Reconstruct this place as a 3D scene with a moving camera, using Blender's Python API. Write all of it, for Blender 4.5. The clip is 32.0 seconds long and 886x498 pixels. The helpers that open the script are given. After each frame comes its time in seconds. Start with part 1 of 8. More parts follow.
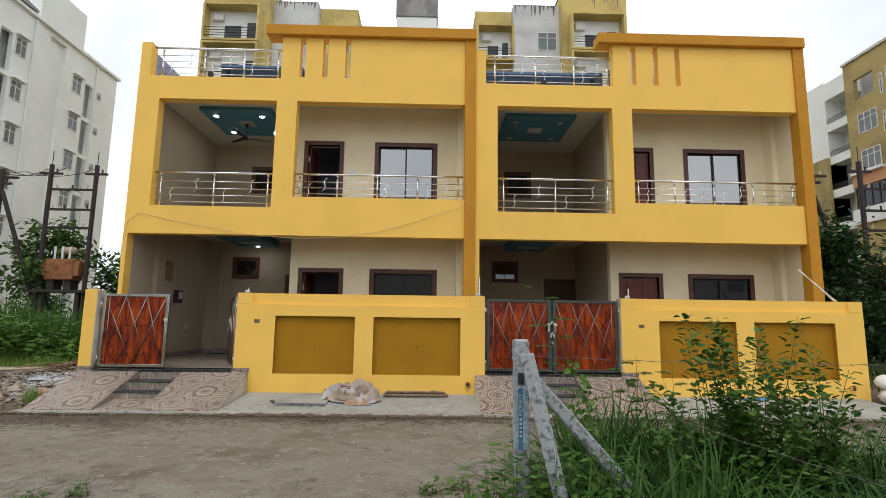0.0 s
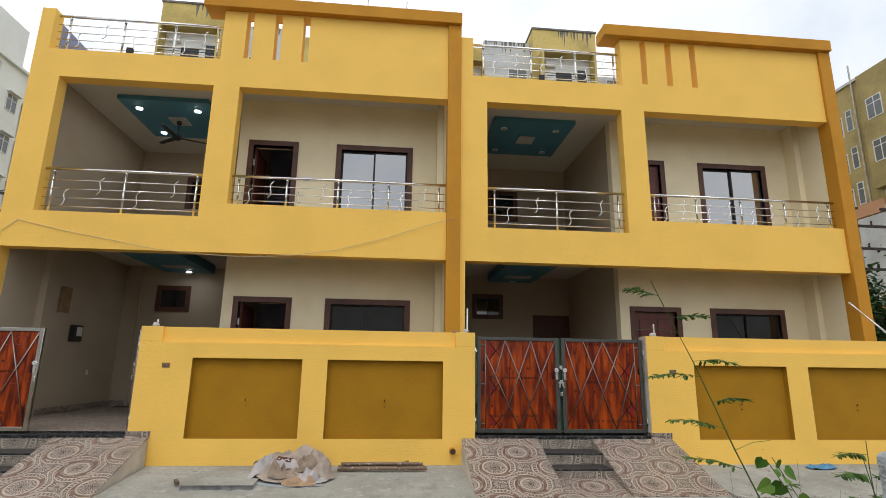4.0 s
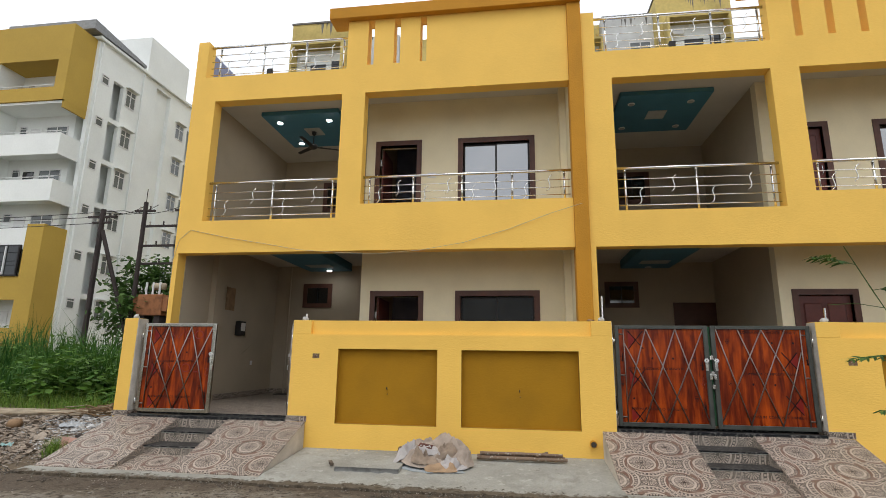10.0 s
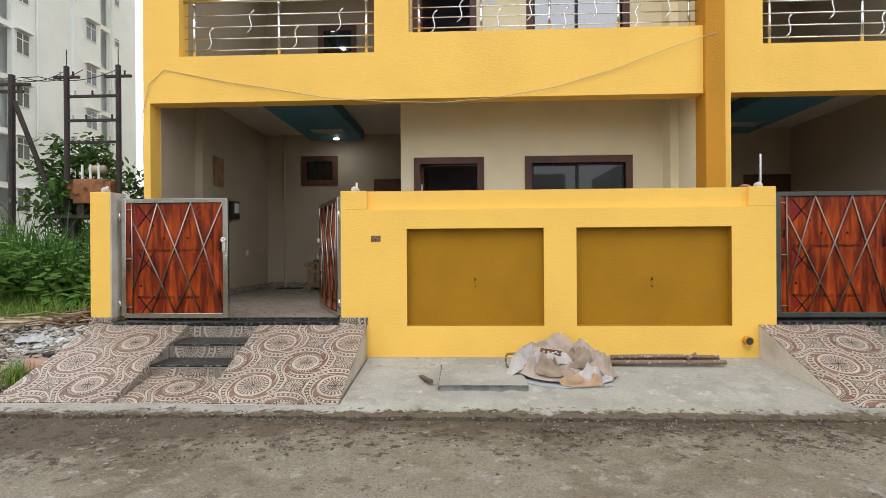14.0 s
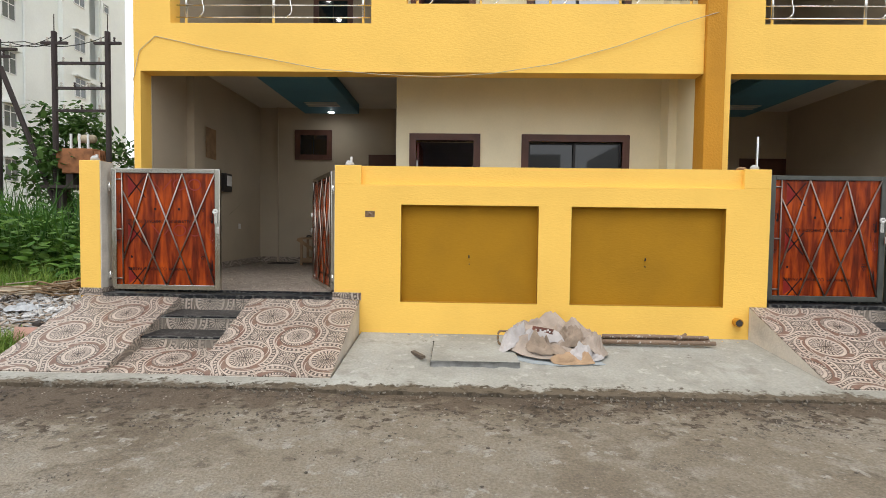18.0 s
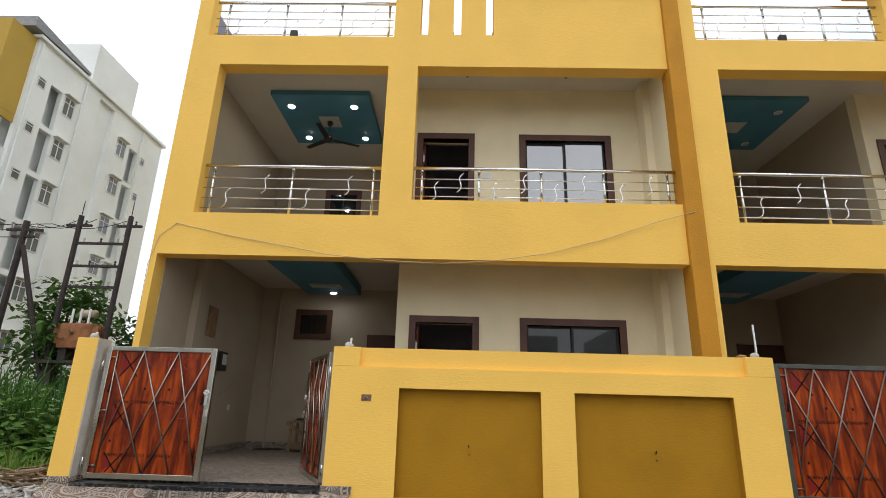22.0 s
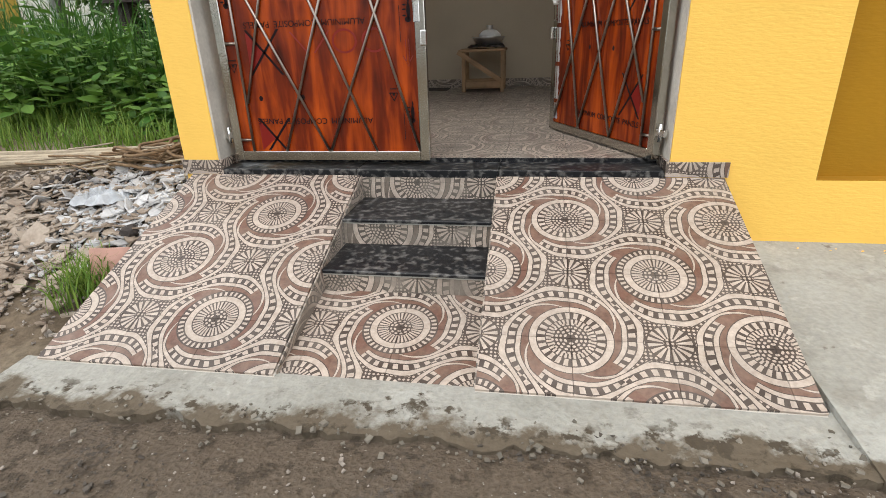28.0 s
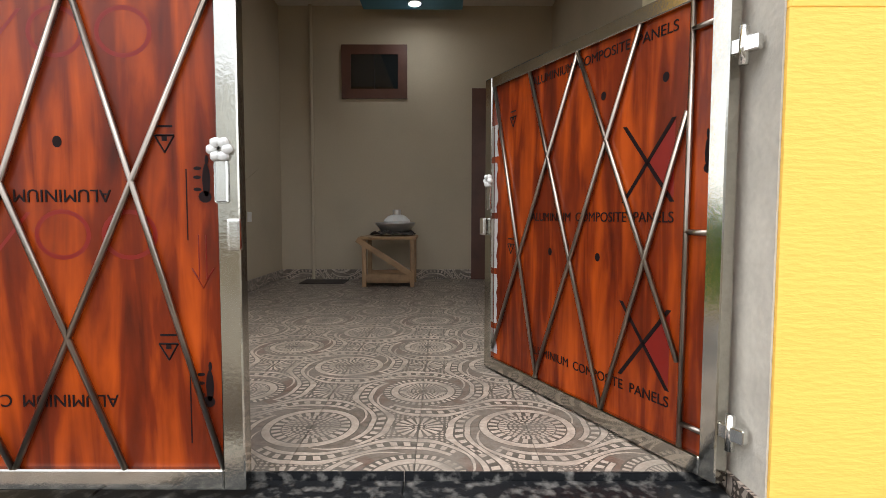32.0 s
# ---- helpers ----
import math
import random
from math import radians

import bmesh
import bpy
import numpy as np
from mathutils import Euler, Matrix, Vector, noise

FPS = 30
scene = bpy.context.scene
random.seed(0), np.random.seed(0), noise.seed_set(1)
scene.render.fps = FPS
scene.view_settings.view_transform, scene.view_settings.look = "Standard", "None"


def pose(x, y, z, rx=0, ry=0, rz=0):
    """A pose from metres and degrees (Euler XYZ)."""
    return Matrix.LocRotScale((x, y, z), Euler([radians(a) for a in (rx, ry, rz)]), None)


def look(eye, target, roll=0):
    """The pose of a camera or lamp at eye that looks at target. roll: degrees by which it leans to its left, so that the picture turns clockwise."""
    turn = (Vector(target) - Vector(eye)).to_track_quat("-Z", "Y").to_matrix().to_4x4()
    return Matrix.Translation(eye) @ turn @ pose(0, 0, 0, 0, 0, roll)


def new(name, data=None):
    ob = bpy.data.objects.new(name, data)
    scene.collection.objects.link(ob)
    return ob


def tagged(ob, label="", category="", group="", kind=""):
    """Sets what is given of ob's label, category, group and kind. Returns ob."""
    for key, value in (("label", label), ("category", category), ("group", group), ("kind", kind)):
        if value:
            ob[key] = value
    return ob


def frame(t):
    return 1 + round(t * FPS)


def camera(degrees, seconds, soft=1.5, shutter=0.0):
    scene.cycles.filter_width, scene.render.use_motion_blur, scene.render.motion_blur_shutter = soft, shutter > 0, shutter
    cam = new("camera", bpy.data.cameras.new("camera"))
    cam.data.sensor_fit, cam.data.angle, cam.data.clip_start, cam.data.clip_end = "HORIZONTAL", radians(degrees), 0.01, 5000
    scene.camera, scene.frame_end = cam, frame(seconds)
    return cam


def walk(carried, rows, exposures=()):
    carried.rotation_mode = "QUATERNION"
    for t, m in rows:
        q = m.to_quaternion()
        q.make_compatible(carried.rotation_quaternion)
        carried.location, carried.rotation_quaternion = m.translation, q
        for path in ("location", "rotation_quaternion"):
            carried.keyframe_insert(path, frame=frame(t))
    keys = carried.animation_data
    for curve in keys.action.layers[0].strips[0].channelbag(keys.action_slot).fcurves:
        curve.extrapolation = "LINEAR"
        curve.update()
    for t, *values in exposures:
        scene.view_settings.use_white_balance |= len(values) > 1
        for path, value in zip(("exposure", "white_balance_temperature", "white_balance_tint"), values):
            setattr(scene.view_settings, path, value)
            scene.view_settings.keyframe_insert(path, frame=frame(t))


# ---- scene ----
cam = camera(80.4, 32.0, 0.9)
PATH = [
    (0, (0.002, -0.509, 1.485), (0.045, 1.471, 1.767), 0.8),
    (0.5, (-0.041, -0.222, 1.493), (0.003, 1.757, 1.775), 0.1),
    (1, (-0.037, 0.136, 1.497), (0.01, 2.113, 1.795), 0.1),
    (1.5, (-0.048, 0.53, 1.494), (-0.003, 2.502, 1.82), 0.7),
    (2, (-0.102, 0.95, 1.488), (-0.055, 2.911, 1.879), 1.1),
    (2.5, (-0.139, 1.299, 1.477), (-0.087, 3.256, 1.887), 1.2),
    (3, (-0.147, 1.678, 1.489), (-0.093, 3.629, 1.925), 1.1),
    (3.5, (-0.19, 1.881, 1.492), (-0.043, 3.825, 1.938), 1.3),
    (5.5, (-0.095, 1.911, 1.533), (0.112, 3.882, 1.8), 0.7),
    (6, (-0.093, 1.891, 1.53), (0.118, 3.876, 1.664), 0.6),
    (6.5, (-0.107, 1.883, 1.533), (0.109, 3.869, 1.633), 0.3),
    (7, (-0.106, 1.876, 1.528), (0.11, 3.846, 1.797), -0.0),
    (7.5, (-0.115, 1.879, 1.517), (0.097, 3.825, 1.929), -0.3),
    (8, (-0.118, 1.891, 1.508), (0.073, 3.834, 1.942), -0.4),
    (8.5, (-0.115, 1.893, 1.502), (0.012, 3.842, 1.936), -0.3),
    (9, (-0.1, 1.899, 1.481), (-0.227, 3.846, 1.92), 0.4),
    (9.5, (-0.124, 1.93, 1.476), (-0.372, 3.867, 1.912), 0.5),
    (10, (-0.252, 1.969, 1.461), (-0.536, 3.906, 1.872), 0.8),
    (10.5, (-0.579, 2.173, 1.445), (-0.969, 4.094, 1.845), 1.8),
    (11, (-0.862, 2.509, 1.424), (-1.248, 4.43, 1.82), 1.0),
    (11.5, (-1.167, 2.87, 1.442), (-1.556, 4.787, 1.859), 1.2),
    (12, (-1.526, 3.174, 1.412), (-1.878, 5.097, 1.831), 1.0),
    (12.5, (-1.83, 3.472, 1.374), (-2.123, 5.409, 1.777), 0.5),
    (13, (-2.08, 3.731, 1.378), (-2.288, 5.679, 1.78), 0.4),
    (13.5, (-2.314, 3.895, 1.383), (-2.446, 5.858, 1.739), -0.2),
    (14, (-2.376, 3.97, 1.372), (-2.46, 5.968, 1.369), -0.4),
    (14.4, (-2.386, 3.985, 1.377), (-2.456, 5.965, 1.101), -0.6),
    (14.5, (-2.386, 3.985, 1.377), (-2.449, 5.944, 0.982), -0.5),
    (16.5, (-2.388, 4.027, 1.333), (-2.43, 5.87, 0.557), -0.0),
    (17, (-2.395, 4.003, 1.327), (-2.439, 5.928, 0.786), 0.5),
    (17.5, (-2.39, 4.003, 1.343), (-2.442, 5.982, 1.055), 0.7),
    (18, (-2.391, 3.994, 1.346), (-2.448, 5.991, 1.263), 0.8),
    (18.5, (-2.396, 3.98, 1.38), (-2.454, 5.977, 1.476), 0.9),
    (19, (-2.385, 3.953, 1.417), (-2.446, 5.94, 1.644), 1.0),
    (19.5, (-2.39, 3.962, 1.404), (-2.453, 5.924, 1.783), 1.0),
    (20, (-2.398, 3.96, 1.392), (-2.461, 5.895, 1.893), 1.3),
    (20.5, (-2.401, 3.958, 1.383), (-2.466, 5.862, 1.992), 1.6),
    (21, (-2.403, 3.956, 1.382), (-2.472, 5.83, 2.079), 1.9),
    (21.5, (-2.417, 3.967, 1.384), (-2.483, 5.836, 2.092), 1.9),
    (22, (-2.425, 3.969, 1.382), (-2.482, 5.88, 1.968), 1.7),
    (22.5, (-2.425, 3.963, 1.386), (-2.474, 5.924, 1.777), 1.5),
    (23, (-2.436, 3.954, 1.387), (-2.479, 5.942, 1.6), 1.4),
    (23.5, (-2.471, 3.984, 1.367), (-2.513, 5.978, 1.518), 1.2),
    (24, (-2.532, 4.092, 1.357), (-2.734, 6.079, 1.455), 1.3),
    (24.5, (-2.683, 4.337, 1.346), (-3.245, 6.256, 1.397), 1.5),
    (26.5, (-3.789, 5.938, 1.284), (-4.444, 7.816, 1.073), -2.0),
    (27, (-4.107, 6.303, 1.27), (-4.617, 8.179, 0.799), -3.2),
    (27.5, (-4.355, 6.643, 1.28), (-4.824, 8.48, 0.643), -3.1),
    (28, (-4.571, 6.9, 1.271), (-4.887, 8.726, 0.52), -2.0),
    (28.5, (-4.697, 7.039, 1.272), (-4.92, 8.856, 0.467), -2.0),
    (29, (-4.73, 7.08, 1.288), (-4.91, 8.944, 0.585), -0.6),
    (29.5, (-4.742, 7.092, 1.292), (-4.887, 9.019, 0.777), 0.4),
    (30, (-4.74, 7.151, 1.293), (-4.854, 9.127, 1.008), 1.1),
    (30.5, (-4.702, 7.42, 1.287), (-4.79, 9.411, 1.122), 1.1),
    (31, (-4.684, 7.723, 1.283), (-4.751, 9.717, 1.15), 0.5),
    (31.5, (-4.691, 8.177, 1.301), (-4.71, 10.174, 1.18), 0.5),
    (32, (-4.635, 8.644, 1.315), (-4.634, 10.64, 1.192), 0.1),
]
EXPOSURES = [(0, -0.2), (1, -0.26), (2, -0.48), (3, -0.40), (3.5, -0.32), (5.5, 0.15), (6.2, 0.2), (7.5, -0.27), (8.2, -0.34), (9, -0.26), (11, -0.1), (13, 0.05), (14.5, 0.28), (16.5, 0.52), (18, 0.3), (19.5, 0.1), (21, -0.5), (22, -0.1), (23, 0.25), (24.5, 0.25), (26.5, 0.42), (28.5, 0.40), (30.2, 0.48), (31, 0.55), (32, 0.78)]
walk(cam, [(t, look(eye, target, roll)) for t, eye, target, roll in PATH], EXPOSURES)

# ---- world and light ----
world = bpy.data.worlds.new("overcast")
scene.world = world
world.use_nodes = True
wn, wl = world.node_tree.nodes, world.node_tree.links
sky = wn.new("ShaderNodeTexSky")
sky.sky_type, sky.sun_disc = "NISHITA", False
sky.sun_elevation, sky.sun_rotation = radians(59), radians(192)
cloud_at = wn.new("ShaderNodeTexCoord")
cloud = wn.new("ShaderNodeTexNoise")
cloud.inputs["Scale"].default_value, cloud.inputs["Detail"].default_value, cloud.inputs["Roughness"].default_value = 2.2, 6, 0.55
cloud_ramp = wn.new("ShaderNodeValToRGB")
cloud_ramp.color_ramp.elements[0].position, cloud_ramp.color_ramp.elements[0].color = 0.3, (8.0, 8.6, 9.4, 1)
cloud_ramp.color_ramp.elements[1].position, cloud_ramp.color_ramp.elements[1].color = 0.62, (12.0, 12.1, 12.2, 1)
veil = wn.new("ShaderNodeMix")
veil.data_type = "RGBA"
veil.inputs["Factor"].default_value = 0.86
wl.new(cloud_at.outputs["Generated"], cloud.inputs["Vector"])
wl.new(cloud.outputs["Fac"], cloud_ramp.inputs["Fac"])
wl.new(sky.outputs["Color"], veil.inputs["A"])
wl.new(cloud_ramp.outputs["Color"], veil.inputs["B"])
wl.new(veil.outputs["Result"], wn["Background"].inputs["Color"])
wn["Background"].inputs["Strength"].default_value = 0.13

sun = new("sun", bpy.data.lights.new("sun", "SUN"))
sun.data.energy, sun.data.angle, sun.data.color = 0.85, radians(30), (1.0, 0.96, 0.9)
sun.matrix_world = look((-3, -14, 24), (0, 0, 0))


# ---- materials ----
def mat(name, base, rough=0.7, metal=0.0, vary=0.12, scale=6.0, fine=90.0, bump=0.15, spec=0.4, second=None, coat=0.0, stretch=None, edge=(0.42, 0.68)):
    """Two scales of colour variation and a fine relief on one base colour."""
    m = bpy.data.materials.new(name)
    m.use_nodes = True
    n, l = m.node_tree.nodes, m.node_tree.links
    b = n["Principled BSDF"]
    b.inputs["Roughness"].default_value, b.inputs["Metallic"].default_value = rough, metal
    b.inputs["Specular IOR Level"].default_value, b.inputs["Coat Weight"].default_value = spec, coat
    at = n.new("ShaderNodeTexCoord")
    big, small = n.new("ShaderNodeTexNoise"), n.new("ShaderNodeTexNoise")
    big.inputs["Scale"].default_value, big.inputs["Detail"].default_value = scale, 5
    small.inputs["Scale"].default_value, small.inputs["Detail"].default_value = fine, 3
    l.new(at.outputs["Object"], big.inputs["Vector"])
    if stretch:
        mp = n.new("ShaderNodeMapping")
        mp.inputs["Scale"].default_value = stretch
        l.new(at.outputs["Object"], mp.inputs["Vector"])
        l.new(mp.outputs["Vector"], small.inputs["Vector"])
    else:
        l.new(at.outputs["Object"], small.inputs["Vector"])
    c1 = second or tuple(v * (1 - 2 * vary) for v in base)
    mix = n.new("ShaderNodeMix")
    mix.data_type = "RGBA"
    mix.inputs["A"].default_value, mix.inputs["B"].default_value = (*base, 1), (*c1, 1)
    ramp = n.new("ShaderNodeMapRange")
    ramp.inputs["From Min"].default_value, ramp.inputs["From Max"].default_value = edge
    l.new(big.outputs["Fac"], ramp.inputs["Value"])
    l.new(ramp.outputs["Result"], mix.inputs["Factor"])
    grain = n.new("ShaderNodeMix")
    grain.data_type, grain.blend_type = "RGBA", "MULTIPLY"
    grain.inputs["Factor"].default_value = min(1.0, vary * 3)
    l.new(mix.outputs["Result"], grain.inputs["A"])
    gr = n.new("ShaderNodeMapRange")
    gr.inputs["To Min"].default_value, gr.inputs["To Max"].default_value = 0.6, 1.25
    l.new(small.outputs["Fac"], gr.inputs["Value"])
    l.new(gr.outputs["Result"], grain.inputs["B"])
    l.new(grain.outputs["Result"], b.inputs["Base Color"])
    if bump:
        bm = n.new("ShaderNodeBump")
        bm.inputs["Strength"].default_value, bm.inputs["Distance"].default_value = bump, 0.01
        l.new(small.outputs["Fac"], bm.inputs["Height"])
        l.new(bm.outputs["Normal"], b.inputs["Normal"])
    return m


YELLOW = mat("yellow_texture_paint", (0.93, 0.575, 0.115), 0.7, vary=0.03, scale=1.2, fine=38, bump=0.26, stretch=(0.6, 0.6, 2.4))
OCHRE = mat("ochre_texture_paint", (0.56, 0.255, 0.018), 0.8, vary=0.06, scale=2, fine=42, bump=0.7)
MUSTARD = mat("mustard_paint", (0.38, 0.186, 0.003), 0.85, vary=0.06, scale=2, fine=38, bump=0.2, stretch=(0.6, 0.6, 2.4))
CREAM = mat("cream_wall_paint", (0.86, 0.77, 0.54), 0.7, vary=0.04, scale=1.5, fine=50, bump=0.1)
CEILING = mat("white_ceiling_paint", (0.60, 0.565, 0.50), 0.8, vary=0.03, scale=2, fine=40, bump=0.05)
# Beige deepened below the walls' own tone: indoor shade is put into this colour.
INTERIOR = mat("shaded_beige_room_paint", (0.455, 0.385, 0.285), 0.75, vary=0.04, scale=1.5, fine=50, bump=0.08)
TEAL = mat("teal_ceiling_paint", (0.065, 0.21, 0.30), 0.6, vary=0.06, scale=2, fine=40, bump=0.05)
GREYPAINT = mat("grey_parapet_paint", (0.26, 0.28, 0.40), 0.8, vary=0.1, scale=2, fine=40)
BROWNFRAME = mat("brown_door_frame", (0.11, 0.045, 0.03), 0.45, vary=0.15, scale=4, fine=60, bump=0.1)
DOORWOOD = mat("maroon_door_leaf", (0.13, 0.03, 0.022), 0.4, vary=0.15, scale=5, fine=60, bump=0.1)
STEEL = mat("stainless_steel", (0.80, 0.80, 0.78), 0.16, metal=1.0, vary=0.04, scale=8, fine=120, bump=0.02)
PLASTER = mat("raw_cement_plaster", (0.60, 0.555, 0.485), 0.9, vary=0.15, scale=2.5, fine=45, bump=0.4)
WHITEWALL = mat("apartment_white", (0.86, 0.88, 0.85), 0.8, vary=0.05, scale=0.3, fine=8, bump=0.05)
APTOCHRE = mat("apartment_ochre", (0.50, 0.33, 0.06), 0.8, vary=0.06, scale=0.3, fine=8, bump=0.05)
GRANITE = mat("dusty_black_granite", (0.011, 0.012, 0.014), 0.36, vary=0.3, scale=26, fine=190, bump=0.06, spec=0.24, second=(0.24, 0.23, 0.215), edge=(0.50, 0.80))
TILE = mat("patterned_tile", (0.42, 0.36, 0.31), 0.45, vary=0.2, scale=5, fine=40, bump=0.1)
ACP = mat("wood_print_panel", (0.42, 0.07, 0.012), 0.25, vary=0.2, scale=5, fine=40, bump=0.0)


# ---- mesh helpers ----
def box(bm, x0, x1, y0, y1, z0, z1):
    v = [bm.verts.new((x, y, z)) for z in (z0, z1) for y in (y0, y1) for x in (x0, x1)]
    for f in ((0, 2, 3, 1), (4, 5, 7, 6), (0, 1, 5, 4), (2, 6, 7, 3), (1, 3, 7, 5), (0, 4, 6, 2)):
        bm.faces.new([v[i] for i in f])
    return v


def boxes(*rows):
    bm = bmesh.new()
    for r in rows:
        box(bm, *r)
    return bm


def soft_box(x0, x1, y0, y1, z0, z1, r=0.006, seg=1):
    bm = boxes((x0, x1, y0, y1, z0, z1))
    bmesh.ops.bevel(bm, geom=bm.edges[:], offset=r, segments=seg, affect="EDGES", profile=0.6)
    return bm


def grid_wall(xs, zs, holes, y0, y1, axis="y"):
    """An upright wall with thickness, solid in every cell of xs by zs that no hole (x0, x1, z0, z1) covers."""
    bm, made = bmesh.new(), {}

    def vert(x, y, z):
        key = (round(x, 4), round(y, 4), round(z, 4))
        if key not in made:
            made[key] = bm.verts.new((x, y, z) if axis == "y" else (y, x, z))
        return made[key]

    def solid(i, k):
        if not (0 <= i < len(xs) - 1 and 0 <= k < len(zs) - 1):
            return False
        x, z = (xs[i] + xs[i + 1]) / 2, (zs[k] + zs[k + 1]) / 2
        return not any(a < x < b and c < z < d for a, b, c, d in holes)

    for i in range(len(xs) - 1):
        for k in range(len(zs) - 1):
            if not solid(i, k):
                continue
            a, b, c, d = xs[i], xs[i + 1], zs[k], zs[k + 1]
            quads = [((a, y0, c), (b, y0, c), (b, y0, d), (a, y0, d)), ((b, y1, c), (a, y1, c), (a, y1, d), (b, y1, d))]
            if not solid(i - 1, k):
                quads.append(((a, y1, c), (a, y0, c), (a, y0, d), (a, y1, d)))
            if not solid(i + 1, k):
                quads.append(((b, y0, c), (b, y1, c), (b, y1, d), (b, y0, d)))
            if not solid(i, k - 1):
                quads.append(((a, y1, c), (b, y1, c), (b, y0, c), (a, y0, c)))
            if not solid(i, k + 1):
                quads.append(((a, y0, d), (b, y0, d), (b, y1, d), (a, y1, d)))
            for q in quads:
                bm.faces.new([vert(*p) for p in q])
    bmesh.ops.recalc_face_normals(bm, faces=bm.faces[:])
    return bm


def cells(holes, lo, hi):
    return sorted({round(v, 4) for v in (lo, hi, *holes) if lo <= v <= hi})


def holed(x0, x1, z0, z1, y0, y1, holes, axis="y"):
    xs = cells([v for h in holes for v in h[:2]], x0, x1)
    zs = cells([v for h in holes for v in h[2:]], z0, z1)
    return grid_wall(xs, zs, holes, y0, y1, axis)


def tube(points, r, sides=8, closed=False):
    """A round bar along points."""
    bm, rings = bmesh.new(), []
    pts = [Vector(p) for p in points]
    for i, p in enumerate(pts):
        way = (pts[min(i + 1, len(pts) - 1)] - pts[max(i - 1, 0)]).normalized()
        side = way.cross(Vector((0, 0, 1)) if abs(way.z) < 0.9 else Vector((0, 1, 0))).normalized()
        up = side.cross(way)
        rad = r[i] if isinstance(r, (list, tuple)) else r
        rings.append([bm.verts.new(p + rad * (math.cos(2 * math.pi * k / sides) * side + math.sin(2 * math.pi * k / sides) * up)) for k in range(sides)])
    for a, b in zip(rings, rings[1:]):
        for k in range(sides):
            bm.faces.new((a[k], a[(k + 1) % sides], b[(k + 1) % sides], b[k]))
    bm.faces.new(rings[0][::-1])
    bm.faces.new(rings[-1])
    bmesh.ops.recalc_face_normals(bm, faces=bm.faces[:])
    return bm


def mesh(name, bm, material, smooth=False):
    me = bpy.data.meshes.new(name)
    bm.to_mesh(me)
    bm.free()
    for m in material if isinstance(material, (list, tuple)) else [material]:
        me.materials.append(m)
    if smooth:
        me.polygons.foreach_set("use_smooth", [True] * len(me.polygons))
    return me


def part(name, bm, material, parent, label="", smooth=False):
    """One mesh object in world places, under a thing (an Empty that only stands somewhere) or under a part."""
    ob = new(name, bm if isinstance(bm, bpy.types.Mesh) else mesh(name, bm, material, smooth))
    ob.parent = parent
    if parent.type == "EMPTY":
        ob.matrix_parent_inverse = Matrix.Translation(-parent.location)
    return tagged(ob, label)


def thing(name, x, y, z, label, category, group="", kind=""):
    e = new(name)
    e.location = (x, y, z)
    return tagged(e, label, category, group, kind)


def solo(name, bm, material, label, category, kind="", group="", smooth=False):
    return tagged(new(name, mesh(name, bm, material, smooth)), label, category, group, kind)


# ---- tile pattern ----
class S:
    """A shader value with arithmetic."""

    tree = None

    def __init__(self, v):
        self.v = v

    def op(kind, *args, clamp=False):
        n = S.tree.nodes.new("ShaderNodeMath")
        n.operation, n.use_clamp = kind, clamp
        for k, a in enumerate(args):
            a = a.v if isinstance(a, S) else a
            if isinstance(a, (int, float)):
                n.inputs[k].default_value = a
            else:
                S.tree.links.new(a, n.inputs[k])
        return S(n.outputs[0])

    def __add__(self, o): return S.op("ADD", self, o)
    def __sub__(self, o): return S.op("SUBTRACT", self, o)
    def __mul__(self, o): return S.op("MULTIPLY", self, o)
    def __lt__(self, o): return S.op("LESS_THAN", self, o)
    def __gt__(self, o): return S.op("GREATER_THAN", self, o)
    def frac(self): return S.op("FRACT", self)
    def floor(self): return S.op("FLOOR", self)
    def within(self, lo, hi): return S.op("MULTIPLY", S.op("GREATER_THAN", self, lo), S.op("LESS_THAN", self, hi))


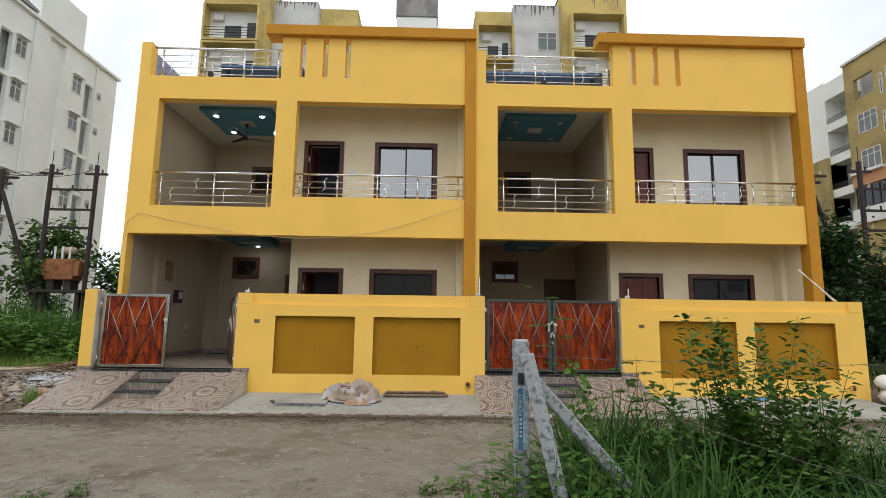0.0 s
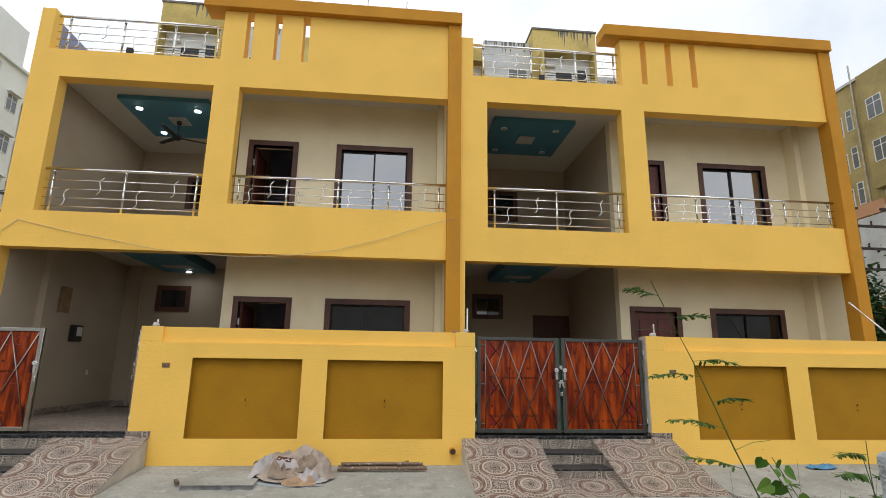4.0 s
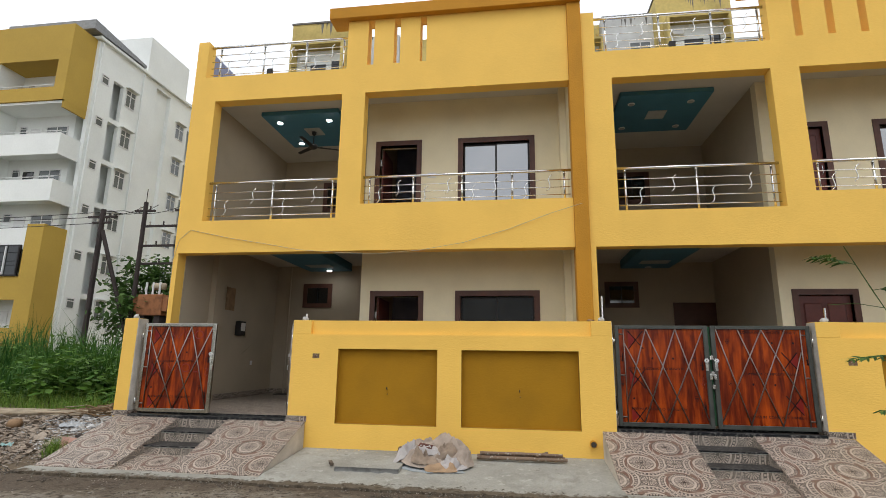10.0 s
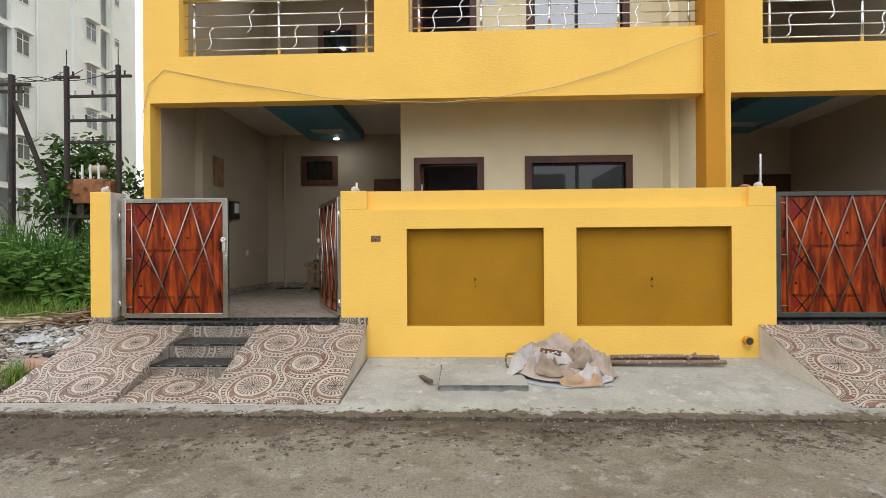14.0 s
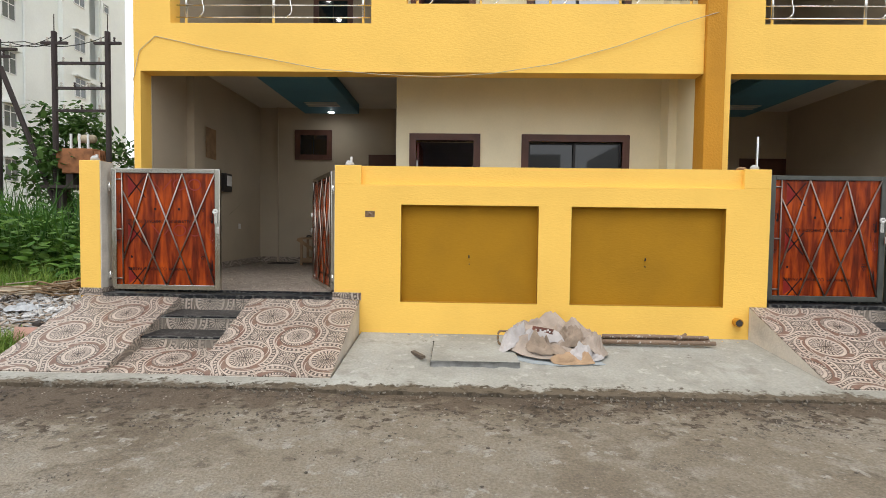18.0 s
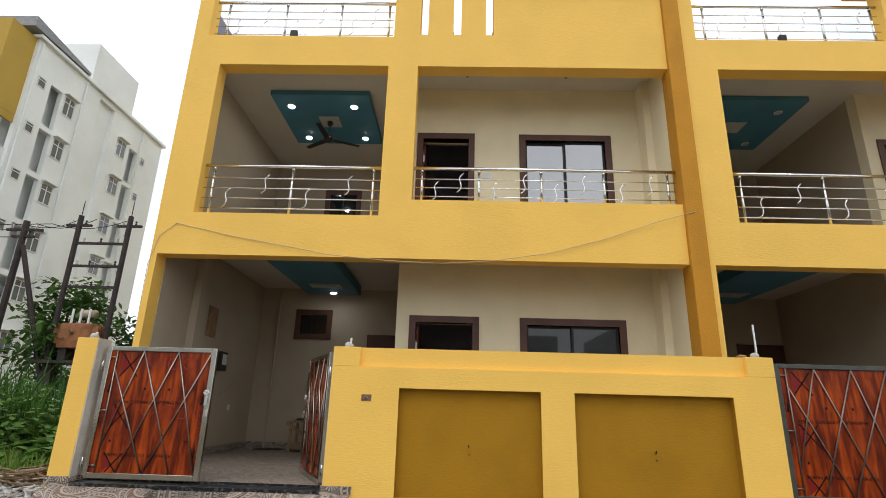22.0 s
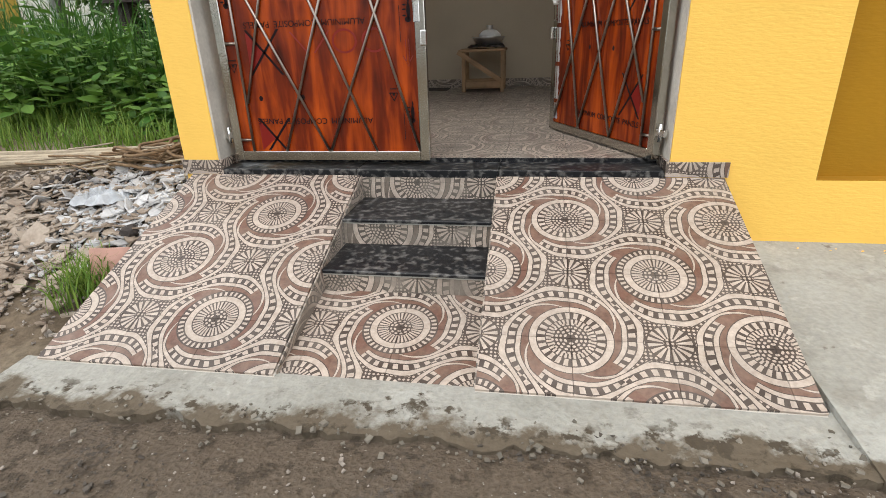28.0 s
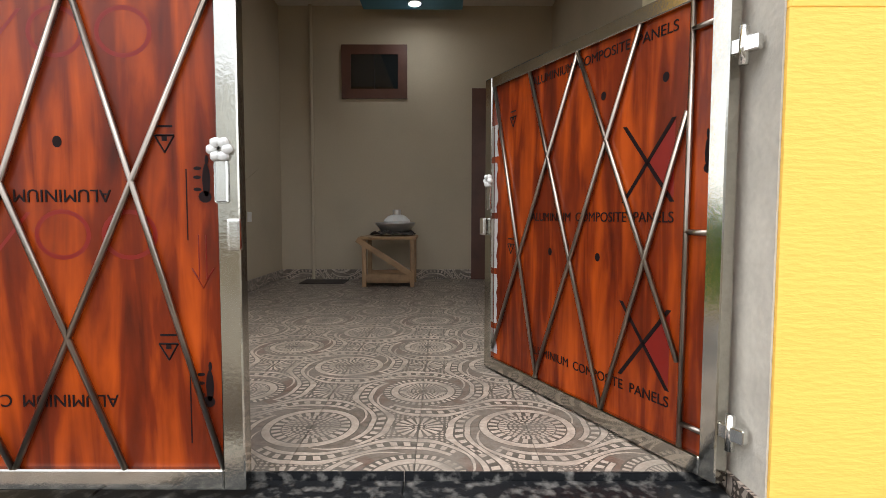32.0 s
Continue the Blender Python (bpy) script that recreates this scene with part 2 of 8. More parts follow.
def swirl_tile(name, dust, wear, deep, tan):
    """Printed parking tile: wheels of spokes ringed by two-armed bands, with a rosette between each two wheels. UV in tiles."""
    m = bpy.data.materials.new(name)
    m.use_nodes = True
    n, l = m.node_tree.nodes, m.node_tree.links
    S.tree = m.node_tree
    uv = n.new("ShaderNodeUVMap")
    uv.uv_map = "pattern"
    sep = n.new("ShaderNodeSeparateXYZ")
    l.new(uv.outputs["UV"], sep.inputs["Vector"])
    u, v = S(sep.outputs["X"]), S(sep.outputs["Y"])
    a, b = (u + v) * 0.5, (u - v) * 0.5
    da, db = a.frac() - 0.5, b.frac() - 0.5
    du, dv = da + db, da - db
    r = S.op("SQRT", du * du + dv * dv)
    th = S.op("ARCTAN2", dv, du) * (1 / math.pi)
    ea, eb = (a + 0.5).frac() - 0.5, (b + 0.5).frac() - 0.5
    gu, gv = ea + eb, ea - eb
    r2 = S.op("SQRT", gu * gu + gv * gv)
    th2 = S.op("ARCTAN2", gv, gu) * (1 / math.pi)
    p = S.op("MAXIMUM", S.op("ABSOLUTE", da), S.op("ABSOLUTE", db)) * 1.4142
    w = S.op("POWER", p * 1.4142, 4.0, clamp=True)
    q = r + (p - r) * w
    turn = th * 2 + 3.5
    phi = turn.frac()
    odd = (turn * 0.5).frac() > 0.5
    row = ((a.floor() - b.floor()) * 0.5).frac() > 0.25
    # the wheel: dots, spokes, then a plain and a dashed ring in either order
    dots = S.op("MULTIPLY", S.op("SINE", (u + v) * 66), S.op("SINE", (u - v) * 66)) > 0.24
    ring = r * (1 / 0.043)
    across, along = ring.frac() - 0.5, (th * (ring.floor() * 3.0)).frac() - 0.5
    hub_dots = (across * across + along * along) < 0.115
    spokes = (th * 17 + 0.2).frac() < 0.58
    dash_a, dash_b = (th * 12).frac() < 0.55, (th * 19).frac() < 0.5
    rim = S.op("MULTIPLY_ADD", row, -0.06, 0.205)
    hub = S.op("MULTIPLY", r < rim, hub_dots) + S.op("MULTIPLY", S.op("MULTIPLY", r > rim, r < 0.262), spokes)
    kind_a = S.op("MULTIPLY", r.within(0.272, 0.355), dash_a) + r.within(0.368, 0.438)
    kind_b = r.within(0.275, 0.352) + S.op("MULTIPLY", r.within(0.368, 0.43), dash_b)
    wheel = r < 0.448
    cream_wheel = hub + kind_a + (kind_b - kind_a) * row
    # four bands that leave each wheel and run into its diagonal neighbours
    over = None
    for k in (1, 0, -1):
        ph = phi + k
        grow = S.op("MULTIPLY_ADD", ph, 1.7, 0.93, clamp=True)
        reach = S.op("MAXIMUM", S.op("MINIMUM", ph * 0.36 + 0.56, ph * 0.07 + 0.56), ph * 0.26 + 0.447)
        s = S.op("DIVIDE", q - reach, grow * 0.93 + 0.07)
        inside = S.op("MULTIPLY", s < 0.080, s > -0.090)
        late = ph > 0.12
        dash = (ph * 9).frac() < 0.5
        strip = s.within(0.038, 0.074) + S.op("MULTIPLY", late, S.op("MULTIPLY", s.within(-0.027, 0.027), dash) + s.within(-0.081, -0.040))
        brown = S.op("MULTIPLY", S.op("MULTIPLY", inside, s < 0.028), S.op("SUBTRACT", 1.0, late))
        if over is None:
            over, band, tanned = inside, S.op("MULTIPLY", inside, strip), brown
        else:
            free = S.op("SUBTRACT", 1.0, over, clamp=True)
            band = band + S.op("MULTIPLY", S.op("MULTIPLY", inside, strip), free)
            tanned = tanned + S.op("MULTIPLY", brown, free)
            over = S.op("MAXIMUM", over, inside)
        if k == 0:
            under = s < -0.05
    arm = S.op("SUBTRACT", 1.0, wheel)
    open_ground = S.op("SUBTRACT", 1.0, S.op("MAXIMUM", over, under), clamp=True)
    crescent = S.op("MULTIPLY", under, S.op("SUBTRACT", 1.0, over, clamp=True))
    petals = S.op("MULTIPLY", r2.within(0.07, 0.222), (th2 * 8.0).frac() < 0.56)
    petals = petals + S.op("MULTIPLY", r2 < 0.066, dots)
    rosette = r2 < 0.234
    cream_out = S.op("MULTIPLY", rosette, petals) + S.op("MULTIPLY", r2 > 0.238, dots)
    cream = S.op("ADD", S.op("MULTIPLY", wheel, cream_wheel), S.op("MULTIPLY", arm, band + S.op("MULTIPLY", open_ground, cream_out)), clamp=True)
    red = S.op("MULTIPLY", arm, S.op("MAXIMUM", crescent, tanned), clamp=True)
    at = n.new("ShaderNodeTexCoord")
    blotch, speck, info = n.new("ShaderNodeTexNoise"), n.new("ShaderNodeTexNoise"), n.new("ShaderNodeObjectInfo")
    blotch.inputs["Scale"].default_value, blotch.inputs["Detail"].default_value = 7.0, 6
    speck.inputs["Scale"].default_value, speck.inputs["Detail"].default_value = 110.0, 3
    l.new(at.outputs["Object"], blotch.inputs["Vector"])
    l.new(at.outputs["Object"], speck.inputs["Vector"])

    def blend(fac, c0, c1, kind="MIX"):
        x = n.new("ShaderNodeMix")
        x.data_type, x.blend_type = "RGBA", kind
        for key, val in (("Factor", fac), ("A", c0), ("B", c1)):
            val = val.v if isinstance(val, S) else val
            if isinstance(val, tuple):
                x.inputs[key].default_value = (*val, 1)
            elif isinstance(val, (int, float)):
                x.inputs[key].default_value = val
            else:
                l.new(val, x.inputs[key])
        return x.outputs["Result"]

    streak = n.new("ShaderNodeTexNoise")
    streak.inputs["Scale"].default_value, streak.inputs["Detail"].default_value = 34.0, 4
    l.new(at.outputs["Object"], streak.inputs["Vector"])
    patch = S.op("MULTIPLY_ADD", S(streak.outputs["Fac"]), 2.6, -0.8, clamp=True)
    tone = blend(patch, tan, tuple(v * 1.6 + 0.01 for v in tan))
    tone = blend(S.op("MULTIPLY", odd, row) * 0.4, tone, (0.15, 0.062, 0.043))
    c = blend(red, deep, tone)
    worn = blend(patch, (0.41, 0.335, 0.275), (0.56, 0.475, 0.40))
    c = blend(S.op("MULTIPLY", cream, 0.97), c, worn)
    c = blend(S.op("MULTIPLY", S.op("SUBTRACT", S(blotch.outputs["Fac"]), 0.40, clamp=True), wear), c, dust)
    grain = S.op("MULTIPLY_ADD", S(speck.outputs["Fac"]), 0.5, 0.72)
    c = blend(0.8, c, grain, "MULTIPLY")
    tint = S.op("MULTIPLY_ADD", S(info.outputs["Random"]), 0.16, 0.9)
    c = blend(1.0, c, tint, "MULTIPLY")
    bs = n["Principled BSDF"]
    l.new(c, bs.inputs["Base Color"])
    rough = S.op("MULTIPLY_ADD", S(blotch.outputs["Fac"]), 0.3, 0.29)
    bs.inputs["Specular IOR Level"].default_value = 0.38
    l.new(rough.v, bs.inputs["Roughness"])
    bump = n.new("ShaderNodeBump")
    bump.inputs["Strength"].default_value, bump.inputs["Distance"].default_value = 0.25, 0.004
    l.new(S.op("ADD", cream * 0.5, S(speck.outputs["Fac"])).v, bump.inputs["Height"])
    l.new(bump.outputs["Normal"], bs.inputs["Normal"])
    return m


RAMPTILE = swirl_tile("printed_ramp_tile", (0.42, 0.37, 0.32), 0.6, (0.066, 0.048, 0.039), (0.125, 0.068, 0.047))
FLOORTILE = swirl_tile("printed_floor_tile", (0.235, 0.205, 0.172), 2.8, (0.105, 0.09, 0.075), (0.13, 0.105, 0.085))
T = 0.39


def tile_mesh(corners, uvs, thick=0.012):
    """One tile from its four top corners, with its pattern coordinates."""
    c = [Vector(p) for p in corners]
    down = (c[1] - c[0]).cross(c[3] - c[0]).normalized() * -thick
    me = bpy.data.meshes.new("tile")
    inner = [p + (sum(c, Vector()) / 4 - p) * 0.004 for p in c]
    low = [p + down * 0.25 for p in c]
    base = [p + down for p in c]
    faces = [(0, 1, 2, 3)] + [(4 + k, 4 + (k + 1) % 4, (k + 1) % 4, k) for k in range(4)] + [(8 + k, 8 + (k + 1) % 4, 4 + (k + 1) % 4, 4 + k) for k in range(4)]
    me.from_pydata(inner + low + base, [], faces)
    layer = me.uv_layers.new(name="pattern")
    for poly in me.polygons:
        for li, vi in zip(poly.loop_indices, poly.vertices):
            layer.data[li].uv = uvs[vi % 4]
    return me


def tile_field(parent, origin, right, up, x0, x1, y0, y1, px, py, material, gap=0.001):
    """Tiles over the rectangle x0..x1, y0..y1 of a plane; nodes of the pattern at px, py and every T from there."""
    o, rt, u = Vector(origin), Vector(right), Vector(up)

    def cuts(lo, hi, p):
        first = p + math.ceil((lo - p) / T + 1e-6) * T
        return [lo, *[first + k * T for k in range(int((hi - first - 1e-6) // T) + 1)], hi]

    xs, ys = cuts(x0, x1, px), cuts(y0, y1, py)
    for a, b in zip(xs, xs[1:]):
        for c, d in zip(ys, ys[1:]):
            if b - a < 0.012 or d - c < 0.012:
                continue
            g = gap / 2
            q = ((a + g, c + g), (b - g, c + g), (b - g, d - g), (a + g, d - g))
            me = tile_mesh([o + rt * x + u * y for x, y in q], [((x - px) / T, (y - py) / T) for x, y in q])
            me.materials.append(material)
            part("tile", me, None, parent)


def patchy(name, layers, fine, bump, grit=None, soil=None, rough=0.85, grain=0.85):
    """Ground colours laid over one another by noise: rows of colour, noise scale, from, to; grit in clusters; soil from one y to another."""
    m = bpy.data.materials.new(name)
    m.use_nodes = True
    n, l = m.node_tree.nodes, m.node_tree.links
    b = n["Principled BSDF"]
    at = n.new("ShaderNodeTexCoord")
    last = None
    for k, (colour, scale, lo, hi) in enumerate(layers):
        if last is None:
            rgb = n.new("ShaderNodeRGB")
            rgb.outputs[0].default_value = (*colour, 1)
            last = rgb.outputs[0]
            continue
        t, mr, mx, mp = n.new("ShaderNodeTexNoise"), n.new("ShaderNodeMapRange"), n.new("ShaderNodeMix"), n.new("ShaderNodeMapping")
        mp.inputs["Location"].default_value = (k * 13.7, k * 5.1, 0)
        l.new(at.outputs["Object"], mp.inputs["Vector"])
        t.inputs["Scale"].default_value, t.inputs["Detail"].default_value, t.inputs["Roughness"].default_value = scale, 8, 0.62
        mr.inputs["From Min"].default_value, mr.inputs["From Max"].default_value = lo, hi
        mx.data_type = "RGBA"
        mx.inputs["B"].default_value = (*colour, 1)
        l.new(mp.outputs["Vector"], t.inputs["Vector"])
        l.new(t.outputs["Fac"], mr.inputs["Value"])
        l.new(mr.outputs["Result"], mx.inputs["Factor"])
        l.new(last, mx.inputs["A"])
        last = mx.outputs["Result"]
    def threshold(socket, lo, hi):
        t = n.new("ShaderNodeMapRange")
        t.inputs["From Min"].default_value, t.inputs["From Max"].default_value = lo, hi
        l.new(socket, t.inputs["Value"])
        return S(t.outputs["Result"])

    def cloudy(scale, detail, shift):
        t, mp = n.new("ShaderNodeTexNoise"), n.new("ShaderNodeMapping")
        mp.inputs["Location"].default_value = (shift, shift * 0.7, 0)
        l.new(at.outputs["Object"], mp.inputs["Vector"])
        l.new(mp.outputs["Vector"], t.inputs["Vector"])
        t.inputs["Scale"].default_value, t.inputs["Detail"].default_value, t.inputs["Roughness"].default_value = scale, detail, 0.6
        return t.outputs["Fac"]

    def over(colour, fac):
        mx = n.new("ShaderNodeMix")
        mx.data_type = "RGBA"
        mx.inputs["B"].default_value = (*colour, 1)
        l.new(fac.v, mx.inputs["Factor"])
        l.new(last, mx.inputs["A"])
        return mx.outputs["Result"]

    S.tree = m.node_tree
    if soil:
        colour, lo, hi, amount, side = soil
        sep = n.new("ShaderNodeSeparateXYZ")
        l.new(at.outputs["Object"], sep.inputs["Vector"])
        at_y = S.op("MULTIPLY_ADD", S.op("SUBTRACT", S(cloudy(3.4, 8, 41.0)), 0.5), amount, S(sep.outputs["Y"]))
        aside = S.op("MULTIPLY_ADD", S(sep.outputs["X"]), -0.3, -1.2, clamp=True)
        at_y = S.op("MULTIPLY_ADD", aside, side, at_y)
        at_y = S.op("MULTIPLY_ADD", S.op("SUBTRACT", S(cloudy(15.0, 8, 23.0)), 0.5), amount * 0.45, at_y)
        last = over(colour, threshold(at_y.v, lo, hi))
        crust = S.op("MULTIPLY", threshold(at_y.v, lo + (lo - hi) * 1.5, lo), threshold(cloudy(13.0, 7, 5.0), 0.54, 0.60))
        last = over(tuple(v * 0.62 for v in colour), crust)
    if grit:
        colour, lo, hi = grit
        last = over(colour, S.op("MULTIPLY", threshold(cloudy(1.9, 6, 3.0), lo, hi), threshold(cloudy(48.0, 3, 7.0), 0.50, 0.57)))
        last = over((0.50, 0.47, 0.42), S.op("MULTIPLY", threshold(cloudy(70.0, 2, 17.0), 0.70, 0.74), 0.7))
    g, gm, mul = n.new("ShaderNodeTexNoise"), n.new("ShaderNodeMapRange"), n.new("ShaderNodeMix")
    g.inputs["Scale"].default_value, g.inputs["Detail"].default_value = fine, 6
    gm.inputs["To Min"].default_value, gm.inputs["To Max"].default_value = 0.35, 1.6
    mul.data_type, mul.blend_type = "RGBA", "MULTIPLY"
    mul.inputs["Factor"].default_value = grain
    l.new(at.outputs["Object"], g.inputs["Vector"])
    l.new(g.outputs["Fac"], gm.inputs["Value"])
    l.new(last, mul.inputs["A"])
    l.new(gm.outputs["Result"], mul.inputs["B"])
    l.new(mul.outputs["Result"], b.inputs["Base Color"])
    bp = n.new("ShaderNodeBump")
    bp.inputs["Strength"].default_value, bp.inputs["Distance"].default_value = bump, 0.02
    l.new(g.outputs["Fac"], bp.inputs["Height"])
    l.new(bp.outputs["Normal"], b.inputs["Normal"])
    b.inputs["Roughness"].default_value, b.inputs["Specular IOR Level"].default_value = rough, 0.1
    return m


# ---- more materials ----
def wood_print():
    """Glossy sheet printed like streaked red-brown timber."""
    m = bpy.data.materials.new("wood_print_sheet")
    m.use_nodes = True
    n, l = m.node_tree.nodes, m.node_tree.links
    b = n["Principled BSDF"]
    at, mp = n.new("ShaderNodeTexCoord"), n.new("ShaderNodeMapping")
    mp.inputs["Scale"].default_value = (9, 9, 1.1)
    l.new(at.outputs["Object"], mp.inputs["Vector"])
    streak, knot = n.new("ShaderNodeTexNoise"), n.new("ShaderNodeTexNoise")
    streak.inputs["Scale"].default_value, streak.inputs["Detail"].default_value, streak.inputs["Distortion"].default_value = 1.6, 9, 0.6
    knot.inputs["Scale"].default_value, knot.inputs["Detail"].default_value = 5.5, 4
    l.new(mp.outputs["Vector"], streak.inputs["Vector"])
    m2 = n.new("ShaderNodeMapping")
    m2.inputs["Scale"].default_value = (1.0, 1.0, 0.45)
    l.new(at.outputs["Object"], m2.inputs["Vector"])
    l.new(m2.outputs["Vector"], knot.inputs["Vector"])
    add = n.new("ShaderNodeMath")
    add.operation = "MULTIPLY_ADD"
    add.inputs[1].default_value = 0.55
    l.new(knot.outputs["Fac"], add.inputs[0])
    l.new(streak.outputs["Fac"], add.inputs[2])
    ramp = n.new("ShaderNodeValToRGB")
    e = ramp.color_ramp.elements
    e[0].position, e[0].color = 0.46, (0.035, 0.006, 0.003, 1)
    e[1].position, e[1].color = 1.0, (0.43, 0.066, 0.006, 1)
    mid = e.new(0.72)
    mid.color = (0.15, 0.018, 0.004, 1)
    l.new(add.outputs["Value"], ramp.inputs["Fac"])
    l.new(ramp.outputs["Color"], b.inputs["Base Color"])
    b.inputs["Roughness"].default_value, b.inputs["Specular IOR Level"].default_value = 0.24, 0.3
    return m


def leaf_mat(name, c0, c1, rough=0.55):
    m = bpy.data.materials.new(name)
    m.use_nodes = True
    n, l = m.node_tree.nodes, m.node_tree.links
    b = n["Principled BSDF"]
    geo, ramp = n.new("ShaderNodeNewGeometry"), n.new("ShaderNodeValToRGB")
    ramp.color_ramp.elements[0].color, ramp.color_ramp.elements[1].color = (*c0, 1), (*c1, 1)
    l.new(geo.outputs["Random Per Island"], ramp.inputs["Fac"])
    l.new(ramp.outputs["Color"], b.inputs["Base Color"])
    b.inputs["Roughness"].default_value = rough
    b.inputs["Specular IOR Level"].default_value = 0.2
    tr, mx = n.new("ShaderNodeBsdfTranslucent"), n.new("ShaderNodeMixShader")
    mx.inputs["Fac"].default_value = 0.25
    l.new(ramp.outputs["Color"], tr.inputs["Color"])
    l.new(b.outputs["BSDF"], mx.inputs[1])
    l.new(tr.outputs["BSDF"], mx.inputs[2])
    l.new(mx.outputs["Shader"], n["Material Output"].inputs["Surface"])
    return m


def glow(name, colour, strength):
    m = bpy.data.materials.new(name)
    m.use_nodes = True
    b = m.node_tree.nodes["Principled BSDF"]
    b.inputs["Emission Color"].default_value, b.inputs["Emission Strength"].default_value = (*colour, 1), strength
    return m


def glazing(name, tint, rough=0.03, ior=1.7):
    m = bpy.data.materials.new(name)
    m.use_nodes = True
    b = m.node_tree.nodes["Principled BSDF"]
    b.inputs["Base Color"].default_value, b.inputs["Roughness"].default_value = (*tint, 1), rough
    b.inputs["Specular IOR Level"].default_value = 0.8
    b.inputs["IOR"].default_value = ior
    return m


ACP = wood_print()
BARSTEEL = mat("brushed_steel_bar", (0.34, 0.29, 0.25), 0.28, metal=1.0, vary=0.08, scale=8, fine=120, bump=0.03)
BLACKINK = mat("black_print", (0.012, 0.006, 0.006), 0.6, vary=0.05, bump=0, spec=0.1)
REDINK = mat("red_print", (0.20, 0.012, 0.008), 0.3, vary=0.05, bump=0, spec=0.3)
VENTGLASS = glazing("dark_vent_glass", (0.012, 0.013, 0.014), 0.05, 1.6)
TINTED = glazing("sliding_window_glass", (0.05, 0.055, 0.065), 0.03, 2.7)
GLASSDARK = glazing("dark_room_glass", (0.012, 0.014, 0.015), 0.03, 1.42)
LAMP = glow("downlight_disc", (0.96, 0.98, 1.0), 110)
BLACKMETAL = mat("black_iron", (0.03, 0.027, 0.027), 0.5, metal=0.3, vary=0.15, bump=0.1)
RUSTIRON = mat("rusty_pole_iron", (0.045, 0.032, 0.030), 0.8, vary=0.2, scale=3, fine=30, bump=0.2)
TXBODY = mat("rusty_transformer_paint", (0.33, 0.13, 0.05), 0.7, vary=0.2, scale=4, fine=30, bump=0.2)
RAWWOOD = mat("raw_timber", (0.35, 0.22, 0.12), 0.75, vary=0.18, scale=7, fine=60, bump=0.2)
PALEWOOD = mat("weathered_bamboo", (0.46, 0.38, 0.27), 0.8, vary=0.18, scale=7, fine=60, bump=0.2)
LANEGRIT = mat("lane_grit", (0.10, 0.085, 0.07), 0.95, vary=0.2, scale=9, fine=60, bump=0.2)
ROPE = mat("dry_rope", (0.26, 0.17, 0.095), 0.9, vary=0.2, scale=20, fine=120, bump=0.3)
GREYSACK = mat("grey_beige_sack", (0.42, 0.345, 0.285), 0.9, vary=0.14, scale=6, fine=120, bump=0.3)
PALECLOTH = mat("pale_plastic_sheet", (0.49, 0.455, 0.44), 0.6, vary=0.1, scale=5, fine=60, bump=0.1)
WHITEPLASTIC = mat("white_plastic", (0.75, 0.75, 0.74), 0.4, vary=0.05, bump=0.02)
ALUM = mat("aluminium_pan", (0.68, 0.68, 0.68), 0.35, metal=0.9, vary=0.06, bump=0.05)
DIRTYSACK = mat("dirty_white_plastic", (0.50, 0.52, 0.54), 0.6, vary=0.15, scale=12, fine=60, bump=0.3)
DIRTYBRICK = mat("dirty_fired_brick", (0.19, 0.066, 0.04), 0.95, vary=0.25, scale=7, fine=60, bump=0.5, second=(0.06, 0.034, 0.03))
BRICKRED = mat("fired_brick", (0.36, 0.11, 0.055), 0.9, vary=0.2, scale=9, fine=60, bump=0.4)
BRICKBLUE = mat("sooty_blue_brick", (0.06, 0.07, 0.10), 0.9, vary=0.25, scale=9, fine=60, bump=0.4, second=(0.13, 0.05, 0.04))
RUBBLE = mat("mixed_rubble", (0.36, 0.315, 0.27), 0.95, vary=0.25, scale=14, fine=60, bump=0.4)
PALERUBBLE = mat("lime_dust_lumps", (0.52, 0.53, 0.53), 0.95, vary=0.1, scale=9, fine=60, bump=0.3)
DARKRUBBLE = mat("dark_scraps", (0.06, 0.05, 0.045), 0.9, vary=0.2, scale=9, fine=60, bump=0.3)
PINKTILE = mat("pink_tile_back", (0.62, 0.36, 0.29), 0.8, vary=0.08, scale=9, fine=60, bump=0.1)
POSTPAINT = mat("whitewashed_concrete", (0.40, 0.425, 0.44), 0.9, vary=0.25, scale=34, fine=110, bump=0.8, second=(0.16, 0.165, 0.165), edge=(0.50, 0.64))
WIREIRON = mat("rusty_wire", (0.21, 0.18, 0.16), 0.8, metal=0.4, vary=0.25, scale=30, fine=120, bump=0.1)
BLUEPAINT = mat("blue_stencil_paint", (0.06, 0.19, 0.29), 0.8, vary=0.2, scale=30, fine=90, bump=0.1)
TANKBLUE = mat("blue_sheet_roof", (0.10, 0.17, 0.30), 0.6, vary=0.1, scale=2, fine=20, bump=0.1)
PAVER = mat("worn_paving_stone", (0.23, 0.205, 0.165), 0.95, vary=0.24, scale=5, fine=45, bump=0.5)
BARK = mat("grey_bark", (0.13, 0.10, 0.075), 0.9, vary=0.2, scale=8, fine=50, bump=0.5)
STEM = leaf_mat("green_stem", (0.07, 0.13, 0.03), (0.10, 0.16, 0.04))
GRASSDEEP = leaf_mat("deep_green_grass", (0.014, 0.045, 0.010), (0.045, 0.105, 0.020))
BLADE = leaf_mat("broad_blade", (0.025, 0.08, 0.014), (0.075, 0.165, 0.032))
FIELDWEED = leaf_mat("field_weed_leaf", (0.05, 0.135, 0.02), (0.16, 0.285, 0.05))
FIELDGRASS = leaf_mat("elephant_grass", (0.025, 0.085, 0.018), (0.10, 0.21, 0.038))
